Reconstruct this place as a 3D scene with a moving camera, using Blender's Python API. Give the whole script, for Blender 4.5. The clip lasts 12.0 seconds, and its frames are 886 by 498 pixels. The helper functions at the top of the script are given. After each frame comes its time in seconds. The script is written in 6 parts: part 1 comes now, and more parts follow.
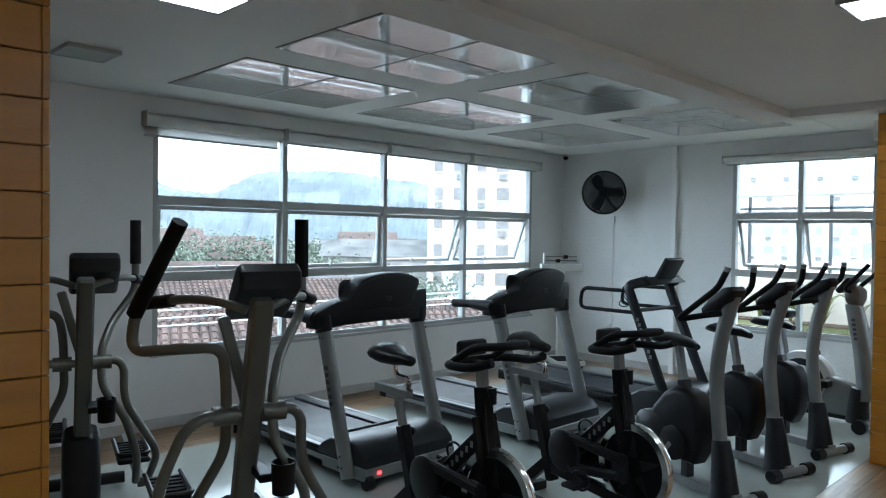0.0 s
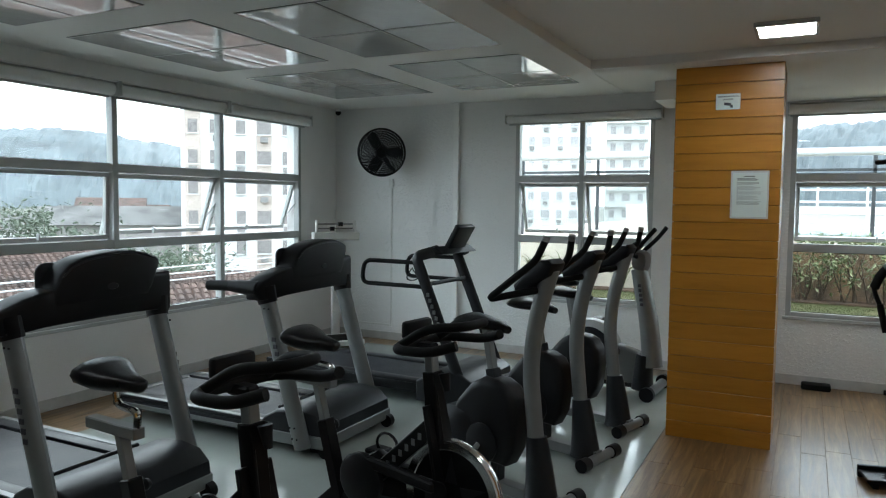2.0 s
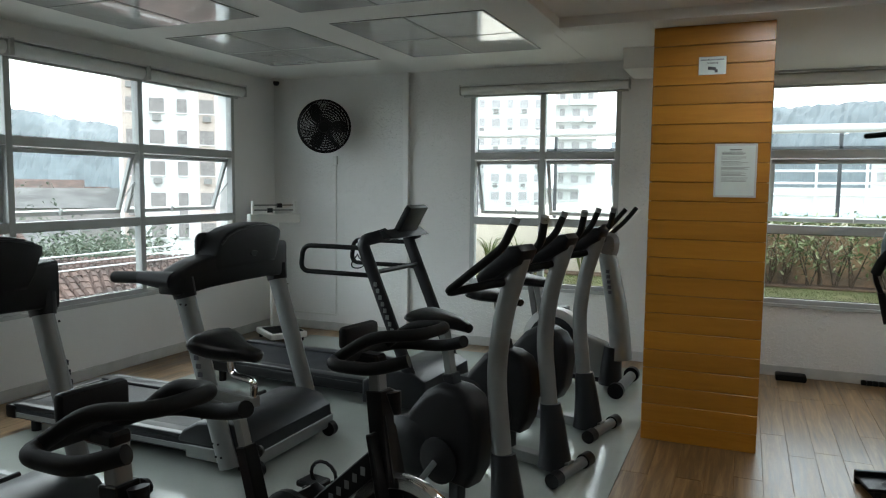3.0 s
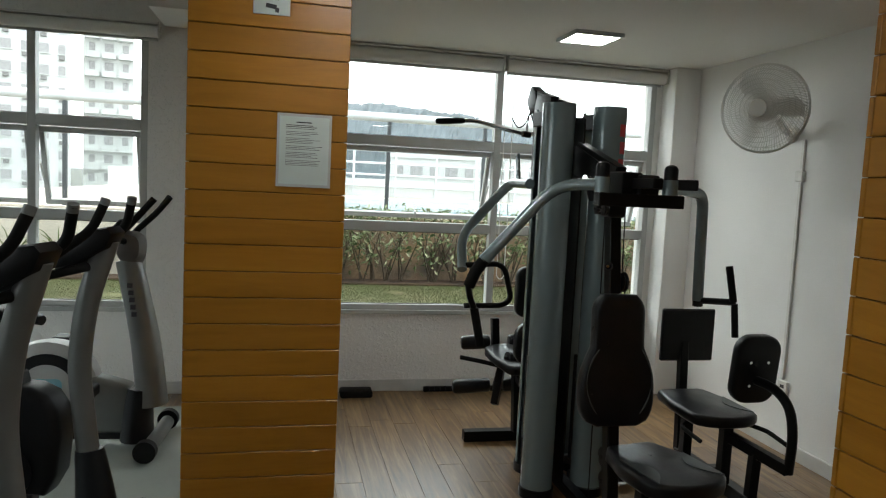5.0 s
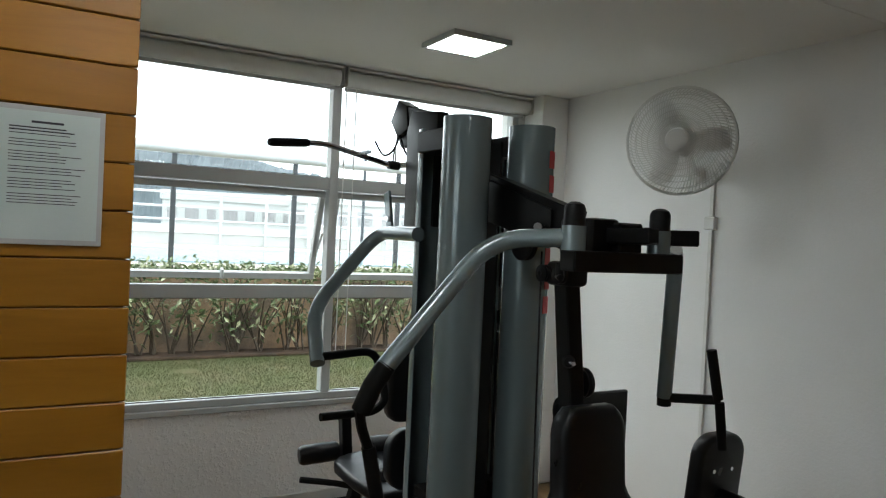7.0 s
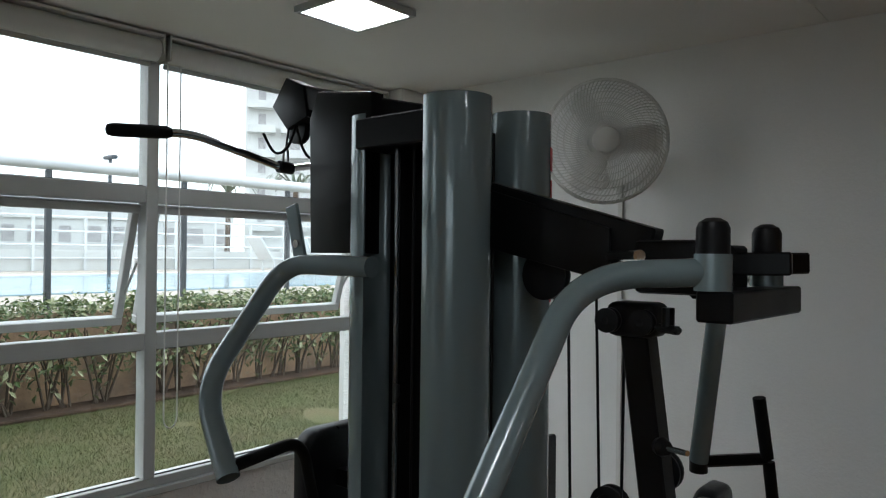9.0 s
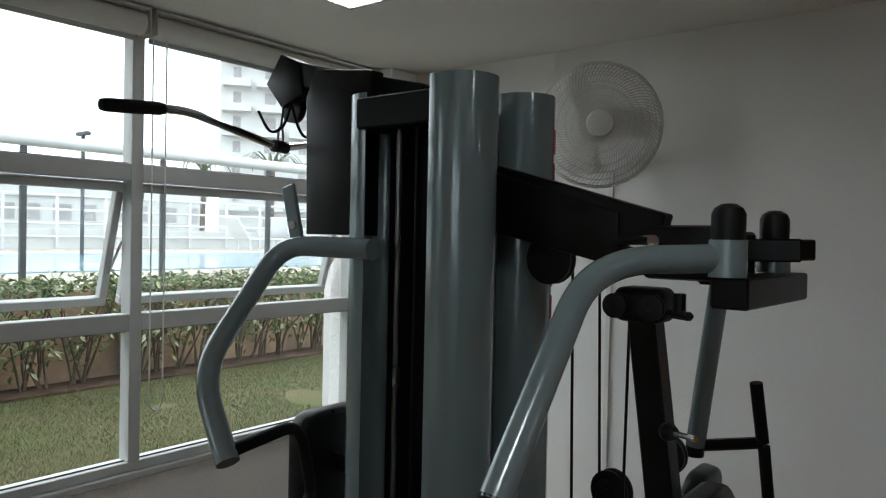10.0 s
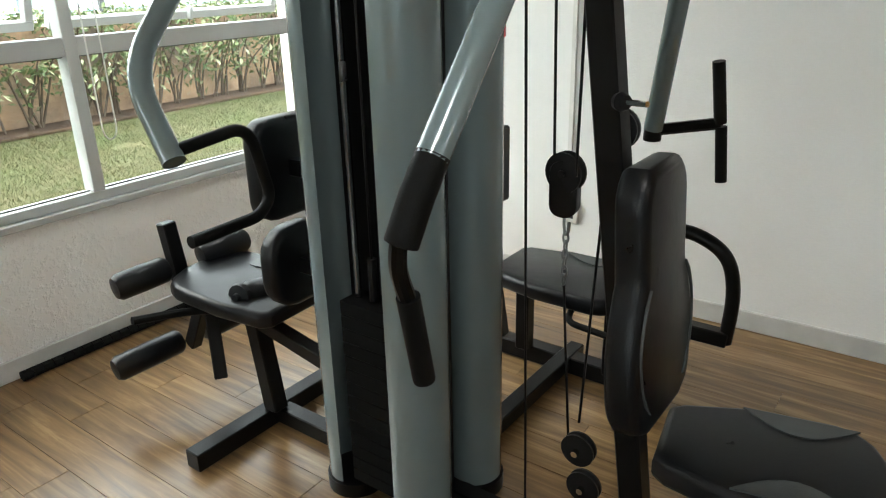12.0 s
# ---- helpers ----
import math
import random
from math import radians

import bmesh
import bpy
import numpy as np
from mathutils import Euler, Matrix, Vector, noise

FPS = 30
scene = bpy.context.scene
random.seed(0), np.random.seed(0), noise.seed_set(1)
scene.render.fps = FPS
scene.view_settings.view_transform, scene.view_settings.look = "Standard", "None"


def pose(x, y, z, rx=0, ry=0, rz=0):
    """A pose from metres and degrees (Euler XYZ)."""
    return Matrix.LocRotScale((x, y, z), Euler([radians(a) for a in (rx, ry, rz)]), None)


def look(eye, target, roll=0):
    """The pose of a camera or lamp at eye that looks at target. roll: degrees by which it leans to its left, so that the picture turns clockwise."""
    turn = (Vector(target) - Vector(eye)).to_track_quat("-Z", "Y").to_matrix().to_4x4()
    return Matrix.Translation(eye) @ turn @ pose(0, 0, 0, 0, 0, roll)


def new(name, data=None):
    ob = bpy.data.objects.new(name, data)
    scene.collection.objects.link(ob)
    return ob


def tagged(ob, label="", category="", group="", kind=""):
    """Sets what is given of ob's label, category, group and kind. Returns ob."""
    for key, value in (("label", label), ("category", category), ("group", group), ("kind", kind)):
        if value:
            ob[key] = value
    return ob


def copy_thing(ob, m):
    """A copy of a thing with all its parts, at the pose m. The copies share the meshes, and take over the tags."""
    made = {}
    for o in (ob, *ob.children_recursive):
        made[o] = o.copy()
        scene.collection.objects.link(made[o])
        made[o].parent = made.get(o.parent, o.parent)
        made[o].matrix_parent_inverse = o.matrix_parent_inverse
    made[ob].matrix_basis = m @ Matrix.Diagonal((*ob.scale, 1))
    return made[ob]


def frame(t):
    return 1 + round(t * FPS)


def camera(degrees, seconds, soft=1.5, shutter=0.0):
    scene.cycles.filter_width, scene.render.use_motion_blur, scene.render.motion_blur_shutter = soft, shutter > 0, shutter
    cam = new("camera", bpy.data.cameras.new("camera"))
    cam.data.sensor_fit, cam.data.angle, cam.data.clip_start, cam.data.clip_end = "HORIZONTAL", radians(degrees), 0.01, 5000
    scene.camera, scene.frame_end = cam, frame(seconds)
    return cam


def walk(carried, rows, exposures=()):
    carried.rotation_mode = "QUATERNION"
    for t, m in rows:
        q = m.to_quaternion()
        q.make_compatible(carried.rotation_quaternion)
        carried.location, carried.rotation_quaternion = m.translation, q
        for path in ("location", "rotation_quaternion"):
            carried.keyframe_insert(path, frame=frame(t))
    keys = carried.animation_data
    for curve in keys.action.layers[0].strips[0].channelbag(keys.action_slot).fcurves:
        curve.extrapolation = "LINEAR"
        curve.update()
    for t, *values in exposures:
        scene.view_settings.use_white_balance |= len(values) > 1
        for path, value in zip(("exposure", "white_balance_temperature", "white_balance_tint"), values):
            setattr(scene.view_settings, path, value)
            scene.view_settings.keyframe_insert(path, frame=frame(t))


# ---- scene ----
cam = camera(63.3, 12.0, 1.15)
PATH = [
    (0, (1.403, 0.889, 1.624), (2.804, 2.316, 1.583), 0.8),
    (0.5, (1.525, 1.077, 1.64), (3.034, 2.38, 1.487), 0.9),
    (1, (1.755, 1.229, 1.635), (3.314, 2.474, 1.484), -0.4),
    (1.5, (1.959, 1.343, 1.619), (3.602, 2.472, 1.461), 0.5),
    (2, (2.15, 1.581, 1.615), (3.931, 2.482, 1.486), 0.6),
    (2.5, (2.394, 1.734, 1.606), (4.213, 2.534, 1.379), 1.3),
    (3, (2.707, 1.856, 1.584), (4.543, 2.629, 1.407), 0.6),
    (3.5, (3.037, 1.95, 1.566), (4.942, 2.519, 1.35), 1.2),
    (3.7, (3.16, 2.017, 1.55), (5.113, 2.394, 1.341), 2.2),
    (5.5, (4.437, 1.979, 1.581), (6.347, 1.409, 1.418), 2.3),
    (6, (4.753, 1.954, 1.577), (6.634, 1.282, 1.464), 2.3),
    (6.5, (5.071, 1.922, 1.588), (6.914, 1.146, 1.526), 2.4),
    (7, (5.4, 1.945, 1.589), (7.139, 0.958, 1.558), 2.7),
    (8.8, (6.374, 1.976, 1.637), (7.7, 0.479, 1.663), 0.5),
    (9, (6.42, 1.985, 1.633), (7.713, 0.459, 1.645), 0.6),
    (9.5, (6.484, 2.008, 1.636), (7.733, 0.446, 1.6), 1.6),
    (10, (6.486, 2.009, 1.634), (7.726, 0.44, 1.597), 1.2),
    (10.5, (6.482, 2.002, 1.614), (7.714, 0.433, 1.469), 0.7),
    (11, (6.482, 1.977, 1.568), (7.675, 0.411, 1.215), 0.1),
    (11.5, (6.478, 1.948, 1.538), (7.637, 0.419, 0.973), -1.7),
    (12, (6.464, 1.935, 1.501), (7.573, 0.439, 0.771), -1.4),
]
SKY_STRENGTH = 0.135
EXPOSURES = [(0.0, 1.72, 5420, 4), (0.5, 1.48, 5520, 4), (1.5, 1.29, 5780, 4), (3.5, 1.22, 6300, 5), (5.5, 1.01, 6450, 5), (6.0, 1.26, 6450, 4), (6.5, 1.08, 6350, 5), (7.0, 1.02, 6230, 6), (9.0, 0.52, 6050, 8), (9.5, 0.61, 6100, 8), (10.5, 0.76, 6180, 8), (11.5, 1.66, 6350, 7), (12.0, 2.1, 6450, 4)]
walk(cam, [(t, look(eye, target, roll)) for t, eye, target, roll in PATH], EXPOSURES)

# ---------------------------------------------------------------- world and lights
world = bpy.data.worlds.new("overcast_sky")
scene.world = world
world.use_nodes = True
wn = world.node_tree
wn.nodes.clear()
sky = wn.nodes.new("ShaderNodeTexSky")
sky.sky_type, sky.sun_disc = "NISHITA", False
sky.sun_elevation, sky.sun_rotation = radians(48), radians(60)
sky.air_density, sky.dust_density, sky.ozone_density = 1.0, 6.0, 1.0
grey = wn.nodes.new("ShaderNodeMix")
grey.data_type = "RGBA"
grey.inputs[0].default_value = 0.75
grey.inputs[7].default_value = (17.0, 17.6, 18.2, 1)
bgn = wn.nodes.new("ShaderNodeBackground")
bgn.inputs[1].default_value = SKY_STRENGTH
wout = wn.nodes.new("ShaderNodeOutputWorld")
wn.links.new(sky.outputs[0], grey.inputs[6])
wn.links.new(grey.outputs[2], bgn.inputs[0])
wn.links.new(bgn.outputs[0], wout.inputs[0])

sun = new("sun", bpy.data.lights.new("sun", "SUN"))
sun.data.energy, sun.data.angle, sun.data.color = 0.5, radians(40), (1.0, 0.97, 0.93)
sun.matrix_world = look((30, 18, 40), (0, 0, 0))


# ---------------------------------------------------------------- materials
def shader(name):
    m = bpy.data.materials.new(name)
    m.use_nodes = True
    t = m.node_tree
    return m, t, t.nodes["Principled BSDF"], t.nodes["Material Output"]


def surface(name, colour, rough=0.5, metal=0.0, vary=0.08, scale=6.0, grain=0.0, grain_scale=120.0, bump=0.0, bump_scale=60.0,
            rough_vary=0.1, coat=0.0, per_piece=0.0, spec=0.5, tint=None):
    """A plain surface with two scales of variation, fine relief and uneven gloss."""
    m, t, b, out = shader(name)
    n, l = t.nodes, t.links
    tc = n.new("ShaderNodeTexCoord")
    big = n.new("ShaderNodeTexNoise")
    big.inputs["Scale"].default_value, big.inputs["Detail"].default_value = scale, 5
    l.new(tc.outputs["Object"], big.inputs["Vector"])
    fine = n.new("ShaderNodeTexNoise")
    fine.inputs["Scale"].default_value, fine.inputs["Detail"].default_value = grain_scale, 3
    l.new(tc.outputs["Object"], fine.inputs["Vector"])
    hi = n.new("ShaderNodeMix")
    hi.data_type = "RGBA"
    c = Vector(colour)
    dark, light = c * (1 - vary * 1.6), c * (1 + vary)
    if tint:
        dark = Vector(tint)
    hi.inputs[6].default_value, hi.inputs[7].default_value = (*dark, 1), (*[min(v, 1) for v in light], 1)
    ramp = n.new("ShaderNodeMapRange")
    ramp.inputs[1].default_value, ramp.inputs[2].default_value = 0.3, 0.7
    l.new(big.outputs[0], ramp.inputs[0])
    l.new(ramp.outputs[0], hi.inputs[0])
    value = n.new("ShaderNodeHueSaturation")
    l.new(hi.outputs[2], value.inputs["Color"])
    mul = n.new("ShaderNodeMapRange")
    mul.inputs[3].default_value, mul.inputs[4].default_value = 1 - grain, 1 + grain
    l.new(fine.outputs[0], mul.inputs[0])
    last = mul.outputs[0]
    if per_piece:
        info = n.new("ShaderNodeObjectInfo")
        r = n.new("ShaderNodeMapRange")
        r.inputs[3].default_value, r.inputs[4].default_value = 1 - per_piece, 1 + per_piece
        l.new(info.outputs["Random"], r.inputs[0])
        x = n.new("ShaderNodeMath")
        x.operation = "MULTIPLY"
        l.new(last, x.inputs[0]), l.new(r.outputs[0], x.inputs[1])
        last = x.outputs[0]
    l.new(last, value.inputs["Value"])
    l.new(value.outputs[0], b.inputs["Base Color"])
    rr = n.new("ShaderNodeMapRange")
    rr.inputs[3].default_value, rr.inputs[4].default_value = max(rough - rough_vary, 0.02), min(rough + rough_vary, 1)
    l.new(big.outputs[0], rr.inputs[0])
    l.new(rr.outputs[0], b.inputs["Roughness"])
    b.inputs["Metallic"].default_value = metal
    b.inputs["Coat Weight"].default_value = coat
    b.inputs["Specular IOR Level"].default_value = spec
    if bump:
        bn = n.new("ShaderNodeTexNoise")
        bn.inputs["Scale"].default_value, bn.inputs["Detail"].default_value = bump_scale, 6
        l.new(tc.outputs["Object"], bn.inputs["Vector"])
        bp = n.new("ShaderNodeBump")
        bp.inputs["Strength"].default_value, bp.inputs["Distance"].default_value = 1.0, bump
        l.new(bn.outputs[0], bp.inputs["Height"])
        l.new(bp.outputs[0], b.inputs["Normal"])
    return m


def rough_plaster(name, colour, knob=0.004):
    """White wall paint over a sprayed, knobbly render, with faint stains."""
    m, t, b, out = shader(name)
    n, l = t.nodes, t.links
    tc = n.new("ShaderNodeTexCoord")
    st = n.new("ShaderNodeTexNoise")
    st.inputs["Scale"].default_value, st.inputs["Detail"].default_value = 1.6, 6
    l.new(tc.outputs["Object"], st.inputs["Vector"])
    mix = n.new("ShaderNodeMix")
    mix.data_type = "RGBA"
    mix.inputs[6].default_value = (*[v * 0.9 for v in colour], 1)
    mix.inputs[7].default_value = (*colour, 1)
    l.new(st.outputs[0], mix.inputs[0])
    l.new(mix.outputs[2], b.inputs["Base Color"])
    b.inputs["Roughness"].default_value = 0.75
    vo = n.new("ShaderNodeTexNoise")
    vo.inputs["Scale"].default_value, vo.inputs["Detail"].default_value, vo.inputs["Roughness"].default_value = 38, 5, 0.6
    l.new(tc.outputs["Object"], vo.inputs["Vector"])
    sharp = n.new("ShaderNodeMapRange")
    sharp.inputs[1].default_value, sharp.inputs[2].default_value = 0.48, 0.72
    l.new(vo.outputs[0], sharp.inputs[0])
    bp = n.new("ShaderNodeBump")
    bp.inputs["Strength"].default_value, bp.inputs["Distance"].default_value = 0.9, knob
    l.new(sharp.outputs[0], bp.inputs["Height"])
    l.new(bp.outputs[0], b.inputs["Normal"])
    return m


def wood(name, colours, along=0, grain=1.0, rough=0.35, coat=0.2, stretch=14.0, per_piece=0.12):
    """Planks: streaked grain along one axis, each piece a little lighter or darker and with its own figure."""
    m, t, b, out = shader(name)
    n, l = t.nodes, t.links
    tc = n.new("ShaderNodeTexCoord")
    info = n.new("ShaderNodeObjectInfo")
    mp = n.new("ShaderNodeMapping")
    s = [stretch] * 3
    s[along] = 1.0
    mp.inputs["Scale"].default_value = s
    l.new(tc.outputs["Object"], mp.inputs["Vector"])
    sh = n.new("ShaderNodeMath")
    sh.operation, sh.inputs[1].default_value = "MULTIPLY", 37.0
    l.new(info.outputs["Random"], sh.inputs[0])
    l.new(sh.outputs[0], mp.inputs["Location"])
    g = n.new("ShaderNodeTexNoise")
    g.inputs["Scale"].default_value, g.inputs["Detail"].default_value, g.inputs["Roughness"].default_value = 1.6, 8, 0.65
    g.inputs["Distortion"].default_value = 0.6
    l.new(mp.outputs[0], g.inputs["Vector"])
    cr = n.new("ShaderNodeValToRGB")
    e = cr.color_ramp
    e.elements[0].position, e.elements[1].position = 0.28, 0.72
    e.elements[0].color, e.elements[1].color = (*colours[0], 1), (*colours[-1], 1)
    if len(colours) > 2:
        x = e.elements.new(0.5)
        x.color = (*colours[1], 1)
    l.new(g.outputs[0], cr.inputs[0])
    hv = n.new("ShaderNodeHueSaturation")
    r = n.new("ShaderNodeMapRange")
    r.inputs[3].default_value, r.inputs[4].default_value = 1 - per_piece, 1 + per_piece
    l.new(info.outputs["Random"], r.inputs[0])
    l.new(r.outputs[0], hv.inputs["Value"])
    l.new(cr.outputs[0], hv.inputs["Color"])
    l.new(hv.outputs[0], b.inputs["Base Color"])
    rr = n.new("ShaderNodeMapRange")
    rr.inputs[3].default_value, rr.inputs[4].default_value = rough - 0.08, rough + 0.14
    l.new(g.outputs[0], rr.inputs[0])
    l.new(rr.outputs[0], b.inputs["Roughness"])
    b.inputs["Coat Weight"].default_value, b.inputs["Coat Roughness"].default_value = coat, 0.25
    bp = n.new("ShaderNodeBump")
    bp.inputs["Strength"].default_value, bp.inputs["Distance"].default_value = 0.3, 0.0006 * grain
    l.new(g.outputs[0], bp.inputs["Height"])
    l.new(bp.outputs[0], b.inputs["Normal"])
    return m


def pane_glass(name, tint=(0.96, 0.98, 0.975)):
    m, t, b, out = shader(name)
    n, l = t.nodes, t.links
    n.remove(b)
    tr, gl, mx, fr = (n.new("ShaderNode" + k) for k in ("BsdfTransparent", "BsdfGlossy", "MixShader", "LayerWeight"))
    tr.inputs[0].default_value = (*tint, 1)
    gl.inputs["Roughness"].default_value = 0.01
    fr.inputs[0].default_value = 0.5
    pw, sc = n.new("ShaderNodeMath"), n.new("ShaderNodeMath")
    pw.operation, pw.inputs[1].default_value = "POWER", 4.0
    sc.operation, sc.inputs[1].default_value, sc.inputs[2].default_value = "MULTIPLY_ADD", 0.8, 0.025
    l.new(fr.outputs["Facing"], pw.inputs[0]), l.new(pw.outputs[0], sc.inputs[0])
    l.new(sc.outputs[0], mx.inputs[0]), l.new(tr.outputs[0], mx.inputs[1]), l.new(gl.outputs[0], mx.inputs[2])
    l.new(mx.outputs[0], out.inputs[0])
    return m


def glow(name, colour, strength):
    m, t, b, out = shader(name)
    b.inputs["Base Color"].default_value = (*colour, 1)
    b.inputs["Emission Color"].default_value = (*colour, 1)
    b.inputs["Emission Strength"].default_value = strength
    return m


WALL = surface("white_wall_paint", (0.84, 0.84, 0.825), 0.6, vary=0.03, scale=1.3, bump=0.0012, bump_scale=90, grain=0.02)
WALL_ROUGH = rough_plaster("knobbly_white_render", (0.84, 0.84, 0.825))
CEIL = surface("matt_ceiling_paint", (0.80, 0.795, 0.77), 0.8, vary=0.02, scale=0.9, bump=0.0004, bump_scale=140)
SKIRT = surface("grey_skirting_paint", (0.55, 0.55, 0.53), 0.5, vary=0.08, scale=7)
ALU = surface("pale_grey_coated_aluminium", (0.47, 0.485, 0.475), 0.4, vary=0.05, scale=4, bump=0.0002)
ALU_DARK = surface("dark_rubber_gasket", (0.03, 0.03, 0.03), 0.6)
GLASS = pane_glass("window_glass")
ORANGE = wood("honey_stained_boards", [(0.35, 0.145, 0.010), (0.425, 0.185, 0.015), (0.48, 0.215, 0.02)], 0, 0.8, 0.33, 0.3, 9.0, 0.09)
ORANGE_Y = wood("honey_stained_boards_across", [(0.35, 0.145, 0.010), (0.425, 0.185, 0.015), (0.48, 0.215, 0.02)], 1, 0.8, 0.33, 0.3, 9.0, 0.09)
GAP = surface("dark_joint", (0.15, 0.068, 0.012), 0.8)
VINYL = wood("wood_look_vinyl", [(0.070, 0.038, 0.015), (0.195, 0.114, 0.047), (0.37, 0.25, 0.122)], 0, 0.8, 0.29, 0.25, 15.0, 0.13)
PALE = surface("pale_green_grey_floor_paint", (0.40, 0.435, 0.405), 0.13, vary=0.06, scale=1.6, grain=0.03, grain_scale=60, bump=0.0003, bump_scale=30, rough_vary=0.08)
BLACK = surface("satin_black_plastic", (0.006, 0.006, 0.007), 0.42, vary=0.2, scale=9, spec=0.24, bump=0.0002, bump_scale=300)
BLACK_PAINT = surface("black_powder_coat", (0.005, 0.005, 0.0055), 0.36, spec=0.2, vary=0.2, scale=12, bump=0.0002, bump_scale=400)
RUBBER = surface("black_foam_rubber", (0.005, 0.005, 0.005), 0.65, spec=0.2, vary=0.2, scale=20, bump=0.0005, bump_scale=350)
DARKGREY = surface("dark_grey_plastic", (0.013, 0.0145, 0.017), 0.38, spec=0.34, vary=0.12, scale=8, bump=0.0002, bump_scale=300)
SILVER = surface("silver_grey_lacquer", (0.21, 0.22, 0.218), 0.35, metal=0.35, vary=0.06, scale=6)
STEEL_GREY = surface("bluish_grey_gloss_lacquer", (0.195, 0.25, 0.26), 0.2, metal=0.15, vary=0.05, scale=3, coat=0.5)
ROD_STEEL = surface("oiled_steel_rod", (0.16, 0.165, 0.17), 0.25, metal=0.9, vary=0.05)
CHROME = surface("chrome", (0.75, 0.75, 0.75), 0.12, metal=1.0, vary=0.03)
VINYL_SEAT = surface("black_upholstery", (0.006, 0.0065, 0.008), 0.32, spec=0.28, vary=0.2, scale=14, bump=0.0006, bump_scale=260)
GREY_SEAT = surface("grey_upholstery", (0.058, 0.066, 0.068), 0.42, spec=0.4, vary=0.15, scale=14, bump=0.0006, bump_scale=260)
BELT = surface("running_belt", (0.014, 0.016, 0.021), 0.42, spec=0.24, vary=0.2, scale=5, bump=0.0004, bump_scale=400)
WHITE_PLASTIC = surface("white_plastic", (0.74, 0.74, 0.71), 0.4, vary=0.04)
PLATE_BLACK = surface("dull_cast_iron_black", (0.003, 0.003, 0.003), 0.8, spec=0.12, vary=0.2)
PAPER = surface("printed_paper", (0.68, 0.76, 0.73), 0.35, vary=0.03, coat=0.5)
INK = surface("dark_ink", (0.05, 0.05, 0.06), 0.6)
LED = glow("led_panel", (1.0, 0.985, 0.96), 12.0)


# ---------------------------------------------------------------- mesh helpers
def mesh_of(bm, name, material, smooth=35):
    me = bpy.data.meshes.new(name)
    bm.normal_update()
    bm.to_mesh(me)
    bm.free()
    me.materials.append(material)
    if smooth:
        me.shade_smooth()
        me.set_sharp_from_angle(angle=radians(smooth))
    return me


def part(name, bm, material, parent=None, label="", smooth=35):
    ob = new(name, mesh_of(bm, name, material, smooth))
    ob.parent = parent
    if label:
        tagged(ob, label)
    return ob


def thing(name, label, category, at=None, group=""):
    """The empty at a thing's base, under which its parts go."""
    ob = new(name)
    ob.empty_display_size = 0.1
    if at is not None:
        ob.matrix_world = at
    return tagged(ob, label, category, group)


def setting(name, bm, material, label="", category="", smooth=0):
    ob = new(name, mesh_of(bm, name, material, smooth))
    return tagged(ob, label, category, kind="structure")


def box(bm, x0, y0, z0, x1, y1, z1, bevel=0.0, m=None, seg=1):
    r = bmesh.ops.create_cube(bm, size=1)
    vs = r["verts"]
    bmesh.ops.scale(bm, vec=(x1 - x0, y1 - y0, z1 - z0), verts=vs)
    bmesh.ops.translate(bm, vec=((x0 + x1) / 2, (y0 + y1) / 2, (z0 + z1) / 2), verts=vs)
    if bevel:
        es = list({e for v in vs for e in v.link_edges})
        r = bmesh.ops.bevel(bm, geom=es, offset=bevel, segments=seg, affect="EDGES", profile=0.5)
        vs = list({v for f in r["faces"] for v in f.verts} | {v for v in vs if v.is_valid})
    if m is not None:
        bmesh.ops.transform(bm, matrix=m, verts=vs)
    return bm


def block(x0, y0, z0, x1, y1, z1, bevel=0.0, m=None, seg=1):
    return box(bmesh.new(), x0, y0, z0, x1, y1, z1, bevel, m, seg)


def smooth_path(pts, n=6):
    """A rounded line through the points."""
    p = [Vector(q) for q in pts]
    if len(p) < 3:
        return p
    out = []
    for i in range(len(p) - 1):
        a, b, c, d = p[max(i - 1, 0)], p[i], p[i + 1], p[min(i + 2, len(p) - 1)]
        for k in range(n):
            t = k / n
            out.append(0.5 * (2 * b + (c - a) * t + (2 * a - 5 * b + 4 * c - d) * t * t + (3 * b - a - 3 * c + d) * t ** 3))
    out.append(p[-1])
    return out


def bent(pts, radius=0.05, n=5):
    """Straight runs with rounded corners, as in bent tube."""
    p = [Vector(q) for q in pts]
    out = [p[0]]
    for a, b, c in zip(p, p[1:], p[2:]):
        u, v = (a - b), (c - b)
        r = min(radius, u.length * 0.49, v.length * 0.49)
        s, e = b + u.normalized() * r, b + v.normalized() * r
        for k in range(n + 1):
            t = k / n
            out.append((1 - t) ** 2 * s + 2 * t * (1 - t) * b + t * t * e)
    out.append(p[-1])
    return out


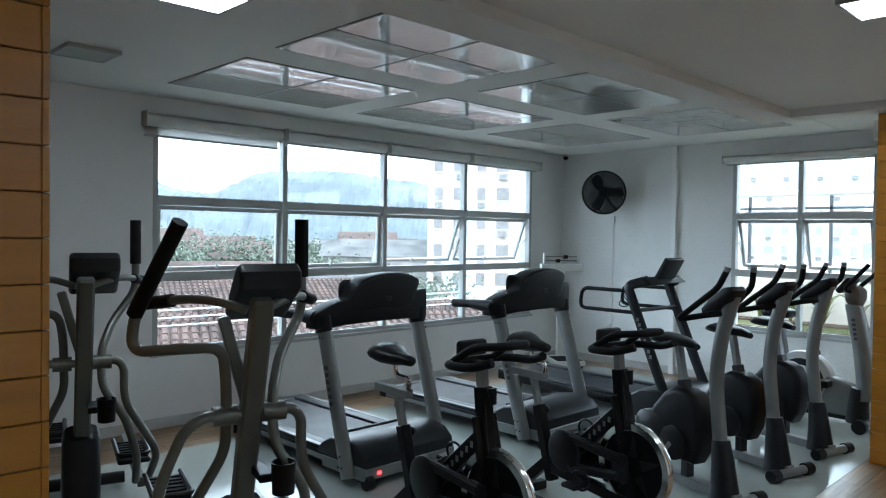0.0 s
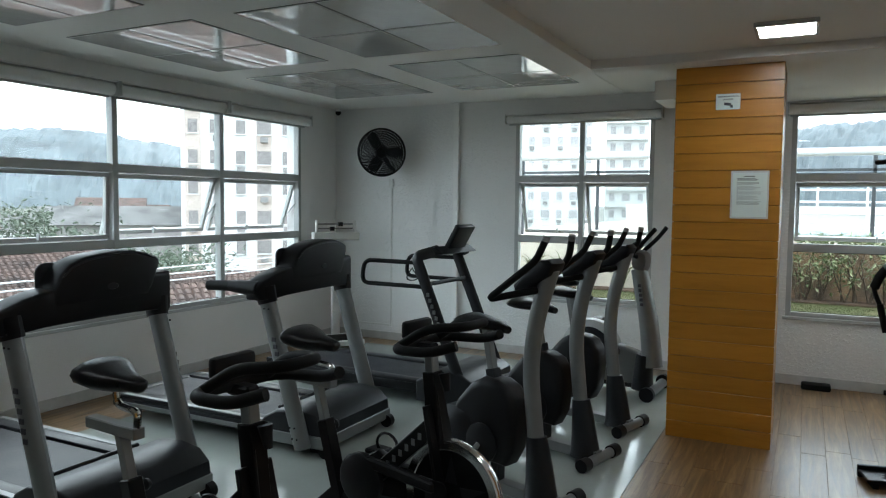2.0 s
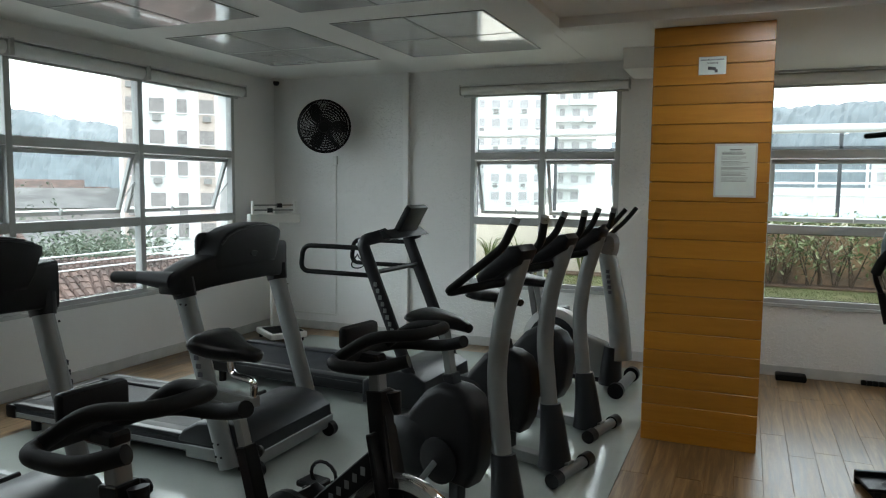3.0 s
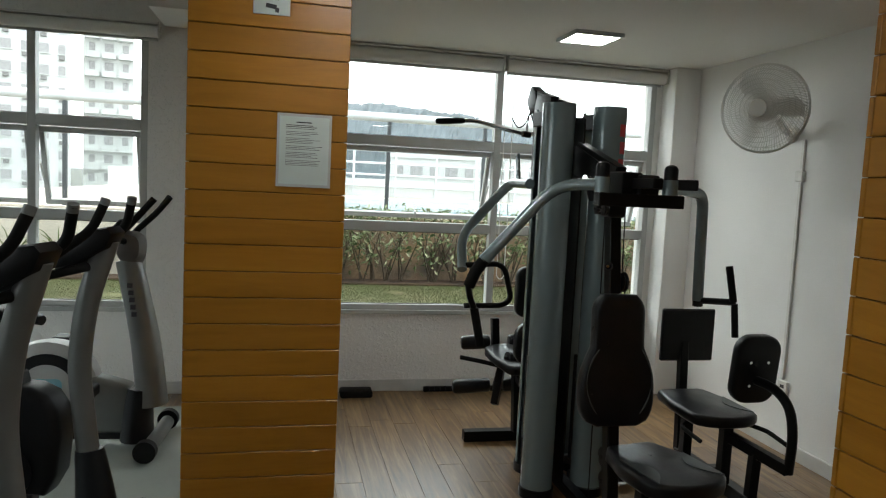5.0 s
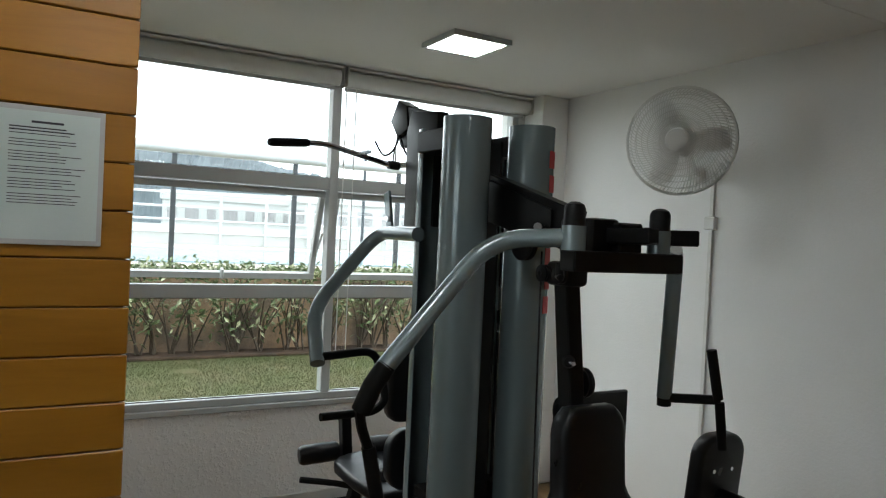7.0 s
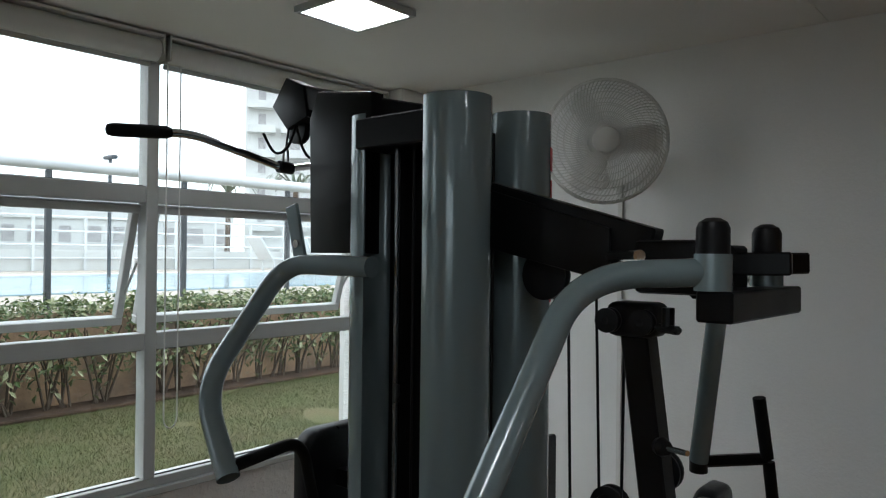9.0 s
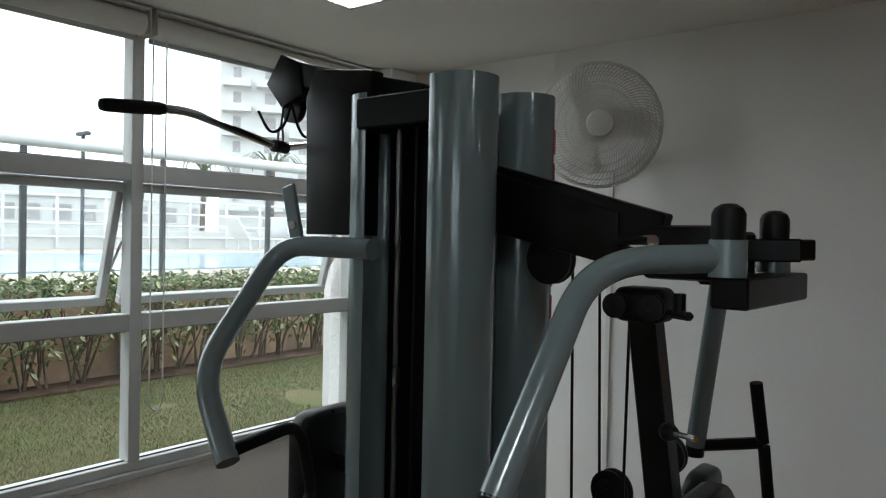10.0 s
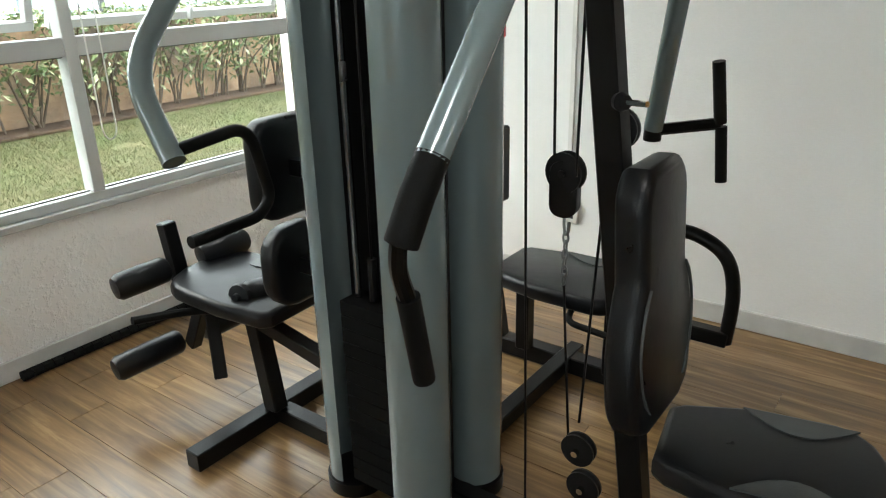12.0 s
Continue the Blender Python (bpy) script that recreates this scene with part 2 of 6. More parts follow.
def tube(bm, pts, r, seg=10, closed=False, flat=1.0, up=(0, 0, 1), taper=None):
    """A tube along a line; flat squeezes its section across 'up'; taper: radius factor at each end."""
    p = [Vector(q) for q in pts]
    n = len(p)
    rings = []
    side0 = None
    for i in range(n):
        a = p[(i - 1) % n] if (closed or i > 0) else p[i]
        b = p[(i + 1) % n] if (closed or i < n - 1) else p[i]
        d = (b - a).normalized()
        if side0 is None:
            ref = Vector(up) if abs(d.dot(Vector(up))) < 0.95 else Vector((1, 0.05, 0))
            side = d.cross(ref).normalized()
        else:
            side = (side0 - d * side0.dot(d)).normalized()
        side0 = side
        top = side.cross(d)
        k = 1.0 if not taper else taper[0] + (taper[1] - taper[0]) * i / (n - 1)
        rings.append([bm.verts.new(p[i] + side * (math.cos(2 * math.pi * j / seg) * r * k) + top * (math.sin(2 * math.pi * j / seg) * r * k * flat)) for j in range(seg)])
    for i in range(n if closed else n - 1):
        a, b = rings[i], rings[(i + 1) % n]
        for j in range(seg):
            bm.faces.new((a[j], a[(j + 1) % seg], b[(j + 1) % seg], b[j]))
    if not closed:
        bm.faces.new(rings[0][::-1])
        bm.faces.new(rings[-1])
    return bm


def rod(bm, a, b, r, seg=10, r2=None):
    return tube(bm, [a, b], r, seg, taper=(1, (r2 if r2 is not None else r) / r))


def lathe(bm, profile, m=None, seg=24):
    """Spin a profile of (radius, height) round z."""
    rings = []
    new_verts = []
    for rr, z in profile:
        ring = [bm.verts.new((rr * math.cos(2 * math.pi * j / seg), rr * math.sin(2 * math.pi * j / seg), z)) for j in range(seg)] if rr > 1e-5 else [bm.verts.new((0, 0, z))]
        rings.append(ring)
        new_verts += ring
    for a, b in zip(rings, rings[1:]):
        for j in range(seg):
            k = (j + 1) % seg
            if len(a) == 1 and len(b) == 1:
                continue
            if len(a) == 1:
                bm.faces.new((a[0], b[k], b[j]))
            elif len(b) == 1:
                bm.faces.new((a[j], a[k], b[0]))
            else:
                bm.faces.new((a[j], a[k], b[k], b[j]))
    bmesh.ops.recalc_face_normals(bm, faces=bm.faces)
    if m is not None:
        bmesh.ops.transform(bm, matrix=m, verts=new_verts)
    return bm


def plate(bm, outline, depth, m=None, bevel=0.0, seg=2):
    """An outline in x, z made solid along y from -depth/2 to depth/2."""
    front = [bm.verts.new((x, -depth / 2, z)) for x, z in outline]
    back = [bm.verts.new((x, depth / 2, z)) for x, z in outline]
    n = len(outline)
    f1, f2 = bm.faces.new(front), bm.faces.new(back[::-1])
    fs = [f1, f2] + [bm.faces.new((front[j], back[j], back[(j + 1) % n], front[(j + 1) % n])) for j in range(n)]
    bmesh.ops.recalc_face_normals(bm, faces=fs)
    vs = front + back
    if bevel:
        es = list(f1.edges) + list(f2.edges)
        r = bmesh.ops.bevel(bm, geom=es, offset=bevel, segments=seg, affect="EDGES", profile=0.5)
        vs = list({v for f in r["faces"] for v in f.verts} | {v for v in vs if v.is_valid})
    if m is not None:
        bmesh.ops.transform(bm, matrix=m, verts=vs)
    return bm


def hood(rows, seg=16, square=0.55):
    """A moulded shell lofted along x: rows of (x, y, half thickness, bottom, top), with softly squared sections."""
    bm = bmesh.new()
    rings = []
    for x, y, t, z0, z1 in rows:
        ring = []
        for k in range(seg):
            a = 2 * math.pi * k / seg
            c, q = math.cos(a), math.sin(a)
            ring.append(bm.verts.new((x, y + t * math.copysign(abs(c) ** square, c), (z0 + z1) / 2 + (z1 - z0) / 2 * math.copysign(abs(q) ** square, q))))
        rings.append(ring)
    for r0, r1 in zip(rings, rings[1:]):
        for k in range(seg):
            bm.faces.new((r0[k], r0[(k + 1) % seg], r1[(k + 1) % seg], r1[k]))
    bm.faces.new(rings[0][::-1])
    bm.faces.new(rings[-1])
    bmesh.ops.recalc_face_normals(bm, faces=bm.faces)
    return bm


def rounded(w, h, r, n=4, cx=0.0, cz=0.0):
    """A rounded rectangle outline in x, z."""
    out = []
    for sx, sz, a0 in ((1, 1, 0), (-1, 1, 90), (-1, -1, 180), (1, -1, 270)):
        for k in range(n + 1):
            a = radians(a0 + 90 * k / n)
            out.append((cx + sx * (w / 2 - r) + r * math.cos(a), cz + sz * (h / 2 - r) + r * math.sin(a)))
    return out


def axis_to(a, b):
    """A matrix at a whose z axis points to b."""
    d = Vector(b) - Vector(a)
    return Matrix.Translation(a) @ d.to_track_quat("Z", "Y").to_matrix().to_4x4()


def letters(text, size, m, material, parent, name="lettering", depth=0.0008, bold=0.0):
    cu = bpy.data.curves.new(name, "FONT")
    cu.body, cu.size, cu.extrude, cu.align_x, cu.align_y, cu.resolution_u, cu.offset = text, size, depth, "CENTER", "CENTER", 2, bold
    tmp = bpy.data.objects.new("tmp", cu)
    scene.collection.objects.link(tmp)
    bpy.context.view_layer.update()
    me = bpy.data.meshes.new_from_object(tmp.evaluated_get(bpy.context.evaluated_depsgraph_get()))
    bpy.data.objects.remove(tmp)
    me.materials.clear()
    me.materials.append(material)
    ob = new(name, me)
    ob.parent = parent
    ob.matrix_local = m
    return ob

# ---------------------------------------------------------------- the room
XE, YN, YS, XW = 9.35, 6.685, -1.085, -1.6      # inner faces of the walls
HN, HS, HB = 2.705, 2.60, 2.54                    # ceilings: machine room, passage, bay and beam
T = 0.2
Z0, Z1 = 0.62, 2.50                               # window openings
TRANSOMS = (1.245, 1.87)


def wall_with_holes(name, axis, at, thick, a0, a1, z0, z1, holes, material, label):
    """A wall along x (axis 0) or y (axis 1) with openings (from, to, bottom, top) right through it."""
    bm = bmesh.new()
    cuts = sorted({a0, a1, *[h[0] for h in holes], *[h[1] for h in holes]})
    for u, v in zip(cuts, cuts[1:]):
        mid = (u + v) / 2
        spans = [(z0, z1)]
        for h in holes:
            if h[0] < mid < h[1]:
                spans = [(z0, h[2]), (h[3], z1)]
        for s, e in spans:
            if axis == 0:
                box(bm, u, at, s, v, at + thick, e)
            else:
                box(bm, at, u, s, at + thick, v, e)
    bmesh.ops.remove_doubles(bm, verts=bm.verts, dist=0.0005)
    return setting(name, bm, material, label, "wall")


WIN_A = (3.80, 8.68)
WIN_B = (2.93, 4.37)
WIN_G = (-0.83, 1.73)
wall_with_holes("wall_north", 0, YN, T, XW - T, XE + T, -0.3, 3.0, [(*WIN_A, Z0, Z1)], WALL, "white painted wall with a long window band")
wall_with_holes("wall_east", 1, XE, T, YS - T, YN, -0.3, 3.0, [(*WIN_B, Z0, Z1), (*WIN_G, Z0, Z1)], WALL_ROUGH, "knobbly white rendered wall with two windows")
setting("wall_south", block(XW - T, YS - T, -0.3, XE, YS, 3.0), WALL, "plain white painted wall", "wall")
setting("wall_west", block(XW - T, YS, -0.3, XW, YN, 3.0), WALL, "plain white painted wall", "wall")
setting("wall_rib", block(XE - 0.05, 5.025, 0.0, XE - 0.002, 5.085, HN, 0.004), WALL, "narrow white painted duct strip on the wall", "wall")
setting("corner_pilaster", block(9.145, YS, 0.0, XE - 0.002, -0.875, HB, 0.006), WALL, "white rendered corner pilaster", "pilaster")

# ceilings
setting("ceiling_machine_room", block(XW, 3.22, HN, XE, YN, HN + 0.15), CEIL, "white plasterboard ceiling", "ceiling")
setting("ceiling_machine_room_end", block(7.25, 2.41, HN + 0.002, XE, 3.22, HN + 0.15), CEIL, "white plasterboard ceiling", "ceiling")
setting("ceiling_beam", block(XW, 2.95, HB, 7.25, 3.22, 3.0, 0.003), CEIL, "low white plastered ceiling beam", "beam")
setting("ceiling_passage", block(XW, -0.5, HS, 7.08, 2.95, HS + 0.15), CEIL, "white plasterboard ceiling", "ceiling")
setting("ceiling_bay", block(7.08, YS, HB, XE, 2.41, 3.0, 0.003), CEIL, "white plasterboard ceiling", "ceiling")
setting("ceiling_bulkhead", block(8.75, 2.411, HB, XE, 2.83, 3.0, 0.003), CEIL, "white plastered ceiling bulkhead", "ceiling")
setting("ceiling_border", block(XW, YS, HB, 7.079, -0.5, 3.0, 0.003), CEIL, "lower white ceiling border", "ceiling")
setting("ceiling_beam_end", block(7.08, 2.411, HB + 0.001, 7.25, 2.949, 3.0), CEIL, "low white plastered ceiling beam", "beam")

# floors
setting("floor", block(XW, YS, -0.2, XE, YN, -0.004), GAP, "wood-look vinyl plank floor", "floor")
pale = setting("floor_machine_zone", block(2.2, 2.445, -0.01, 9.05, 6.03, 0.0015), PALE, "pale green-grey painted floor area", "floor")


def skirting(name, x0, y0, x1, y1, h=0.09):
    return setting(name, block(x0, y0, 0, x1, y1, h, 0.004), SKIRT, "painted grey skirting board", "skirting")


skirting("baseboard_north", XW, YN - 0.014, XE - 0.016, YN - 0.001)
skirting("baseboard_east", XE - 0.014, -0.87, XE - 0.001, 5.02)
skirting("baseboard_east_end", XE - 0.014, 5.09, XE - 0.001, YN - 0.016)
skirting("baseboard_south", XW, YS + 0.001, 9.14, YS + 0.014)


def boarded_pillar(name, x0, y0, x1, y1, top, label):
    """A pillar clad in horizontal boards with shadow joints."""
    root = tagged(new(name, mesh_of(block(x0 + 0.012, y0 + 0.012, 0, x1 - 0.012, y1 - 0.012, top), name, GAP, 0)), label, "pillar", kind="structure")
    n, gap = 22, 0.0036
    h = top / n
    for i in range(n):
        z0, z1 = i * h + gap / 2, (i + 1) * h - gap / 2
        for k in range(4):
            if k == 0:
                bm = block(x0, y0, z0, x0 + 0.02, y1, z1, 0.0025)
            elif k == 1:
                bm = block(x1 - 0.02, y0, z0, x1, y1, z1, 0.0025)
            elif k == 2:
                bm = block(x0 + 0.0205, y0 + 0.001, z0, x1 - 0.0205, y0 + 0.02, z1, 0.0025)
            else:
                bm = block(x0 + 0.0205, y1 - 0.02, z0, x1 - 0.0205, y1 - 0.001, z1, 0.0025)
            part("board", bm, ORANGE_Y if k < 2 else ORANGE, root)
    return root


boarded_pillar("pillar_middle", 7.285, 1.742, 7.72, 2.413, HB, "pillar clad in glossy honey-coloured horizontal boards")
boarded_pillar("pillar_west", 1.32, 3.0, 2.0, 3.62, HN, "pillar clad in glossy honey-coloured horizontal boards")
boarded_pillar("pillar_south", 5.10, -0.42, 5.92, 0.33, HS, "pillar clad in glossy honey-coloured horizontal boards")


# ---------------------------------------------------------------- windows
def window(name, axis, at, u0, u1, panes, z0, z1, transoms, open_row, label, tilt=22):
    """A band window in white aluminium: fixed lights above and below, top-hung lights open in the middle row."""
    def put(u, d, z):
        return (u, at + d, z) if axis == 0 else (at + d, u, z)

    def bar(a, b, d0, d1, zz0, zz1, bevel=0.003):
        p, q = put(a, d0, zz0), put(b, d1, zz1)
        return block(*p, *q, bevel)
    root = tagged(new(name), label, "window", kind="structure")
    fw = 0.045
    for nm, bm in (("window_sill", bar(u0 - 0.02, u1 + 0.02, -0.025, 0.16, z0 - 0.03, z0)), ("frame_head", bar(u0, u1, 0.0, 0.07, z1 - fw, z1)),
                   ("frame_jamb", bar(u0, u0 + fw, 0.0, 0.07, z0, z1 - fw)), ("frame_jamb", bar(u1 - fw, u1, 0.0, 0.07, z0, z1 - fw)),
                   ("frame_foot", bar(u0 + fw, u1 - fw, 0.0, 0.07, z0, z0 + 0.04))):
        part(nm, bm, ALU, root)
    step = (u1 - u0 - fw) / panes
    for i in range(1, panes):
        c = u0 + fw / 2 + i * step
        part("mullion", bar(c - 0.026, c + 0.026, -0.004, 0.072, z0 + 0.041, z1 - fw - 0.001), ALU, root)
    rows = [z0 + 0.04, *transoms, z1 - fw]
    for i in range(panes):
        a = u0 + fw / 2 + i * step + (fw / 2 if i == 0 else 0.026)
        b = u0 + fw / 2 + (i + 1) * step - (fw / 2 if i == panes - 1 else 0.026)
        for zt in transoms:
            part("transom", bar(a, b, 0.0, 0.07, zt - 0.036, zt + 0.036), ALU, root)
        for r in range(3):
            lo = rows[r] + (0.036 if r else 0)
            hi = rows[r + 1] - (0.036 if r < 2 else 0)
            if r == 1 and (i in open_row):
                angle = tilt[i] if isinstance(tilt, tuple) else tilt
                swing = (Matrix.Translation(put(0, 0.062, hi)) @ Matrix.Rotation(radians(angle if axis == 0 else -angle), 4, "X" if axis == 0 else "Y") @ Matrix.Translation([-v for v in put(0, 0.062, hi)]))
                sash = new("sash")
                sash.parent = root
                for nm, bm in (("sash_rail", bar(a + 0.004, b - 0.004, 0.035, 0.075, hi - 0.038, hi - 0.003)), ("sash_rail", bar(a + 0.004, b - 0.004, 0.035, 0.075, lo + 0.004, lo + 0.04)),
                               ("sash_stile", bar(a + 0.004, a + 0.036, 0.035, 0.075, lo + 0.041, hi - 0.039)), ("sash_stile", bar(b - 0.036, b - 0.004, 0.035, 0.075, lo + 0.041, hi - 0.039))):
                    part(nm, bm, ALU, sash)
                    
                g = part("pane", bar(a + 0.03, b - 0.03, 0.053, 0.057, lo + 0.035, hi - 0.035, 0), GLASS, sash, smooth=0)
                g.visible_shadow = False
                k = (a + b) / 2
                part("handle", bar(k - 0.06, k - 0.045, 0.0, 0.034, lo + 0.012, lo + 0.07), ALU, sash)
                sash.matrix_local = swing
                # stays from the frame to the sash's lower corners
                for e in (a + 0.012, b - 0.012):
                    low = swing @ Vector(put(e, 0.05, lo + 0.12))
                    part("stay", rod(bmesh.new(), put(e, 0.05, lo + 0.30), low, 0.006, 6), ALU, root)
            else:
                g = part("pane", bar(a - 0.005, b + 0.005, 0.034, 0.038, lo - 0.005, hi + 0.005, 0), GLASS, root, smooth=0)
                g.visible_shadow = False
                part("gasket", bar(a, b, 0.03, 0.033, hi - 0.006, hi + 0.002, 0), ALU_DARK, root)
                part("gasket", bar(a, b, 0.03, 0.033, lo - 0.002, lo + 0.005, 0), ALU_DARK, root)
    return root


window("window_1", 0, YN, *WIN_A, 4, Z0, Z1, TRANSOMS, {0, 1, 2, 3}, "long white aluminium window, two top-hung sashes standing open", (2, 2, 20, 20))
window("window_2", 1, XE, *WIN_B, 2, Z0, Z1, TRANSOMS, {0, 1}, "white aluminium window with top-hung sashes standing open", 17)
window("window_3", 1, XE, *WIN_G, 2, Z0, Z1, TRANSOMS, {0, 1}, "large white aluminium window with top-hung sashes standing open", 17)

# ---------------------------------------------------------------- outside: garden, terrace, town
def leafy(name, colours, rough=0.5):
    """Leaves, each a little different in colour."""
    m, t, b, out = shader(name)
    n, l = t.nodes, t.links
    g = n.new("ShaderNodeNewGeometry")
    cr = n.new("ShaderNodeValToRGB")
    e = cr.color_ramp.elements
    e[0].color, e[1].color = (*colours[0], 1), (*colours[-1], 1)
    for k, c in enumerate(colours[1:-1]):
        x = cr.color_ramp.elements.new((k + 1) / (len(colours) - 1))
        x.color = (*c, 1)
    l.new(g.outputs["Random Per Island"], cr.inputs[0])
    l.new(cr.outputs[0], b.inputs["Base Color"])
    b.inputs["Roughness"].default_value = rough
    return m


def leaves(name, count, spot, size, material, label, category, parent=None, kind="stuff", fold=0.25):
    """Many small folded leaves; spot() gives the place of one."""
    rnd = random.Random(len(name) * 7 + count)
    vs, fs = [], []
    for i in range(count):
        p = Vector(spot(rnd))
        q = Euler((rnd.uniform(-1.1, 1.1), rnd.uniform(-1.1, 1.1), rnd.uniform(0, 6.28))).to_matrix()
        s = size * rnd.uniform(0.6, 1.35)
        k = len(vs)
        for v in ((0, -s, 0), (s * 0.42, 0, s * fold), (0, s, 0), (-s * 0.42, 0, s * fold)):
            vs.append(p + q @ Vector(v))
        fs += [(k, k + 1, k + 2), (k, k + 2, k + 3)]
    me = bpy.data.meshes.new(name)
    me.from_pydata(vs, [], fs)
    me.materials.append(material)
    ob = new(name, me)
    ob.parent = parent
    if parent is None:
        tagged(ob, label, category, kind=kind)
    return ob


LAWN = surface("lawn_soil_and_thatch", (0.060, 0.070, 0.018), 0.9, vary=0.2, scale=2.2, grain=0.3, grain_scale=70, bump=0.012, bump_scale=60, tint=(0.12, 0.095, 0.04))
BLADE = leafy("grass_blades", [(0.065, 0.088, 0.020), (0.092, 0.115, 0.028), (0.16, 0.15, 0.055)])
LEAF = leafy("hedge_leaves", [(0.05, 0.085, 0.024), (0.085, 0.13, 0.04), (0.17, 0.20, 0.08), (0.40, 0.40, 0.24)])
# leaf greens paled and greyed, with the haze of distance in the colour
TREE_LEAF = leafy("haze_painted_leaves", [(0.085, 0.11, 0.075), (0.105, 0.13, 0.09), (0.125, 0.15, 0.105)])
BARK = surface("bark", (0.11, 0.08, 0.055), 0.85, vary=0.3, scale=8, bump=0.004, bump_scale=60)
SOIL = surface("bare_soil", (0.07, 0.04, 0.022), 0.95, vary=0.3, scale=5, bump=0.01, bump_scale=40)
OLD_WALL = surface("stained_plaster", (0.36, 0.235, 0.145), 0.9, vary=0.55, scale=2.4, grain=0.3, grain_scale=30, bump=0.006, bump_scale=25, tint=(0.12, 0.10, 0.085))
CREAM = surface("cream_render", (0.55, 0.50, 0.42), 0.85, vary=0.15, scale=1.2)
WHITE_OUT = surface("white_render", (0.66, 0.66, 0.64), 0.8, vary=0.06, scale=0.6)
DECK = surface("pale_deck_stone", (0.42, 0.36, 0.30), 0.7, vary=0.12, scale=0.8)
RAIL = surface("white_rail_paint", (0.66, 0.67, 0.68), 0.4, vary=0.04)
POST = surface("dark_post_paint", (0.06, 0.065, 0.07), 0.5)

setting("ground", block(-3000, -3000, -7.4, 3000, 3000, -7.2), surface("town_ground", (0.10, 0.10, 0.085), 0.9, vary=0.3, scale=0.05), "distant town ground", "ground")
setting("lawn", block(XE + T + 0.001, -5, -7.2, 12.05, 6.6, 0.45), LAWN, "short green lawn with bare patches", "lawn")
gr = random.Random(5)
vs, fs = [], []
for i in range(120000):
    x, y = 9.6 + 2.35 * gr.random(), -3.0 + 7.6 * gr.random()
    if noise.noise((x * 1.7, y * 1.7, 3.0)) < -0.42:
        continue
    h, a, w = gr.uniform(0.010, 0.026), gr.uniform(0, 6.28), gr.uniform(0.0011, 0.0022)
    dx, dy = gr.uniform(-0.02, 0.02), gr.uniform(-0.02, 0.02)
    k = len(vs)
    vs += [(x - w * math.cos(a), y - w * math.sin(a), 0.448), (x + w * math.cos(a), y + w * math.sin(a), 0.448), (x + dx, y + dy, 0.45 + h)]
    fs.append((k, k + 1, k + 2))
me = bpy.data.meshes.new("grass")
me.from_pydata(vs, [], fs)
me.materials.append(leafy("lawn_grass", [(0.046, 0.066, 0.012), (0.064, 0.086, 0.017), (0.10, 0.105, 0.030)]))
tagged(new("grass", me), "short green grass blades on the lawn", "grass", kind="stuff")
setting("flower_bed", block(11.75, -5, 0.44, 12.06, 6.6, 0.475, 0.01), SOIL, "strip of bare brown soil", "soil")
setting("garden_wall", block(12.06, -5, 0.3, 12.22, 2.75, 1.16), OLD_WALL, "weathered brown-stained planter wall", "wall")
setting("garden_wall_cream", block(12.06, 2.751, 0.3, 12.22, 6.6, 1.16), CREAM, "cream rendered planter wall", "wall")
setting("garden_side_wall", block(9.56, -1.52, 0.3, 10.12, -1.30, 1.53, 0.004), WHITE_OUT, "low white garden wall", "wall")

# hedge along the wall
for k in range(34):
    r = random.Random(k)
    y = -3.4 + 6.1 * (k + r.random()) / 34
    root = thing("shrub", "leggy variegated shrub against the planter wall", "shrub", pose(11.93, y, 0.47), "hedge along the planter wall")
    bm = bmesh.new()
    tips = []
    for s in range(r.randint(4, 6)):
        top = Vector((r.uniform(-0.28, 0.08), r.uniform(-0.24, 0.24), r.uniform(0.42, 0.72)))
        mid = Vector((top.x * 0.3 + r.uniform(-0.05, 0.05), top.y * 0.35 + r.uniform(-0.05, 0.05), top.z * 0.5))
        tube(bm, smooth_path([(r.uniform(-0.03, 0.03), r.uniform(-0.03, 0.03), -0.02), mid, top], 3), 0.009, 5, taper=(1.2, 0.5))
        tips += [top, (top + mid) / 2, mid]
    part("stem", bm, BARK, root)
    leaves("foliage", 96, lambda q, t=tips: t[min(int(q.random() ** 1.6 * len(t)), len(t) - 1)] + Vector((q.gauss(0, 0.07), q.gauss(0, 0.075), q.gauss(0, 0.07))), 0.036, LEAF, "", "", root)
leaves("hedge_top", 5200, lambda q: (q.uniform(11.78, 12.3), q.uniform(-3.6, 2.9), 1.19 + q.gauss(0.0, 0.04)), 0.03, LEAF, "clipped variegated hedge top of small leaves", "hedge")
# spiky plants in front of the cream wall
for k in range(7):
    r = random.Random(50 + k)
    pl = thing("spiky_plant", "spiky long-leaved plant beside the cream wall", "plant", pose(11.9, 2.95 + 0.42 * k, 0.46), "spiky plants")
    bm = bmesh.new()
    for s in range(22):
        a, o, h = r.uniform(0, 6.28), r.uniform(0.12, 0.38), r.uniform(0.25, 0.55)
        tube(bm, smooth_path([(0, 0, 0), (o * 0.4 * math.cos(a), o * 0.4 * math.sin(a), h * 0.7), (o * math.cos(a), o * math.sin(a), h * 0.9)], 4), 0.012, 4, False, 0.2, (0, 0, 1), (1.0, 0.1))
    part("blades", bm, BLADE, pl)

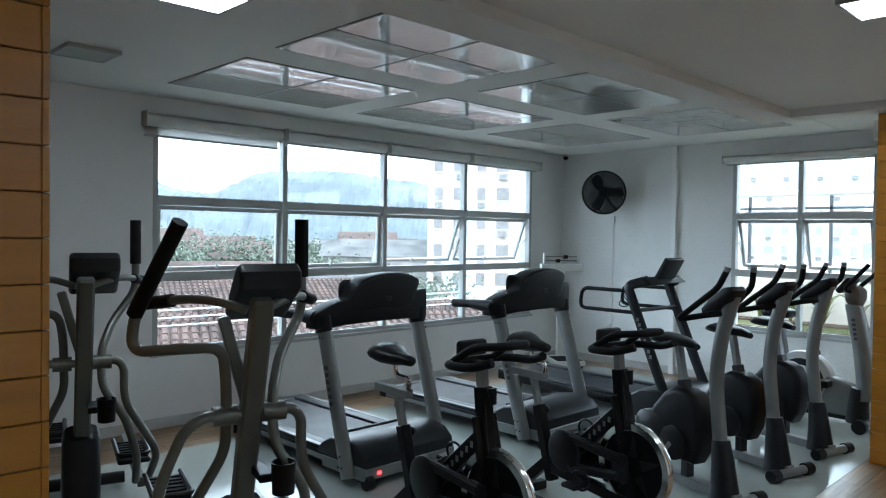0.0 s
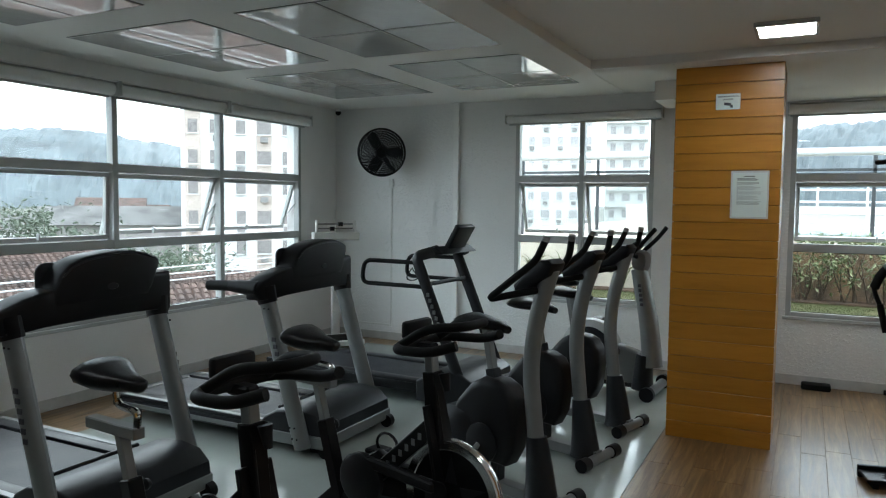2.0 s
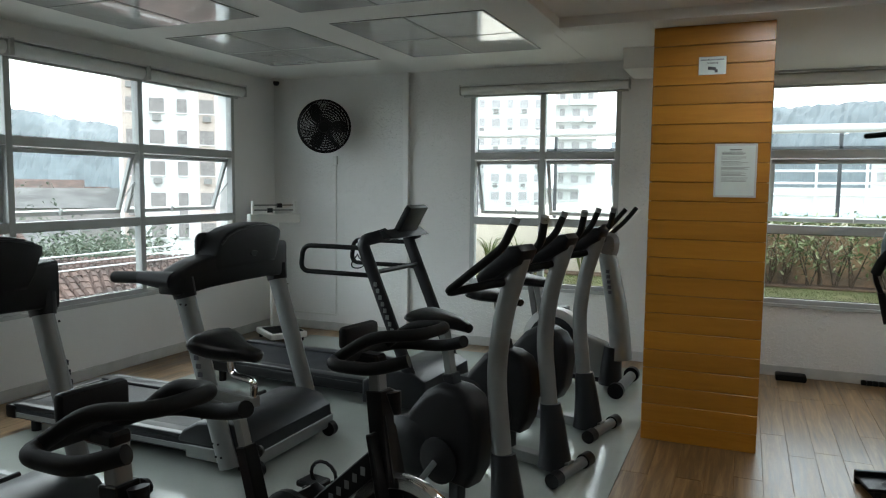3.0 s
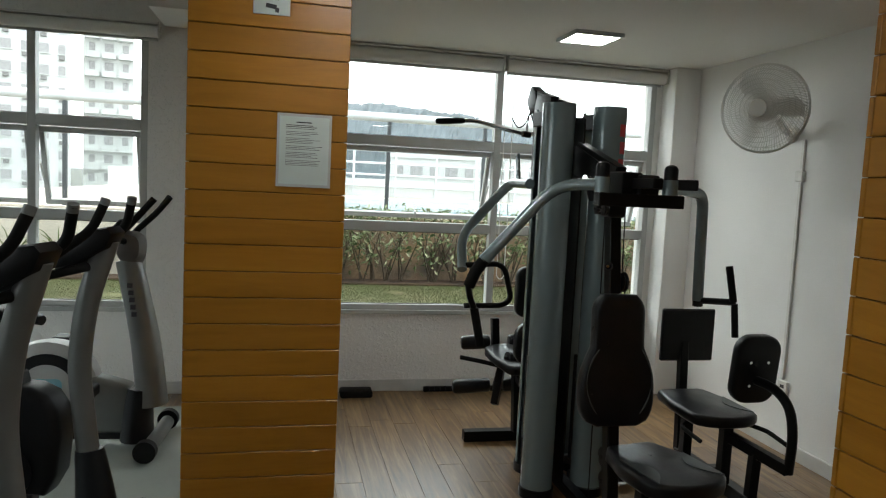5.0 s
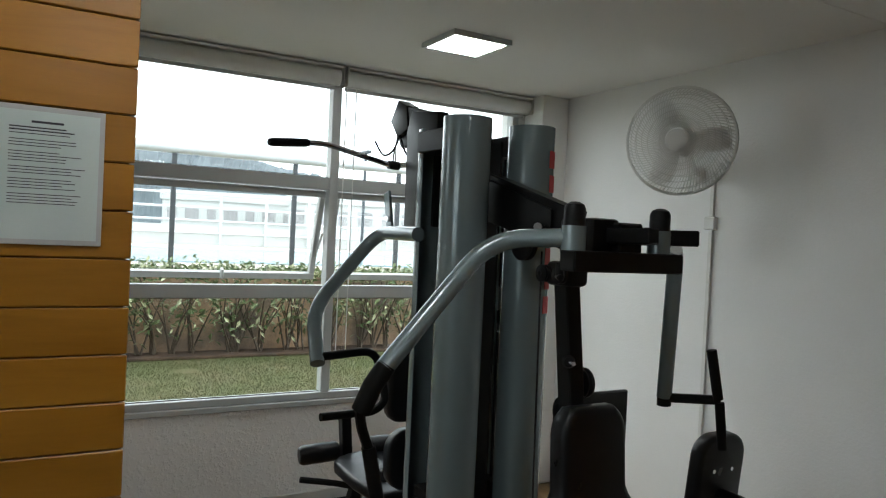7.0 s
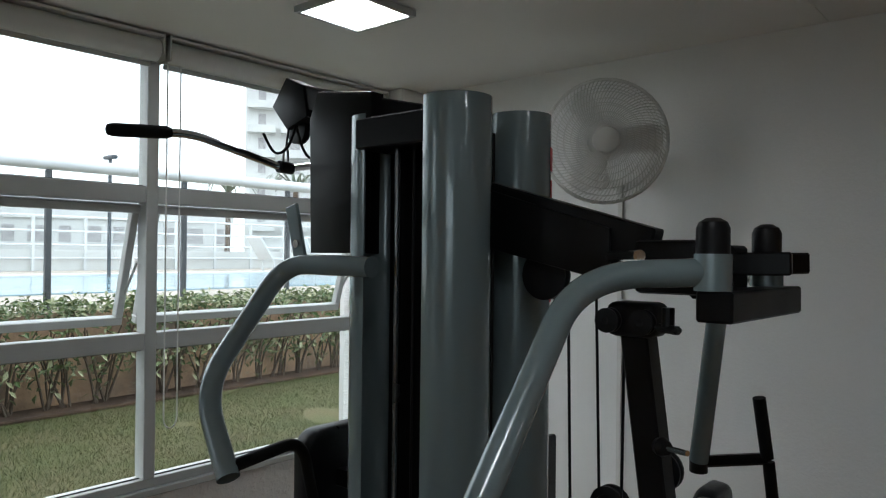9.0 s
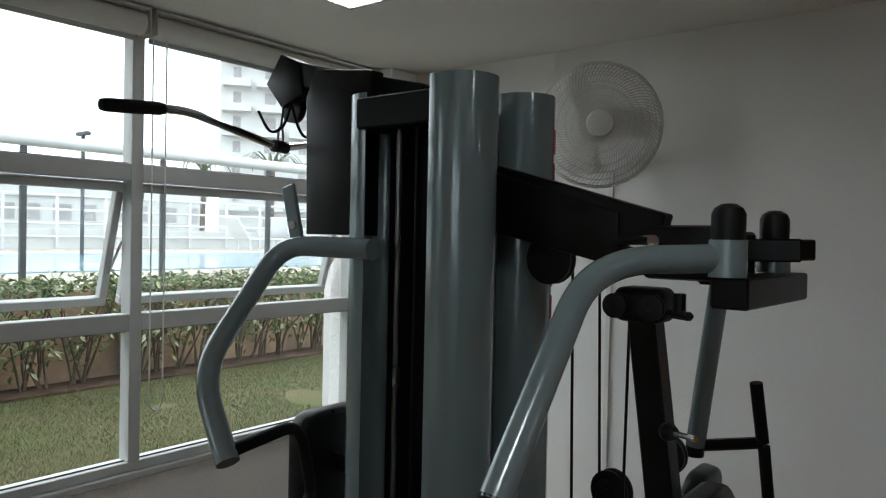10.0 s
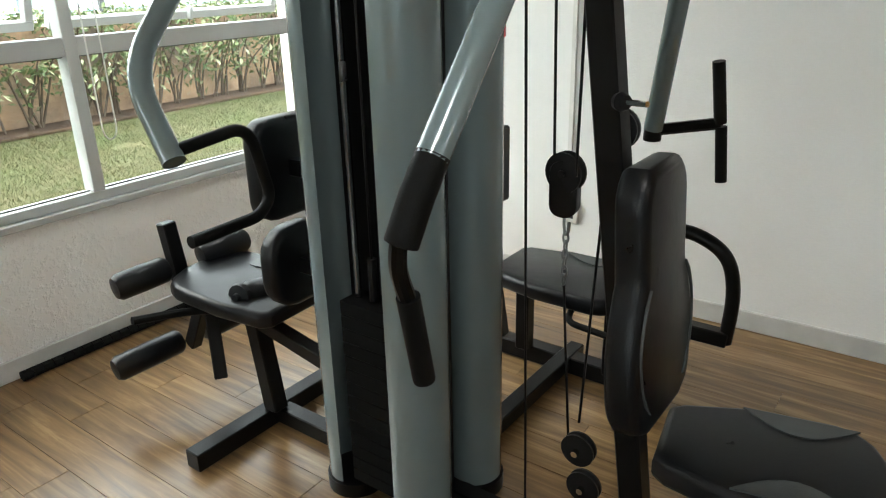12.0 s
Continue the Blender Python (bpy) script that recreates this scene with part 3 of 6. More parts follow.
# pool terrace
setting("pool_deck", block(12.22, -40, -7.2, 46, 6.6, 1.12), DECK, "pale stone pool deck", "terrace")
setting("pool_water", block(15.0, -26, 1.0, 20.5, 2.0, 1.135), surface("pool_water", (0.24, 0.37, 0.44), 0.10, vary=0.1, scale=0.7, bump=0.01, bump_scale=3), "light blue swimming pool water", "water")
setting("pool_edge", block(20.5, -26, 1.1, 20.9, 2.0, 1.16), WHITE_OUT, "white pool edge", "terrace")
RAILGLASS = pane_glass("railing_glass", (0.94, 0.955, 0.955))
for y0, y1 in ((-16.0, 6.5),):
    rl = thing("glass_railing", "white pipe and glass terrace railing with dark posts", "railing", pose(12.27, (y0 + y1) / 2, 1.12))
    L = y1 - y0
    part("top_pipe", tube(bmesh.new(), [(0, -L / 2, 1.17), (0, L / 2, 1.17)], 0.05, 12), RAIL, rl, "thick white top pipe")
    part("lower_rail", block(-0.02, -L / 2, 0.93, 0.02, L / 2, 0.965), POST, rl)
    n = int(L / 1.12)
    for k in range(n + 1):
        y = -L / 2 + k * L / n
        part("post", block(-0.02, y - 0.022, 0, 0.02, y + 0.022, 1.12, 0.004), POST, rl)
        if k < n:
            g = part("glass_panel", block(-0.006, y + 0.03, 0.06, 0.006, y + L / n - 0.03, 0.92), RAILGLASS, rl, smooth=0)
            g.visible_shadow = False
far = thing("terrace_railing", "white barred railing at the far edge of the terrace", "railing", pose(24.5, -10, 1.12))
for z in (0.3, 0.62, 0.95, 1.3):
    part("bar", tube(bmesh.new(), [(0, -22, z), (0, 15, z)], 0.03, 8), RAIL, far)
for k in range(32):
    part("post", block(-0.03, -22 + k * 1.19, 0, 0.03, -21.94 + k * 1.19, 1.32), RAIL, far)
setting("terrace_parapet", block(24.6, -40, 1.0, 24.8, 6.6, 1.62), WHITE_OUT, "low white terrace parapet", "wall")
for k in range(4):
    ch = thing("sun_lounger", "white plastic sun lounger beside the pool", "lounger", pose(21.6 + 0.3 * (k % 2), -9.5 - 1.3 * k, 1.12, 0, 0, 20 * k), "poolside loungers")
    part("bed", block(-0.3, -0.6, 0.30, 0.3, 0.5, 0.35, 0.01), RAIL, ch)
    part("back", block(-0.3, -0.02, 0.0, 0.3, 0.03, 0.65, 0.01, pose(0, 0.5, 0.34, -35, 0, 0)), RAIL, ch)
    for sx in (-0.26, 0.22):
        for sy in (-0.55, 0.4):
            part("leg", block(sx, sy, 0, sx + 0.04, sy + 0.04, 0.30), RAIL, ch)
lp = thing("street_lamp", "thin dark garden lamp post on the terrace", "lamp post", pose(19.8, -4.2, 1.12))
part("pole", rod(bmesh.new(), (0, 0, 0), (0, 0, 2.2), 0.035, 8), POST, lp)
part("head", block(-0.2, -0.06, 2.2, 0.2, 0.06, 2.27, 0.02), POST, lp)

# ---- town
# both window colours are lightened to stand for haze, WIN_FAR the most
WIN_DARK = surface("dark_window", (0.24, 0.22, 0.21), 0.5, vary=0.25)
WIN_FAR = surface("haze_painted_far_window", (0.40, 0.385, 0.38), 0.5, vary=0.2)
TERRA = surface("terracotta_tiles", (0.085, 0.054, 0.044), 0.9, vary=0.45, scale=0.9, grain=0.5, grain_scale=7)
ROOF_GREY = surface("fibre_cement_roof", (0.115, 0.112, 0.11), 0.85, vary=0.35, scale=0.5)
TOWN_WALL = surface("aged_town_render", (0.30, 0.285, 0.265), 0.9, vary=0.3, scale=0.35, grain=0.1, grain_scale=3)
BEIGE = surface("beige_render", (0.52, 0.44, 0.385), 0.85, vary=0.1)
AC = surface("air_conditioner_shell", (0.24, 0.23, 0.22), 0.6)


def tower(at, width, depth, base, floors, cols, label, stripes=(), ac=True, balcony=False, near=False):
    """A block of flats: the facade faces local -y."""
    h = floors * 2.8
    tw = thing("apartment_building", label, "building", at)
    part("wall", block(-width / 2, 0, base, width / 2, depth, base + h), WHITE_OUT, tw)
    part("roof", block(-width / 2 - 0.2, -0.2, base + h, width / 2 + 0.2, depth + 0.2, base + h + 0.9), WHITE_OUT, tw)
    step = width / cols
    for c in stripes:
        part("stripe", block(-width / 2 + c * step + 0.35, -0.06, base, -width / 2 + (c + 1) * step - 0.35, 0, base + h), BEIGE, tw, "beige painted strip")
    for f in range(floors):
        z = base + f * 2.8 + 1.0
        for c in range(cols):
            x = -width / 2 + (c + 0.5) * step
            w = 0.62 if c % 2 else 0.42
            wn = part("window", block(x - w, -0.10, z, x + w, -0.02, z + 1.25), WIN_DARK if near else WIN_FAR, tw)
            part("sill", block(x - w - 0.1, -0.2, z - 0.1, x + w + 0.1, 0, z), WHITE_OUT, wn)
            if ac and (c + f) % 2 == 0:
                part("air_conditioner", block(x - 0.35, -0.55, z - 0.75, x + 0.35, -0.04, z - 0.25), AC, wn)
            if balcony:
                part("balcony", block(x - step * 0.42, -1.3, z - 1.05, x + step * 0.42, 0, z - 0.2), WHITE_OUT, wn)
    return tw


def toward(az, d, e=(2.4, 1.7)):
    """A place at that bearing and distance, turned to face the room."""
    a = radians(az)
    return pose(e[0] + d * math.cos(a), e[1] + d * math.sin(a), 0, 0, 0, az - 90)


tower(toward(42.6, 70), 10.6, 10, -7.2, 12, 5, "white block of flats with beige stripes and air conditioners", (0, 3), near=True)
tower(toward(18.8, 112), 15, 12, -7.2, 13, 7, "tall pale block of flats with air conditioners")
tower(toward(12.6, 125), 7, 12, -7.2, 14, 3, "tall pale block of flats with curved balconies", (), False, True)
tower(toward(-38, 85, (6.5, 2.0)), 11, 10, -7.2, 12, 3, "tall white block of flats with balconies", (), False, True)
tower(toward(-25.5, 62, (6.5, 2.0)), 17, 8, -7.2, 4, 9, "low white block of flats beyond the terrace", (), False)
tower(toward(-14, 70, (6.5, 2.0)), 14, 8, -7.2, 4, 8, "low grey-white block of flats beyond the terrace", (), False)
tower(toward(4.5, 95), 10, 8, -7.2, 5, 5, "low white block of flats", (), True)


def house(at, w, d, h, roof, mat, label, near=False):
    hs = thing("house", label, "house", at)
    part("wall", block(-w / 2, 0, 0, w / 2, d, h), mat, hs)
    bm = bmesh.new()
    o = 0.5
    a = [bm.verts.new(v) for v in ((-w / 2 - o, -o, h), (w / 2 + o, -o, h), (w / 2 + o, d + o, h), (-w / 2 - o, d + o, h), (-w / 2 - o, d / 2, h + d * 0.24), (w / 2 + o, d / 2, h + d * 0.24))]
    for f in ((0, 1, 5, 4), (2, 3, 4, 5), (1, 2, 5), (3, 0, 4), (3, 2, 1, 0)):
        bm.faces.new([a[k] for k in f])
    rf = part("roof", bm, roof, hs, smooth=0)
    if near:
        # rows of half-round tiles in overlapping courses, on both slopes
        vs, fs = [], []
        rr = random.Random(int(w * 10))
        cols, rows = int((w + 1) / 0.27), 15
        for sgn in (0, 1):
            for i in range(cols):
                for j in range(rows):
                    x = -w / 2 - o + (i + 0.5) * (w + 1) / cols + rr.uniform(-0.012, 0.012)
                    q = []
                    for f, lift in ((j / rows, 0.05), ((j + 1.12) / rows, 0.015)):
                        y, z = -o + (d / 2 + o) * f, h + d * 0.24 * f
                        if sgn:
                            y = d - y
                        q.append([(x - 0.115, y, z + lift), (x - 0.06, y, z + lift + 0.07), (x + 0.06, y, z + lift + 0.07), (x + 0.115, y, z + lift)])
                    k = len(vs)
                    vs += q[0] + q[1]
                    for a2 in range(3):
                        fs.append((k + a2, k + a2 + 1, k + a2 + 5, k + a2 + 4))
                    fs.append((k, k + 1, k + 2, k + 3))
        me = bpy.data.meshes.new("roof_tiles")
        me.from_pydata(vs, [], fs)
        me.materials.append(roof)
        ob = new("roof_tiles", me)
        ob.parent = rf
        tagged(ob, kind="stuff")
    for k in range(int(w / 2.6)):
        part("window", block(-w / 2 + 0.9 + 2.6 * k, -0.05, h * 0.45, -w / 2 + 1.9 + 2.6 * k, 0.02, h * 0.45 + 1.1), WIN_DARK, hs)
    return hs


hr = random.Random(11)
for az, d, w, dp, h, rf, wl in ((70, 17, 15, 9, 3.9, TERRA, WHITE_OUT), (56, 21, 11, 9, 3.7, TERRA, WHITE_OUT), (62, 34, 13, 8, 4.3, TERRA, WHITE_OUT), (51, 29, 6, 8, 3.2, TERRA, WHITE_OUT),
                                (44, 32, 9, 8, 3.4, TERRA, CREAM), (68, 46, 15, 9, 4.6, TERRA, TOWN_WALL), (57.5, 50, 13, 7, 4.6, ROOF_GREY, WHITE_OUT), (80, 22, 12, 9, 4.0, TERRA, WHITE_OUT)):
    m = toward(az, d)
    house(m @ pose(0, 0, -7.2, 0, 0, hr.uniform(-12, 12)), w, dp, h, rf, wl, "low town house with a worn %s roof" % ("terracotta-tiled" if rf is TERRA else "grey sheet"), rf is TERRA and d < 40)
for k in range(46):
    az, d = hr.uniform(36, 84), hr.uniform(60, 230)
    if 38 < az < 49 and d > 55:
        continue
    rf = TERRA if hr.random() < 0.65 else ROOF_GREY
    house(toward(az, d) @ pose(0, 0, -7.2, 0, 0, hr.uniform(-30, 30)), hr.uniform(7, 15), hr.uniform(6, 9), hr.uniform(3.0, 6.0) + d * 0.008, rf, WHITE_OUT if hr.random() < 0.3 else TOWN_WALL, "small distant town house with a pitched roof")


def tree(at, h, spread, count, seed):
    r = random.Random(seed)
    tr = thing("tree", "leafy green town tree with a forked trunk", "tree", at, "town trees")
    bm = bmesh.new()
    ends = []
    tube(bm, smooth_path([(0, 0, 0), (r.uniform(-0.2, 0.2), r.uniform(-0.2, 0.2), h * 0.3), (0, 0, h * 0.55)], 3), h * 0.03, 7, taper=(1.3, 0.6))
    for k in range(7):
        a = 2 * math.pi * k / 7 + r.uniform(-0.3, 0.3)
        e = Vector((math.cos(a) * spread * r.uniform(0.35, 0.8), math.sin(a) * spread * r.uniform(0.35, 0.8), h * r.uniform(0.6, 0.95)))
        tube(bm, smooth_path([(0, 0, h * 0.4), (e.x * 0.5, e.y * 0.5, h * 0.6), e], 3), h * 0.014, 5, taper=(1.2, 0.4))
        ends.append(e)
    ends.append(Vector((0, 0, h * 0.92)))
    part("trunk", bm, BARK, tr)
    leaves("crown", count, lambda q, e=ends: q.choice(e) + Vector((q.gauss(0, spread * 0.27), q.gauss(0, spread * 0.27), q.gauss(0, h * 0.10))), h * 0.036, TREE_LEAF, "", "", tr)
    return tr


for az, d, h, s, c in ((66.5, 58, 9.0, 5.0, 900), (62, 66, 9.5, 6.0, 900), (56, 74, 8.5, 5.5, 800), (50.5, 36, 6.6, 4.0, 900), (47.5, 40, 6.4, 3.6, 800), (71, 70, 9, 5, 800), (53, 80, 9, 6, 800), (59, 95, 9, 6, 700), (75, 52, 8.6, 5, 800), (79, 60, 9, 6, 800), (64.5, 42, 7.2, 4.5, 900), (69, 84, 9.6, 7, 700), (73, 100, 9.8, 7, 700), (60, 48, 7.4, 4.5, 800), (54, 52, 7.6, 5, 800), (51, 62, 8.4, 5, 800)):
    tree(toward(az, d * 1.25) @ pose(0, 0, -7.2), h * 0.80, s, c * 2, int(az * 10))
for az, d, k in ((-33, 26, 0), (-38, 24, 1)):
    pm = thing("palm_tree", "palm tree beyond the terrace", "palm", toward(az, d, (6.5, 2.0)) @ pose(0, 0, -2.0), "palms")
    part("trunk", rod(bmesh.new(), (0, 0, 0), (0.1, 0, 5.7), 0.12, 8, 0.08), BARK, pm)
    bm = bmesh.new()
    for j in range(16):
        a, o = 2 * math.pi * j / 16, 0.9 + 0.3 * (j % 3)
        tube(bm, smooth_path([(0.1, 0, 5.65), (o * 0.6 * math.cos(a), o * 0.6 * math.sin(a), 6.15), (o * math.cos(a), o * math.sin(a), 5.7)], 4), 0.09, 4, False, 0.15, (0, 0, 1), (0.6, 0.2))
    part("fronds", bm, TREE_LEAF, pm)
for k in range(3):
    wr = thing("power_line", "pale overhead power line above the roofs", "cable", pose(8, 17, 0), "power lines")
    part("wire", tube(bmesh.new(), smooth_path([(-22, 2 - k * 0.2, 0.15 - k * 0.18), (0, 0, -0.2 - k * 0.18), (24, -2 + k * 0.2, 0.1 - k * 0.18)], 6), 0.02, 5), RAIL, wr)


def hill(name, az0, az1, d, heights, label):
    """A wooded ridge, seen far off."""
    n, rows = 160, 14
    vs, fs = [], []
    for i in range(n + 1):
        u = i / n
        a = radians(az0 + (az1 - az0) * u)
        k = u * (len(heights) - 1)
        j = min(int(k), len(heights) - 2)
        top = heights[j] + (heights[j + 1] - heights[j]) * (3 * (k - j) ** 2 - 2 * (k - j) ** 3)
        for r in range(rows + 1):
            v = r / rows
            dd = d * (0.80 + 0.2 * v)
            z = -7.2 + (d * math.tan(radians(top)) + 7.2) * math.sin(v * math.pi / 2)
            z += d * 0.0035 * noise.noise((i * 0.35, r * 0.6, az0)) + d * 0.0035 * noise.noise((i * 1.1, r * 1.5, az0))
            vs.append((dd * math.cos(a), dd * math.sin(a), z))
    for i in range(n):
        for r in range(rows):
            k = i * (rows + 1) + r
            fs.append((k, k + rows + 1, k + rows + 2, k + 1))
    me = bpy.data.meshes.new(name)
    me.from_pydata(vs, [], fs)
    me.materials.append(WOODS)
    return tagged(new(name, me), label, "hill", kind="structure")


# distance haze is mixed into this base colour: greyer and bluer than real woods
WOODS = surface("haze_painted_woods", (0.115, 0.135, 0.145), 0.95, vary=0.22, scale=0.02, grain=0.25, grain_scale=0.12)
hill("backdrop_hill_north", 84, 44, 900, (3.6, 4.4, 4.6, 3.9, 2.9, 4.7, 4.9, 4.3, 3.6), "wooded hills painted a hazy blue-green")
hill("backdrop_hill_east", 10, -24, 600, (3.5, 5.2, 5.8, 6.0, 5.6, 4.6, 3.0), "wooded hill painted a hazy blue-green")

# ---------------------------------------------------------------- multi-station gym
def fixed(name, bm, material, parent, label="", smooth=35):
    """A part built where it stands in the room."""
    ob = part(name, bm, material, parent, label, smooth)
    ob.matrix_parent_inverse = parent.matrix_basis.inverted()
    return ob


def beam(bm, a, b, w, h, bevel=0.004):
    """A square tube from a to b, w wide and h high."""
    a, b = Vector(a), Vector(b)
    d = b - a
    up = Vector((0, 0, 1)) if abs(d.normalized().z) < 0.9 else Vector((1, 0, 0))
    side = d.cross(up).normalized()
    top = side.cross(d).normalized()
    m = Matrix((side, top, d.normalized())).transposed().to_4x4()
    m.translation = a
    return box(bm, -w / 2, -h / 2, 0, w / 2, h / 2, d.length, bevel, m)


def shroud(cx, cy, r, z0, z1, mid, half):
    """A curved sheet-steel cover, open on one side."""
    bm = bmesh.new()
    n = 26
    lo, hi = [], []
    for k in range(n + 1):
        a = radians(mid - half + 2 * half * k / n)
        c, s = math.cos(a), math.sin(a)
        lo.append([bm.verts.new((cx + rr * c, cy + rr * s, z0)) for rr in (r, r - 0.004)])
        hi.append([bm.verts.new((cx + rr * c, cy + rr * s, z1)) for rr in (r, r - 0.004)])
    for k in range(n):
        bm.faces.new((lo[k][0], lo[k + 1][0], hi[k + 1][0], hi[k][0]))
        bm.faces.new((lo[k][1], hi[k][1], hi[k + 1][1], lo[k + 1][1]))
        bm.faces.new((hi[k][0], hi[k + 1][0], hi[k + 1][1], hi[k][1]))
        bm.faces.new((lo[k][0], lo[k][1], lo[k + 1][1], lo[k + 1][0]))
    for k in (0, n):
        bm.faces.new((lo[k][0], hi[k][0], hi[k][1], lo[k][1]))
    bmesh.ops.recalc_face_normals(bm, faces=bm.faces)
    return bm


def cushion(outline, thick, m, bevel=0.018):
    return plate(bmesh.new(), outline, thick, m, bevel, 3)


def roller(a, b, r):
    a, b = Vector(a), Vector(b)
    L = (b - a).length
    return lathe(bmesh.new(), [(0, 0), (r * 0.35, 0.0), (r * 0.8, 0.004), (r, 0.018), (r * 1.03, L * 0.5), (r, L - 0.018), (r * 0.8, L - 0.004), (r * 0.35, L), (0, L)], axis_to(a, b), 20)


def wheel(c, axis, r, w, groove=0.008):
    c, ax = Vector(c), Vector(axis).normalized()
    return lathe(bmesh.new(), [(0, -w / 2), (r * 0.3, -w / 2 - 0.004), (r, -w / 2), (r, -w / 4), (r - groove, 0), (r, w / 4), (r, w / 2), (r * 0.3, w / 2 + 0.004), (0, w / 2)], axis_to(c, c + ax), 24)


gym = thing("multi_station_gym", "grey and black multi-station weight machine with three seats", "gym machine", pose(7.6, 0.5, 0))
KEY = surface("dark_keyhole", (0.004, 0.004, 0.004), 0.9)
RED = surface("red_print", (0.5, 0.03, 0.03), 0.5)
for cx, cy, mid in ((7.478, 0.692, 180), (7.80, 0.615, 10), (7.49, 0.415, 180), (7.80, 0.34, 10)):
    s = fixed("weight_cover", shroud(cx, cy, 0.083, 0.05, 1.995, mid, 118 if mid > 90 else 92), STEEL_GREY, gym, "glossy blue-grey curved steel cover")
    a = radians(mid + (68 if mid > 90 else 0))
    kx, ky = cx + 0.0825 * math.cos(a), cy + 0.0825 * math.sin(a)
    fixed("cover_hole", rod(bmesh.new(), (kx - 0.002 * math.cos(a), ky - 0.002 * math.sin(a), 1.963), (kx + 0.0018 * math.cos(a), ky + 0.0018 * math.sin(a), 1.963), 0.008, 10), KEY, gym)
    fixed("cover_foot", lathe(bmesh.new(), [(0.0, 0), (0.09, 0), (0.09, 0.045), (0.0, 0.05)], Matrix.Translation((cx, cy, 0)), 24), BLACK_PAINT, gym)
for cy, n in ((0.655, 14), (0.375, 14)):
    for i in range(n):
        fixed("weight_plate", block(7.56, cy - 0.045, 0.09 + i * 0.042, 7.73, cy + 0.045, 0.130 + i * 0.042, 0.002), PLATE_BLACK, gym)
    for gx in (7.585, 7.70):
        fixed("guide_rod", rod(bmesh.new(), (gx, cy, 0.05), (gx, cy, 1.93), 0.0095, 10), ROD_STEEL, gym)
    fixed("selector_rod", rod(bmesh.new(), (7.645, cy, 0.68), (7.645, cy, 0.80), 0.013, 10), BLACK, gym)
    fixed("top_plate", block(7.50, cy - 0.06, 1.90, 7.80, cy + 0.06, 1.978, 0.004), BLACK_PAINT, gym)
fixed("spine", block(7.615, 0.49, 0.0, 7.675, 0.55, 1.95, 0.005), BLACK_PAINT, gym)
# added black sheet that stands for the dark depth between the covers
fixed("dark_filler_sheet", block(7.47, 0.551, 0.06, 7.82, 0.559, 1.93), BLACK_PAINT, gym)
# base frame
fixed("base_beam", beam(bmesh.new(), (6.45, 0.52, 0.03), (8.24, 0.52, 0.03), 0.06, 0.06), BLACK_PAINT, gym)
fixed("foot_beam", beam(bmesh.new(), (8.27, 0.15, 0.033), (8.27, 0.885, 0.033), 0.066, 0.066), BLACK_PAINT, gym)
fixed("foot_beam", beam(bmesh.new(), (6.48, 0.25, 0.03), (6.48, 0.80, 0.03), 0.06, 0.06), BLACK_PAINT, gym)
fixed("base_beam", beam(bmesh.new(), (7.56, 0.48, 0.05), (7.56, -0.44, 0.05), 0.06, 0.06), BLACK_PAINT, gym)
fixed("foot_beam", beam(bmesh.new(), (7.15, -0.345, 0.04), (7.86, -0.345, 0.04), 0.066, 0.07), BLACK_PAINT, gym)
# pressing station
fixed("top_truss", beam(bmesh.new(), (7.52, 0.55, 1.755), (7.06, 0.55, 1.625), 0.05, 0.13), BLACK_PAINT, gym)
fixed("truss_plate", plate(bmesh.new(), [(7.14, 1.575), (7.50, 1.655), (7.50, 1.80), (7.14, 1.69)], 0.008, Matrix.Translation((0, 0.583, 0)), 0.002), BLACK_PAINT, gym)
fixed("pivot_block", block(6.93, 0.50, 1.555, 7.08, 0.60, 1.665, 0.012, None, 2), BLACK_PAINT, gym)
fixed("pivot_rod", rod(bmesh.new(), (7.12, 0.62, 1.63), (7.0, 0.74, 1.632), 0.012, 10), CHROME, gym, "bare steel pin")
fixed("pivot_arm", beam(bmesh.new(), (7.04, 0.55, 1.615), (6.80, 0.50, 1.62), 0.05, 0.045), BLACK_PAINT, gym)
fixed("pivot_arm", beam(bmesh.new(), (6.95, 0.50, 1.615), (6.83, 0.30, 1.62), 0.045, 0.045), BLACK_PAINT, gym)
fixed("stop_block", block(6.90, 0.44, 1.545, 6.99, 0.53, 1.655, 0.006), BLACK, gym)
fixed("cross_beam", beam(bmesh.new(), (6.862, 0.745, 1.545), (6.848, 0.365, 1.545), 0.065, 0.055), BLACK_PAINT, gym)
for y in (0.716, 0.405):
    fixed("collar", rod(bmesh.new(), (6.874, y, 1.572), (6.874, y, 1.637), 0.033, 20), STEEL_GREY, gym, "grey steel collar")
    fixed("cap", lathe(bmesh.new(), [(0.029, 0), (0.029, 0.045), (0.024, 0.056), (0.012, 0.063), (0, 0.064)], Matrix.Translation((6.874, y, 1.637)), 18), BLACK, gym, "shiny black domed cap")
knob = fixed("adjusting_knob", rod(bmesh.new(), (6.97, 0.68, 1.50), (6.97, 0.68, 1.535), 0.012, 10), BLACK, gym)
fixed("adjusting_knob", beam(bmesh.new(), (6.94, 0.70, 1.495), (7.0, 0.66, 1.495), 0.02, 0.016, 0.006), BLACK, gym)
arm1 = fixed("press_arm", tube(bmesh.new(), bent([(6.874, 0.716, 1.605), (7.07, 0.845, 1.595), (7.056, 1.160, 1.252)], 0.16, 10), 0.0255, 18), STEEL_GREY, gym, "bent blue-grey press arm")
fixed("grip", tube(bmesh.new(), [(7.0562, 1.1545, 1.258), (7.060, 1.190, 1.205), (7.073, 1.212, 1.14)], 0.0262, 16), RUBBER, gym, "black foam grip")
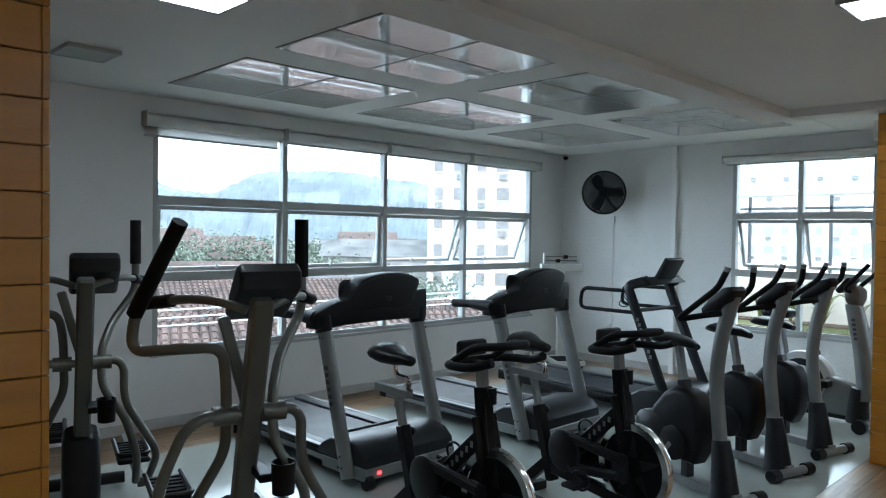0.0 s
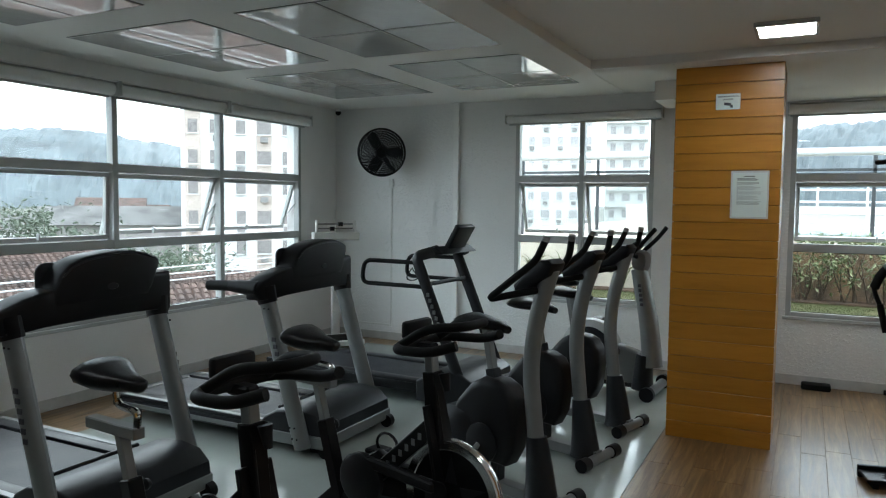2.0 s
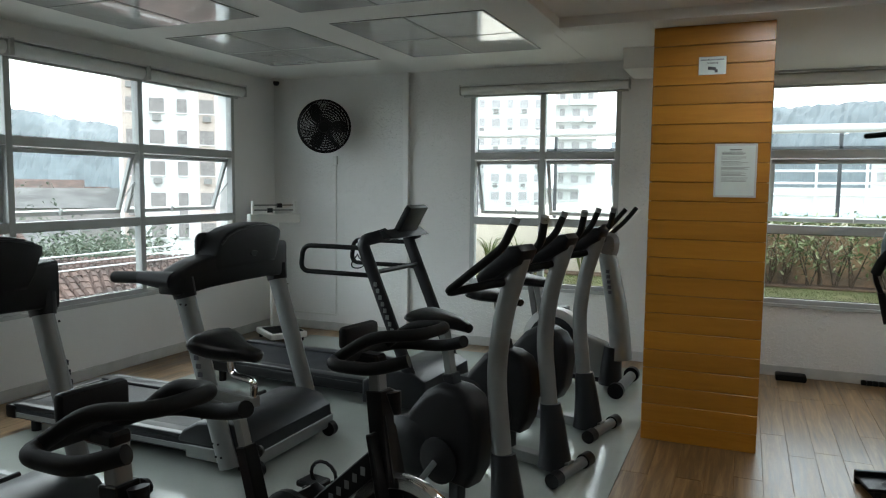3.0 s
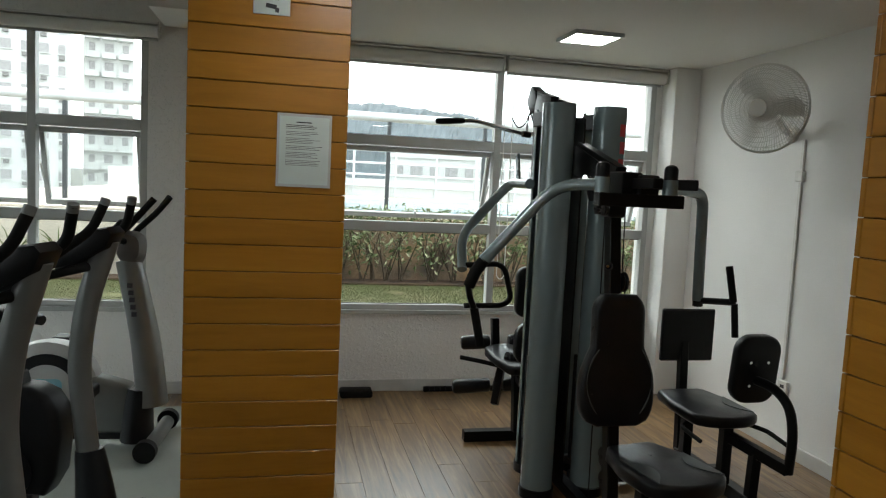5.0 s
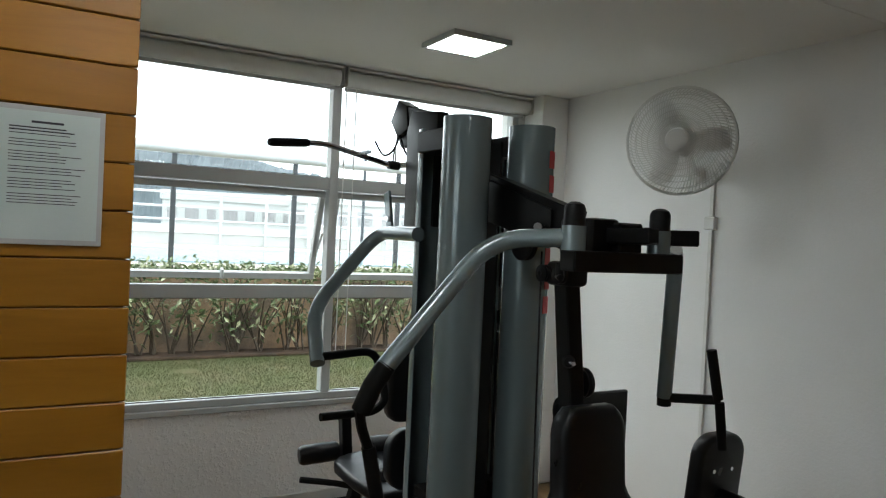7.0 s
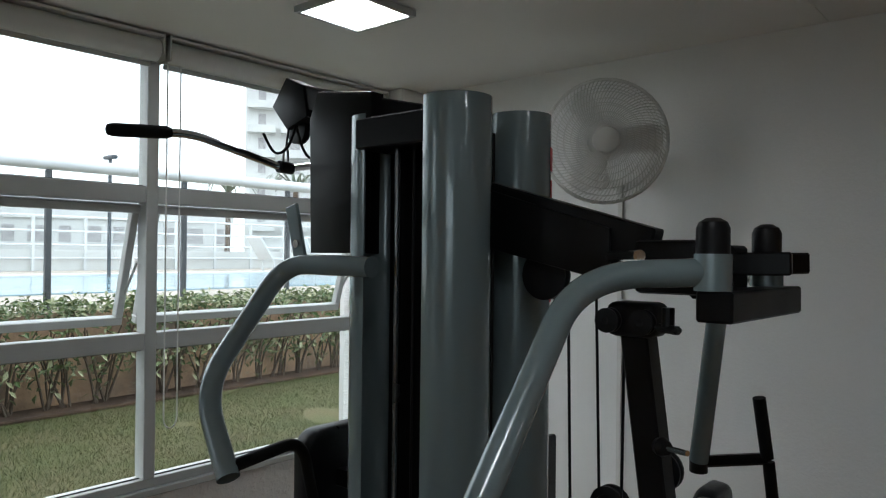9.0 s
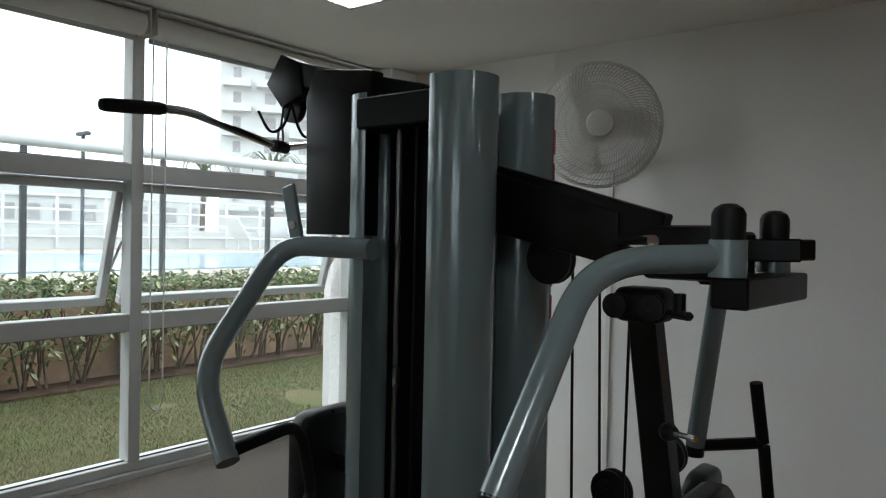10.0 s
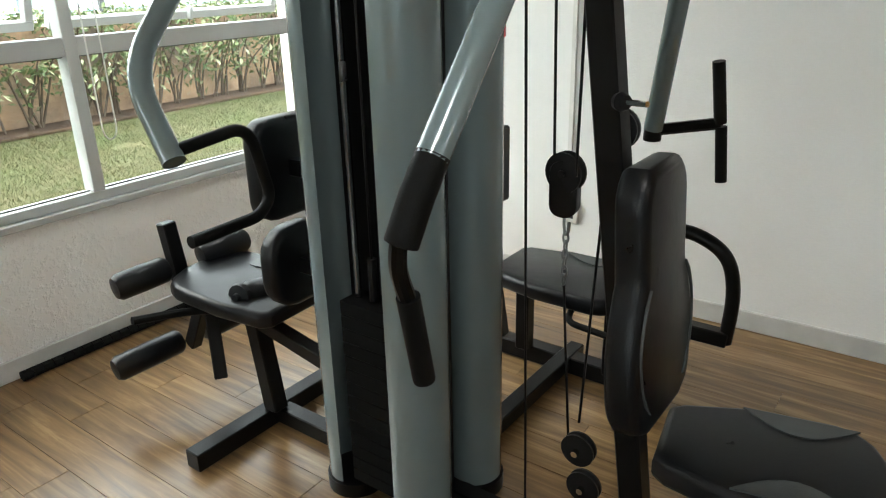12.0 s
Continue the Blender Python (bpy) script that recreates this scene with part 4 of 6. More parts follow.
fixed("grip_bend", tube(bmesh.new(), smooth_path([(7.075, 1.215, 1.145), (7.09, 1.20, 1.09), (7.095, 1.17, 1.02)], 5), 0.014, 10), BLACK_PAINT, gym)
fixed("grip", tube(bmesh.new(), [(7.093, 1.178, 1.04), (7.098, 1.14, 0.875)], 0.019, 14), RUBBER, gym, "black foam grip")
arm2 = fixed("press_arm", tube(bmesh.new(), bent([(6.874, 0.405, 1.605), (7.06, 0.13, 1.585), (7.14, 0.065, 1.085)], 0.07, 8), 0.0255, 18), STEEL_GREY, gym, "bent blue-grey press arm")
fixed("arm_plug", rod(bmesh.new(), (7.14, 0.065, 1.10), (7.142, 0.062, 1.055), 0.024, 14), BLACK, gym)
fixed("handle_bar", beam(bmesh.new(), (7.14, 0.065, 1.082), (6.99, -0.035, 1.098), 0.028, 0.03, 0.008), BLACK_PAINT, gym)
fixed("grip", tube(bmesh.new(), [(7.006, 0.002, 1.262), (6.992, -0.025, 1.10)], 0.0165, 14), RUBBER, gym, "black foam grip")
fixed("grip", tube(bmesh.new(), [(6.99, -0.03, 1.09), (6.976, -0.038, 0.938)], 0.0155, 14), RUBBER, gym, "black foam grip")
fixed("column", beam(bmesh.new(), (7.095, 0.555, 1.53), (6.90, 0.555, 0.06), 0.055, 0.06), BLACK_PAINT, gym)
fixed("column_head", block(7.035, 0.512, 1.462, 7.145, 0.598, 1.535, 0.018, None, 3), BLACK, gym)
for x in (7.052, 7.128):
    fixed("head_pulley", wheel((x, 0.612, 1.497), (0, 1, 0), 0.026, 0.022, 0.004), BLACK, gym)
for z, x in ((1.175, 7.045), (0.34, 7.095), (0.232, 7.075)):
    fixed("pulley", wheel((x + 0.01, 0.505, z), (0, 1, 0), 0.045, 0.024), BLACK, gym, "black grooved pulley")
    fixed("pulley_bolt", rod(bmesh.new(), (x + 0.01, 0.535, z), (x + 0.01, 0.47, z), 0.009, 8), CHROME, gym)
fixed("pull_pin", rod(bmesh.new(), (7.01, 0.60, 1.25), (6.95, 0.63, 1.255), 0.006, 8), CHROME, gym)
fixed("pin_knob", lathe(bmesh.new(), [(0, 0), (0.016, 0.003), (0.02, 0.018), (0.014, 0.032), (0, 0.034)], axis_to((7.03, 0.585, 1.248), (6.99, 0.61, 1.25)), 14), BLACK, gym)
fixed("pulley", wheel((7.32, 0.55, 1.585), (0, 1, 0), 0.058, 0.026), BLACK, gym, "black grooved pulley")
# pulley block with cable, hook and chain
fixed("hanging_pulley", wheel((7.205, 0.442, 1.045), (0.1, 0.99, 0), 0.049, 0.028), BLACK, gym, "black grooved pulley")
fixed("pulley_cheek", plate(bmesh.new(), rounded(0.07, 0.14, 0.03), 0.034, Matrix.Translation((7.205, 0.442, 1.005)) @ pose(0, 0, 0, 0, 0, 7), 0.003), BLACK_PAINT, gym)
fixed("pulley_bolt", rod(bmesh.new(), (7.207, 0.466, 1.045), (7.203, 0.418, 1.045), 0.009, 8), BLACK, gym)
fixed("hook", tube(bmesh.new(), smooth_path([(7.203, 0.444, 0.96), (7.203, 0.444, 0.915), (7.195, 0.452, 0.895), (7.183, 0.462, 0.905), (7.18, 0.464, 0.93)], 5), 0.004, 8), SILVER, gym)
for i in range(6):
    z = 0.885 - i * 0.022
    t = i % 2
    pts = [(7.193 + 0.007 * math.cos(a) * (1 - t), 0.452 + 0.007 * math.cos(a) * t, z + 0.015 * math.sin(a)) for a in [2 * math.pi * k / 10 for k in range(10)]]
    fixed("chain_link", tube(bmesh.new(), pts, 0.0028, 6, True), SILVER, gym)
for pts in ([(7.29, 0.50, 1.56), (7.26, 0.50, 0.06)], [(7.255, 0.405, 1.05), (7.265, 0.41, 1.56)], [(7.16, 0.48, 1.05), (7.15, 0.49, 1.52)], [(7.193, 0.452, 0.76), (7.145, 0.485, 0.34)],
            [(7.085, 0.47, 1.17), (7.12, 0.48, 0.40)], [(7.645, 0.655, 0.80), (7.645, 0.655, 1.92)], [(7.645, 0.375, 0.80), (7.645, 0.375, 1.92)]):
    fixed("cable", rod(bmesh.new(), *pts, 0.0035, 6), BLACK, gym)
# seat and back of the pressing station
def peanut(w0, w1, w2, h, n=26):
    """A back pad's outline: round head, waist and broad hips."""
    right = []
    for k in range(n + 1):
        t = k / n
        z = h * (0.5 - t)
        body = w0 + (w1 - w0) * math.sin(min(t / 0.42, 1) * math.pi / 2) if t < 0.42 else w1 + (w2 - w1) * math.sin(min((t - 0.42) / 0.3, 1) * math.pi / 2)
        cap = min(1.0, math.sqrt(max(0.0, 1 - max(0, (0.16 - t) / 0.16) ** 2)), math.sqrt(max(0.0, 1 - max(0, (t - 0.8) / 0.2) ** 2)) * 0.45 + 0.55 if t > 0.8 else 1.0)
        right.append((body * cap, z))
    return [(x, z) for x, z in right if x > 1e-4] + [(-x, z) for x, z in reversed(right) if x > 1e-4]


fixed("backrest", cushion(peanut(0.115, 0.118, 0.172, 0.60), 0.075, Matrix.Translation((6.935, 0.565, 0.858)) @ Matrix.Rotation(radians(4), 4, "Y") @ pose(0, 0, 0, 0, 0, 90), 0.022), VINYL_SEAT, gym, "black padded backrest with grey side panels")
for sgn in (-1, 1):
    lune = [(sgn * (0.10 + 0.052 * math.sin(math.pi * k / 10)), -0.24 + 0.28 * k / 10) for k in range(11)] + [(sgn * (0.152 - 0.045 * (2 * k / 10 - 1) ** 2), 0.04 - 0.28 * k / 10) for k in range(1, 10)]
    fixed("side_panel", plate(bmesh.new(), lune, 0.006, Matrix.Translation((6.934, 0.565, 0.858)) @ Matrix.Rotation(radians(4), 4, "Y") @ pose(0, 0, 0, 0, 0, 90) @ Matrix.Translation((0, 0.0385, 0))), GREY_SEAT, gym, "grey upholstery panel")


def seat_shape(L, w0, w1, n=8):
    """A seat's outline in plan: narrower at the back, round at the front."""
    pts = []
    for k in range(n + 1):
        a = math.pi * k / n
        pts.append((L / 2 - 0.11 + 0.11 * math.sin(a), w1 * math.cos(a)))
    pts += [(-L * 0.1, -w1 * 0.98), (-L / 2 + 0.03, -w0), (-L / 2, -w0 * 0.8), (-L / 2, w0 * 0.8), (-L / 2 + 0.03, w0), (-L * 0.1, w1 * 0.98)]
    return pts


def seat(at, yaw, L, w0, w1, thick, tilt=0):
    m = Matrix.Translation(at) @ pose(0, 0, 0, 0, 0, yaw) @ Matrix.Rotation(radians(tilt), 4, "Y") @ Matrix.Rotation(radians(90), 4, "X")
    return cushion(seat_shape(L, w0, w1), thick, m, 0.02)


def seat_insert(at, yaw, L, w, side):
    pts = [(0.05 - L / 2 + L * k / 10, side * (w - 0.075 * math.sin(math.pi * k / 10) - 0.012)) for k in range(11)] + [(0.05 + L / 2 - L * k / 10, side * (w - 0.012)) for k in range(1, 10)]
    return plate(bmesh.new(), pts, 0.005, Matrix.Translation(at) @ pose(0, 0, 0, 0, 0, yaw) @ Matrix.Rotation(radians(90), 4, "X"))


fixed("seat", seat((6.665, 0.46, 0.45), 190, 0.48, 0.13, 0.185, 0.07, 0), VINYL_SEAT, gym, "black padded seat with grey side panels")
for sgn in (-1, 1):
    fixed("side_panel", seat_insert((6.665, 0.46, 0.4865), 190, 0.25, 0.172, sgn), GREY_SEAT, gym, "grey upholstery panel")
fixed("seat_post", block(6.66, 0.49, 0.06, 6.72, 0.55, 0.415, 0.004), BLACK_PAINT, gym)
fixed("seat_carrier", block(6.55, 0.44, 0.395, 6.90, 0.50, 0.415, 0.004), BLACK_PAINT, gym)
# pulldown station
fixed("head_beam", beam(bmesh.new(), (7.72, 0.53, 2.0), (8.27, 0.545, 2.13), 0.05, 0.07), BLACK_PAINT, gym)
fixed("head_plate", plate(bmesh.new(), [(8.17, 2.05), (8.27, 2.02), (8.345, 2.10), (8.275, 2.185), (8.19, 2.15)], 0.06, Matrix.Translation((0, 0.545, 0)), 0.004), BLACK_PAINT, gym)
fixed("pulley", wheel((8.25, 0.54, 2.02), (0, 1, 0), 0.045, 0.024), BLACK, gym, "black grooved pulley")
fixed("upright_board", plate(bmesh.new(), [(7.86, 1.63), (8.115, 1.63), (8.125, 2.03), (8.09, 2.11), (7.86, 2.08)], 0.05, Matrix.Translation((0, 0.575, 0)), 0.004), BLACK_PAINT, gym)
fixed("upright", beam(bmesh.new(), (7.925, 0.545, 0.06), (7.925, 0.545, 1.65), 0.06, 0.06), BLACK_PAINT, gym)
fixed("cable", rod(bmesh.new(), (8.245, 0.585, 2.02), (8.245, 0.595, 1.95), 0.0035, 6), BLACK, gym)
fixed("snap_hook", tube(bmesh.new(), [(8.245 + 0.012 * math.cos(a), 0.595, 1.925 + 0.032 * math.sin(a)) for a in [2 * math.pi * k / 12 for k in range(12)]], 0.004, 6, True), SILVER, gym)
for sgn in (-1, 1):
    fixed("bar_hanger", tube(bmesh.new(), smooth_path([(8.19, 0.60, 2.02), (8.19, 0.60 + sgn * 0.03, 1.95), (8.20, 0.60 + sgn * 0.07, 1.93), (8.21, 0.60 + sgn * 0.105, 1.985)], 5), 0.0045, 6), BLACK_PAINT, gym)
bar = fixed("pulldown_bar", tube(bmesh.new(), bent([(8.228, 1.155, 1.935), (8.230, 0.925, 1.955), (8.24, 0.60, 1.89), (8.25, 0.275, 1.955), (8.25, 0.06, 1.935)], 0.05, 6), 0.012, 12), CHROME, gym, "chrome pulldown bar")
fixed("bar_collar", rod(bmesh.new(), (8.241, 0.575, 1.893), (8.239, 0.625, 1.895), 0.019, 12), BLACK, gym)
for y0, y1 in ((1.16, 0.985), (0.055, 0.22)):
    fixed("grip", roller((8.229, y0, 1.935), (8.229, y1, 1.950), 0.0175), RUBBER, gym, "black foam grip")
fixed("fly_arm", tube(bmesh.new(), bent([(7.70, 0.745, 1.597), (8.045, 0.745, 1.60), (7.985, 1.03, 1.30), (7.835, 1.055, 1.12)], 0.10, 8), 0.027, 16), STEEL_GREY, gym, "bent blue-grey lever arm")
fixed("fly_bracket", beam(bmesh.new(), (8.03, 0.70, 1.60), (8.076, 0.70, 1.765), 0.012, 0.05, 0.003), STEEL_GREY, gym)
fixed("bracket_bolt", rod(bmesh.new(), (8.04, 0.715, 1.655), (8.04, 0.69, 1.655), 0.012, 8), CHROME, gym)
fixed("fly_handle", tube(bmesh.new(), bent([(7.84, 1.055, 1.142), (7.895, 0.80, 1.15), (7.905, 0.745, 0.95), (7.89, 0.80, 0.915), (7.875, 1.02, 0.915)], 0.07, 6), 0.0155, 12), RUBBER, gym, "black rubber-covered handle")
# pads
for z in (0.965, 0.655):
    fixed("pad_bracket", block(7.95, 0.515, z - 0.025, 8.05, 0.555, z + 0.025, 0.004), BLACK_PAINT, gym)
fixed("backrest", cushion(rounded(0.27, 0.30, 0.06), 0.07, Matrix.Translation((8.075, 0.53, 0.965)) @ pose(0, 0, 0, 0, 0, 90), 0.02), VINYL_SEAT, gym, "black padded backrest")
fixed("backrest", cushion(rounded(0.25, 0.26, 0.09), 0.07, Matrix.Translation((8.075, 0.53, 0.655)) @ pose(0, 0, 0, 0, 0, 90), 0.02), VINYL_SEAT, gym, "black padded lumbar rest")
fixed("seat", seat((8.36, 0.52, 0.492), 2, 0.50, 0.15, 0.185, 0.06, -4), VINYL_SEAT, gym, "black padded seat with a grey edge panel")
fixed("side_panel", seat_insert((8.36, 0.52, 0.526), 2, 0.26, 0.172, 1), GREY_SEAT, gym, "grey upholstery panel")
fixed("seat_post", beam(bmesh.new(), (8.24, 0.55, 0.06), (8.30, 0.55, 0.46), 0.06, 0.06), BLACK_PAINT, gym)
fixed("seat_brace", beam(bmesh.new(), (7.95, 0.55, 0.34), (8.36, 0.55, 0.42), 0.05, 0.05), BLACK_PAINT, gym)
fixed("leg_lever", beam(bmesh.new(), (8.50, 0.58, 0.47), (8.38, 0.66, 0.19), 0.045, 0.05), BLACK_PAINT, gym)
fixed("leg_lever", beam(bmesh.new(), (8.52, 0.57, 0.46), (8.66, 0.57, 0.20), 0.045, 0.05), BLACK_PAINT, gym)
fixed("lever_post", beam(bmesh.new(), (8.61, 0.60, 0.44), (8.64, 0.61, 0.70), 0.05, 0.05), BLACK_PAINT, gym)
for a, b, r in (((8.645, 0.835, 0.53), (8.62, 0.64, 0.545), 0.046), ((8.61, 0.52, 0.55), (8.59, 0.32, 0.56), 0.046), ((8.70, 0.865, 0.215), (8.665, 0.61, 0.235), 0.046), ((8.655, 0.53, 0.24), (8.63, 0.28, 0.26), 0.046)):
    r1 = fixed("foam_roller", roller(a, b, r), VINYL_SEAT, gym, "black padded roller with gathered ends")
fixed("star_knob", lathe(bmesh.new(), [(0, 0), (0.03, 0.002), (0.042, 0.012), (0.04, 0.03), (0.015, 0.036), (0.013, 0.05), (0, 0.052)], axis_to((8.27, 0.60, 0.52), (8.24, 0.72, 0.525)), 12), BLACK, gym)
fixed("roller", roller((8.27, 0.60, 0.515), (8.22, 0.44, 0.50), 0.045), VINYL_SEAT, gym, "black padded roller")
fixed("seat_lever", tube(bmesh.new(), bent([(8.495, 0.872, 0.47), (8.47, 0.70, 0.44), (8.38, 0.60, 0.43)], 0.06, 5), 0.014, 10), RUBBER, gym)
# rowing station
fixed("seat", seat((7.53, -0.28, 0.425), 180, 0.55, 0.15, 0.19, 0.06), VINYL_SEAT, gym, "black padded seat with a grey edge panel")
fixed("side_panel", seat_insert((7.53, -0.28, 0.4565), 180, 0.28, 0.178, -1), GREY_SEAT, gym, "grey upholstery panel")
fixed("seat_post", block(7.70, -0.33, 0.07, 7.755, -0.275, 0.40, 0.004), BLACK_PAINT, gym)
fixed("seat_post", block(7.33, -0.33, 0.07, 7.385, -0.275, 0.40, 0.004), BLACK_PAINT, gym)
fixed("chest_pad", cushion(rounded(0.25, 0.36, 0.085, 6), 0.065, Matrix.Translation((7.275, -0.375, 0.71)) @ Matrix.Rotation(radians(-6), 4, "Y") @ pose(0, 0, 0, 0, 0, 90), 0.018), VINYL_SEAT, gym, "black padded chest pad with bolted back plate")
for dy, dz in ((-0.05, -0.06), (0.05, -0.06), (-0.05, 0.06), (0.05, 0.06)):
    fixed("bolt", rod(bmesh.new(), (7.245, -0.375 + dy, 0.69 + dz), (7.234, -0.375 + dy, 0.69 + dz), 0.008, 8), CHROME, gym)
fixed("pad_bow", tube(bmesh.new(), smooth_path([(7.25, -0.375, 0.655), (7.12, -0.385, 0.645), (7.02, -0.395, 0.58), (6.985, -0.40, 0.45), (6.992, -0.40, 0.27)], 6), 0.024, 12), BLACK_PAINT, gym)
fixed("pad_beam", beam(bmesh.new(), (6.985, -0.40, 0.285), (7.36, -0.31, 0.33), 0.05, 0.055), BLACK_PAINT, gym)
fixed("pad_beam", beam(bmesh.new(), (7.18, -0.345, 0.05), (7.18, -0.355, 0.30), 0.05, 0.05), BLACK_PAINT, gym)
fixed("side_handle", tube(bmesh.new(), bent([(7.46, -0.19, 0.39), (7.44, -0.08, 0.36), (7.27, -0.10, 0.335)], 0.04, 5), 0.0115, 10), RUBBER, gym)
fixed("side_handle", tube(bmesh.new(), bent([(7.40, -0.40, 0.39), (7.32, -0.52, 0.36), (7.16, -0.52, 0.34)], 0.04, 5), 0.0115, 10), RUBBER, gym)
fixed("back_board", block(7.98, -0.60, 0.570, 8.01, -0.25, 0.890, 0.008), VINYL_SEAT, gym, "square black back pad")
fixed("board_post", beam(bmesh.new(), (7.86, -0.345, 0.06), (8.03, -0.42, 0.80), 0.05, 0.05), BLACK_PAINT, gym)
for k in range(7):
    a = radians(206 + 3 * (k % 2))
    z = 1.34 + k * 0.085
    fixed("red_mark", block(-0.001, -0.018, z, 0.001, 0.018, z + 0.06, 0, Matrix.Translation((7.49 + 0.0838 * math.cos(a), 0.415 + 0.0838 * math.sin(a), 0)) @ Matrix.Rotation(a, 4, "Z")), RED, gym, "red printed mark")


# ---------------------------------------------------------------- treadmills
def treadmill(at):
    """Motor treadmill: user faces local -y, deck behind the uprights."""
    tm = thing("treadmill", "grey motor treadmill with a black hooded console", "treadmill", at, "pair of treadmills")
    part("deck_frame", block(-0.40, -0.25, 0.085, 0.40, 1.54, 0.150, 0.012, None, 2), DARKGREY, tm)
    part("rear_cap", block(-0.405, 1.47, 0.08, 0.405, 1.565, 0.172, 0.018, None, 2), BLACK, tm)
    part("running_belt", block(-0.265, -0.10, 0.150, 0.265, 1.50, 0.163, 0.004), BELT, tm, "dark running belt")
    for s in (-1, 1):
        part("side_rail", block(s * 0.335 - 0.06, -0.05, 0.150, s * 0.335 + 0.06, 1.50, 0.180, 0.010, None, 2), DARKGREY, tm)
        part("rail_strip", block(s * 0.375 - 0.02, 0.10, 0.178, s * 0.375 + 0.018, 1.46, 0.184, 0.002), SILVER, tm, "silver tread strip")
        part("side_trim", block(s * 0.4015 - 0.003, -0.05, 0.098, s * 0.4015 + 0.003, 1.46, 0.128, 0.001), SILVER, tm, "silver side trim")
        part("rear_foot", rod(bmesh.new(), (s * 0.33, 1.38, 0.0), (s * 0.33, 1.38, 0.10), 0.03, 12), BLACK, tm)
        part("front_wheel", wheel((s * 0.37, -0.36, 0.045), (1, 0, 0), 0.045, 0.05, 0.0), BLACK, tm)
        part("front_foot", block(s * 0.30 - 0.03, -0.28, 0.0, s * 0.30 + 0.03, -0.20, 0.10, 0.004), BLACK, tm)
        up = [(s * 0.417, -0.215, 0.05), (s * 0.417, 0.085, 1.04)]
        u = part("upright", tube(bmesh.new(), up, 0.062, 14, False, 0.62, (1, 0, 0)), SILVER, tm, "silver-grey lacquered upright")
        for k in range(2):
            for z in (0.12, 0.19, 0.93, 0.99):
                y = -0.20 + (z - 0.06) * 0.27
                part("bolt", rod(bmesh.new(), (s * 0.425 + s * 0.036, y - 0.018 + 0.036 * k, z), (s * 0.425 + s * 0.042, y - 0.018 + 0.036 * k, z), 0.006, 6), BLACK, u)
        part("handrail", tube(bmesh.new(), bent([(s * 0.46, 0.10, 1.06), (s * 0.462, 0.28, 1.062), (s * 0.45, 0.535, 1.05)], 0.05), 0.034, 14), RUBBER, tm, "black padded handrail")
        part("handrail_cap", tube(bmesh.new(), [(s * 0.452, 0.10, 1.05), (s * 0.460, 0.33, 1.060)], 0.054, 14, False, 0.95, taper=(1.1, 0.72)), BLACK, tm)
        part("upright_socket", tube(bmesh.new(), [(s * 0.417, 0.062, 0.962), (s * 0.425, 0.085, 1.06)], 0.070, 14, False, 0.72, (1, 0, 0), (0.98, 1.12)), BLACK, tm)
    motor = [(y, z) for y, z in [(-0.36, 0.13), (-0.35, 0.20), (-0.28, 0.262), (-0.15, 0.285), (0.02, 0.265), (0.12, 0.21), (0.16, 0.165), (0.16, 0.13)]]
    part("motor_cover", plate(bmesh.new(), motor, 0.80, Matrix.Rotation(radians(90), 4, "Z"), 0.02, 3), DARKGREY, tm, "dark grey moulded motor cover")
    part("motor_skirt", block(-0.405, -0.365, 0.055, 0.405, 0.10, 0.135, 0.008), SILVER, tm)
    part("power_switch", block(-0.30, -0.372, 0.085, -0.27, -0.365, 0.105, 0.002), glow("red_switch_lamp", (1.0, 0.02, 0.02), 3.0), tm, "glowing red rocker switch")
    for r in (0.0, 0.045):
        part("cover_rib", tube(bmesh.new(), bent([(-0.26, 0.10 - r, 0.235 + r * 0.55), (0.26, 0.10 - r, 0.235 + r * 0.55)], 0.03), 0.014, 10), DARKGREY, tm)
    # console: a broad hood with a raised crown
    def bow(x):
        return 0.05 + 0.07 * (x / 0.5) ** 2
    base = [(-0.498, 0.035, 0.995, 1.05), (-0.49, 0.06, 0.982, 1.085), (-0.45, 0.078, 0.978, 1.115), (-0.38, 0.082, 0.988, 1.148), (-0.30, 0.085, 1.0, 1.172), (-0.20, 0.085, 1.006, 1.19), (0.0, 0.085, 1.012, 1.20),
            (0.20, 0.085, 1.010, 1.206), (0.36, 0.084, 1.0, 1.212), (0.45, 0.080, 0.985, 1.214), (0.49, 0.076, 0.985, 1.214), (0.497, 0.060, 0.99, 1.208)]
    con = part("console", hood([(x, bow(x), t, a, b) for x, t, a, b in base], 24, 0.24), BLACK, tm, "black plastic console hood", 40)
    crown = [(-0.262, 0.080, 1.09, 1.168), (-0.238, 0.084, 1.09, 1.205), (-0.215, 0.085, 1.09, 1.252), (-0.165, 0.085, 1.09, 1.300), (-0.09, 0.085, 1.09, 1.328), (0.0, 0.085, 1.09, 1.342), (0.10, 0.085, 1.09, 1.349), (0.20, 0.085, 1.09, 1.346), (0.29, 0.084, 1.09, 1.330),
             (0.335, 0.082, 1.15, 1.316), (0.365, 0.078, 1.215, 1.304), (0.395, 0.070, 1.250, 1.290), (0.412, 0.050, 1.264, 1.280)]
    part("crown", hood([(x, bow(x) - 0.003, t, a, b) for x, t, a, b in crown], 24, 0.24), BLACK, con, "", 40)
    part("crown_lip", tube(bmesh.new(), [(x, bow(x) - 0.086, b - 0.016) for x, t, a, b in crown[2:10]], 0.005, 8), DARKGREY, con)
    part("console_face", plate(bmesh.new(), rounded(0.55, 0.20, 0.05, 4, 0.02, 1.20), 0.02, Matrix.Translation((0, 0.132, 0.0)), 0.008), DARKGREY, con)
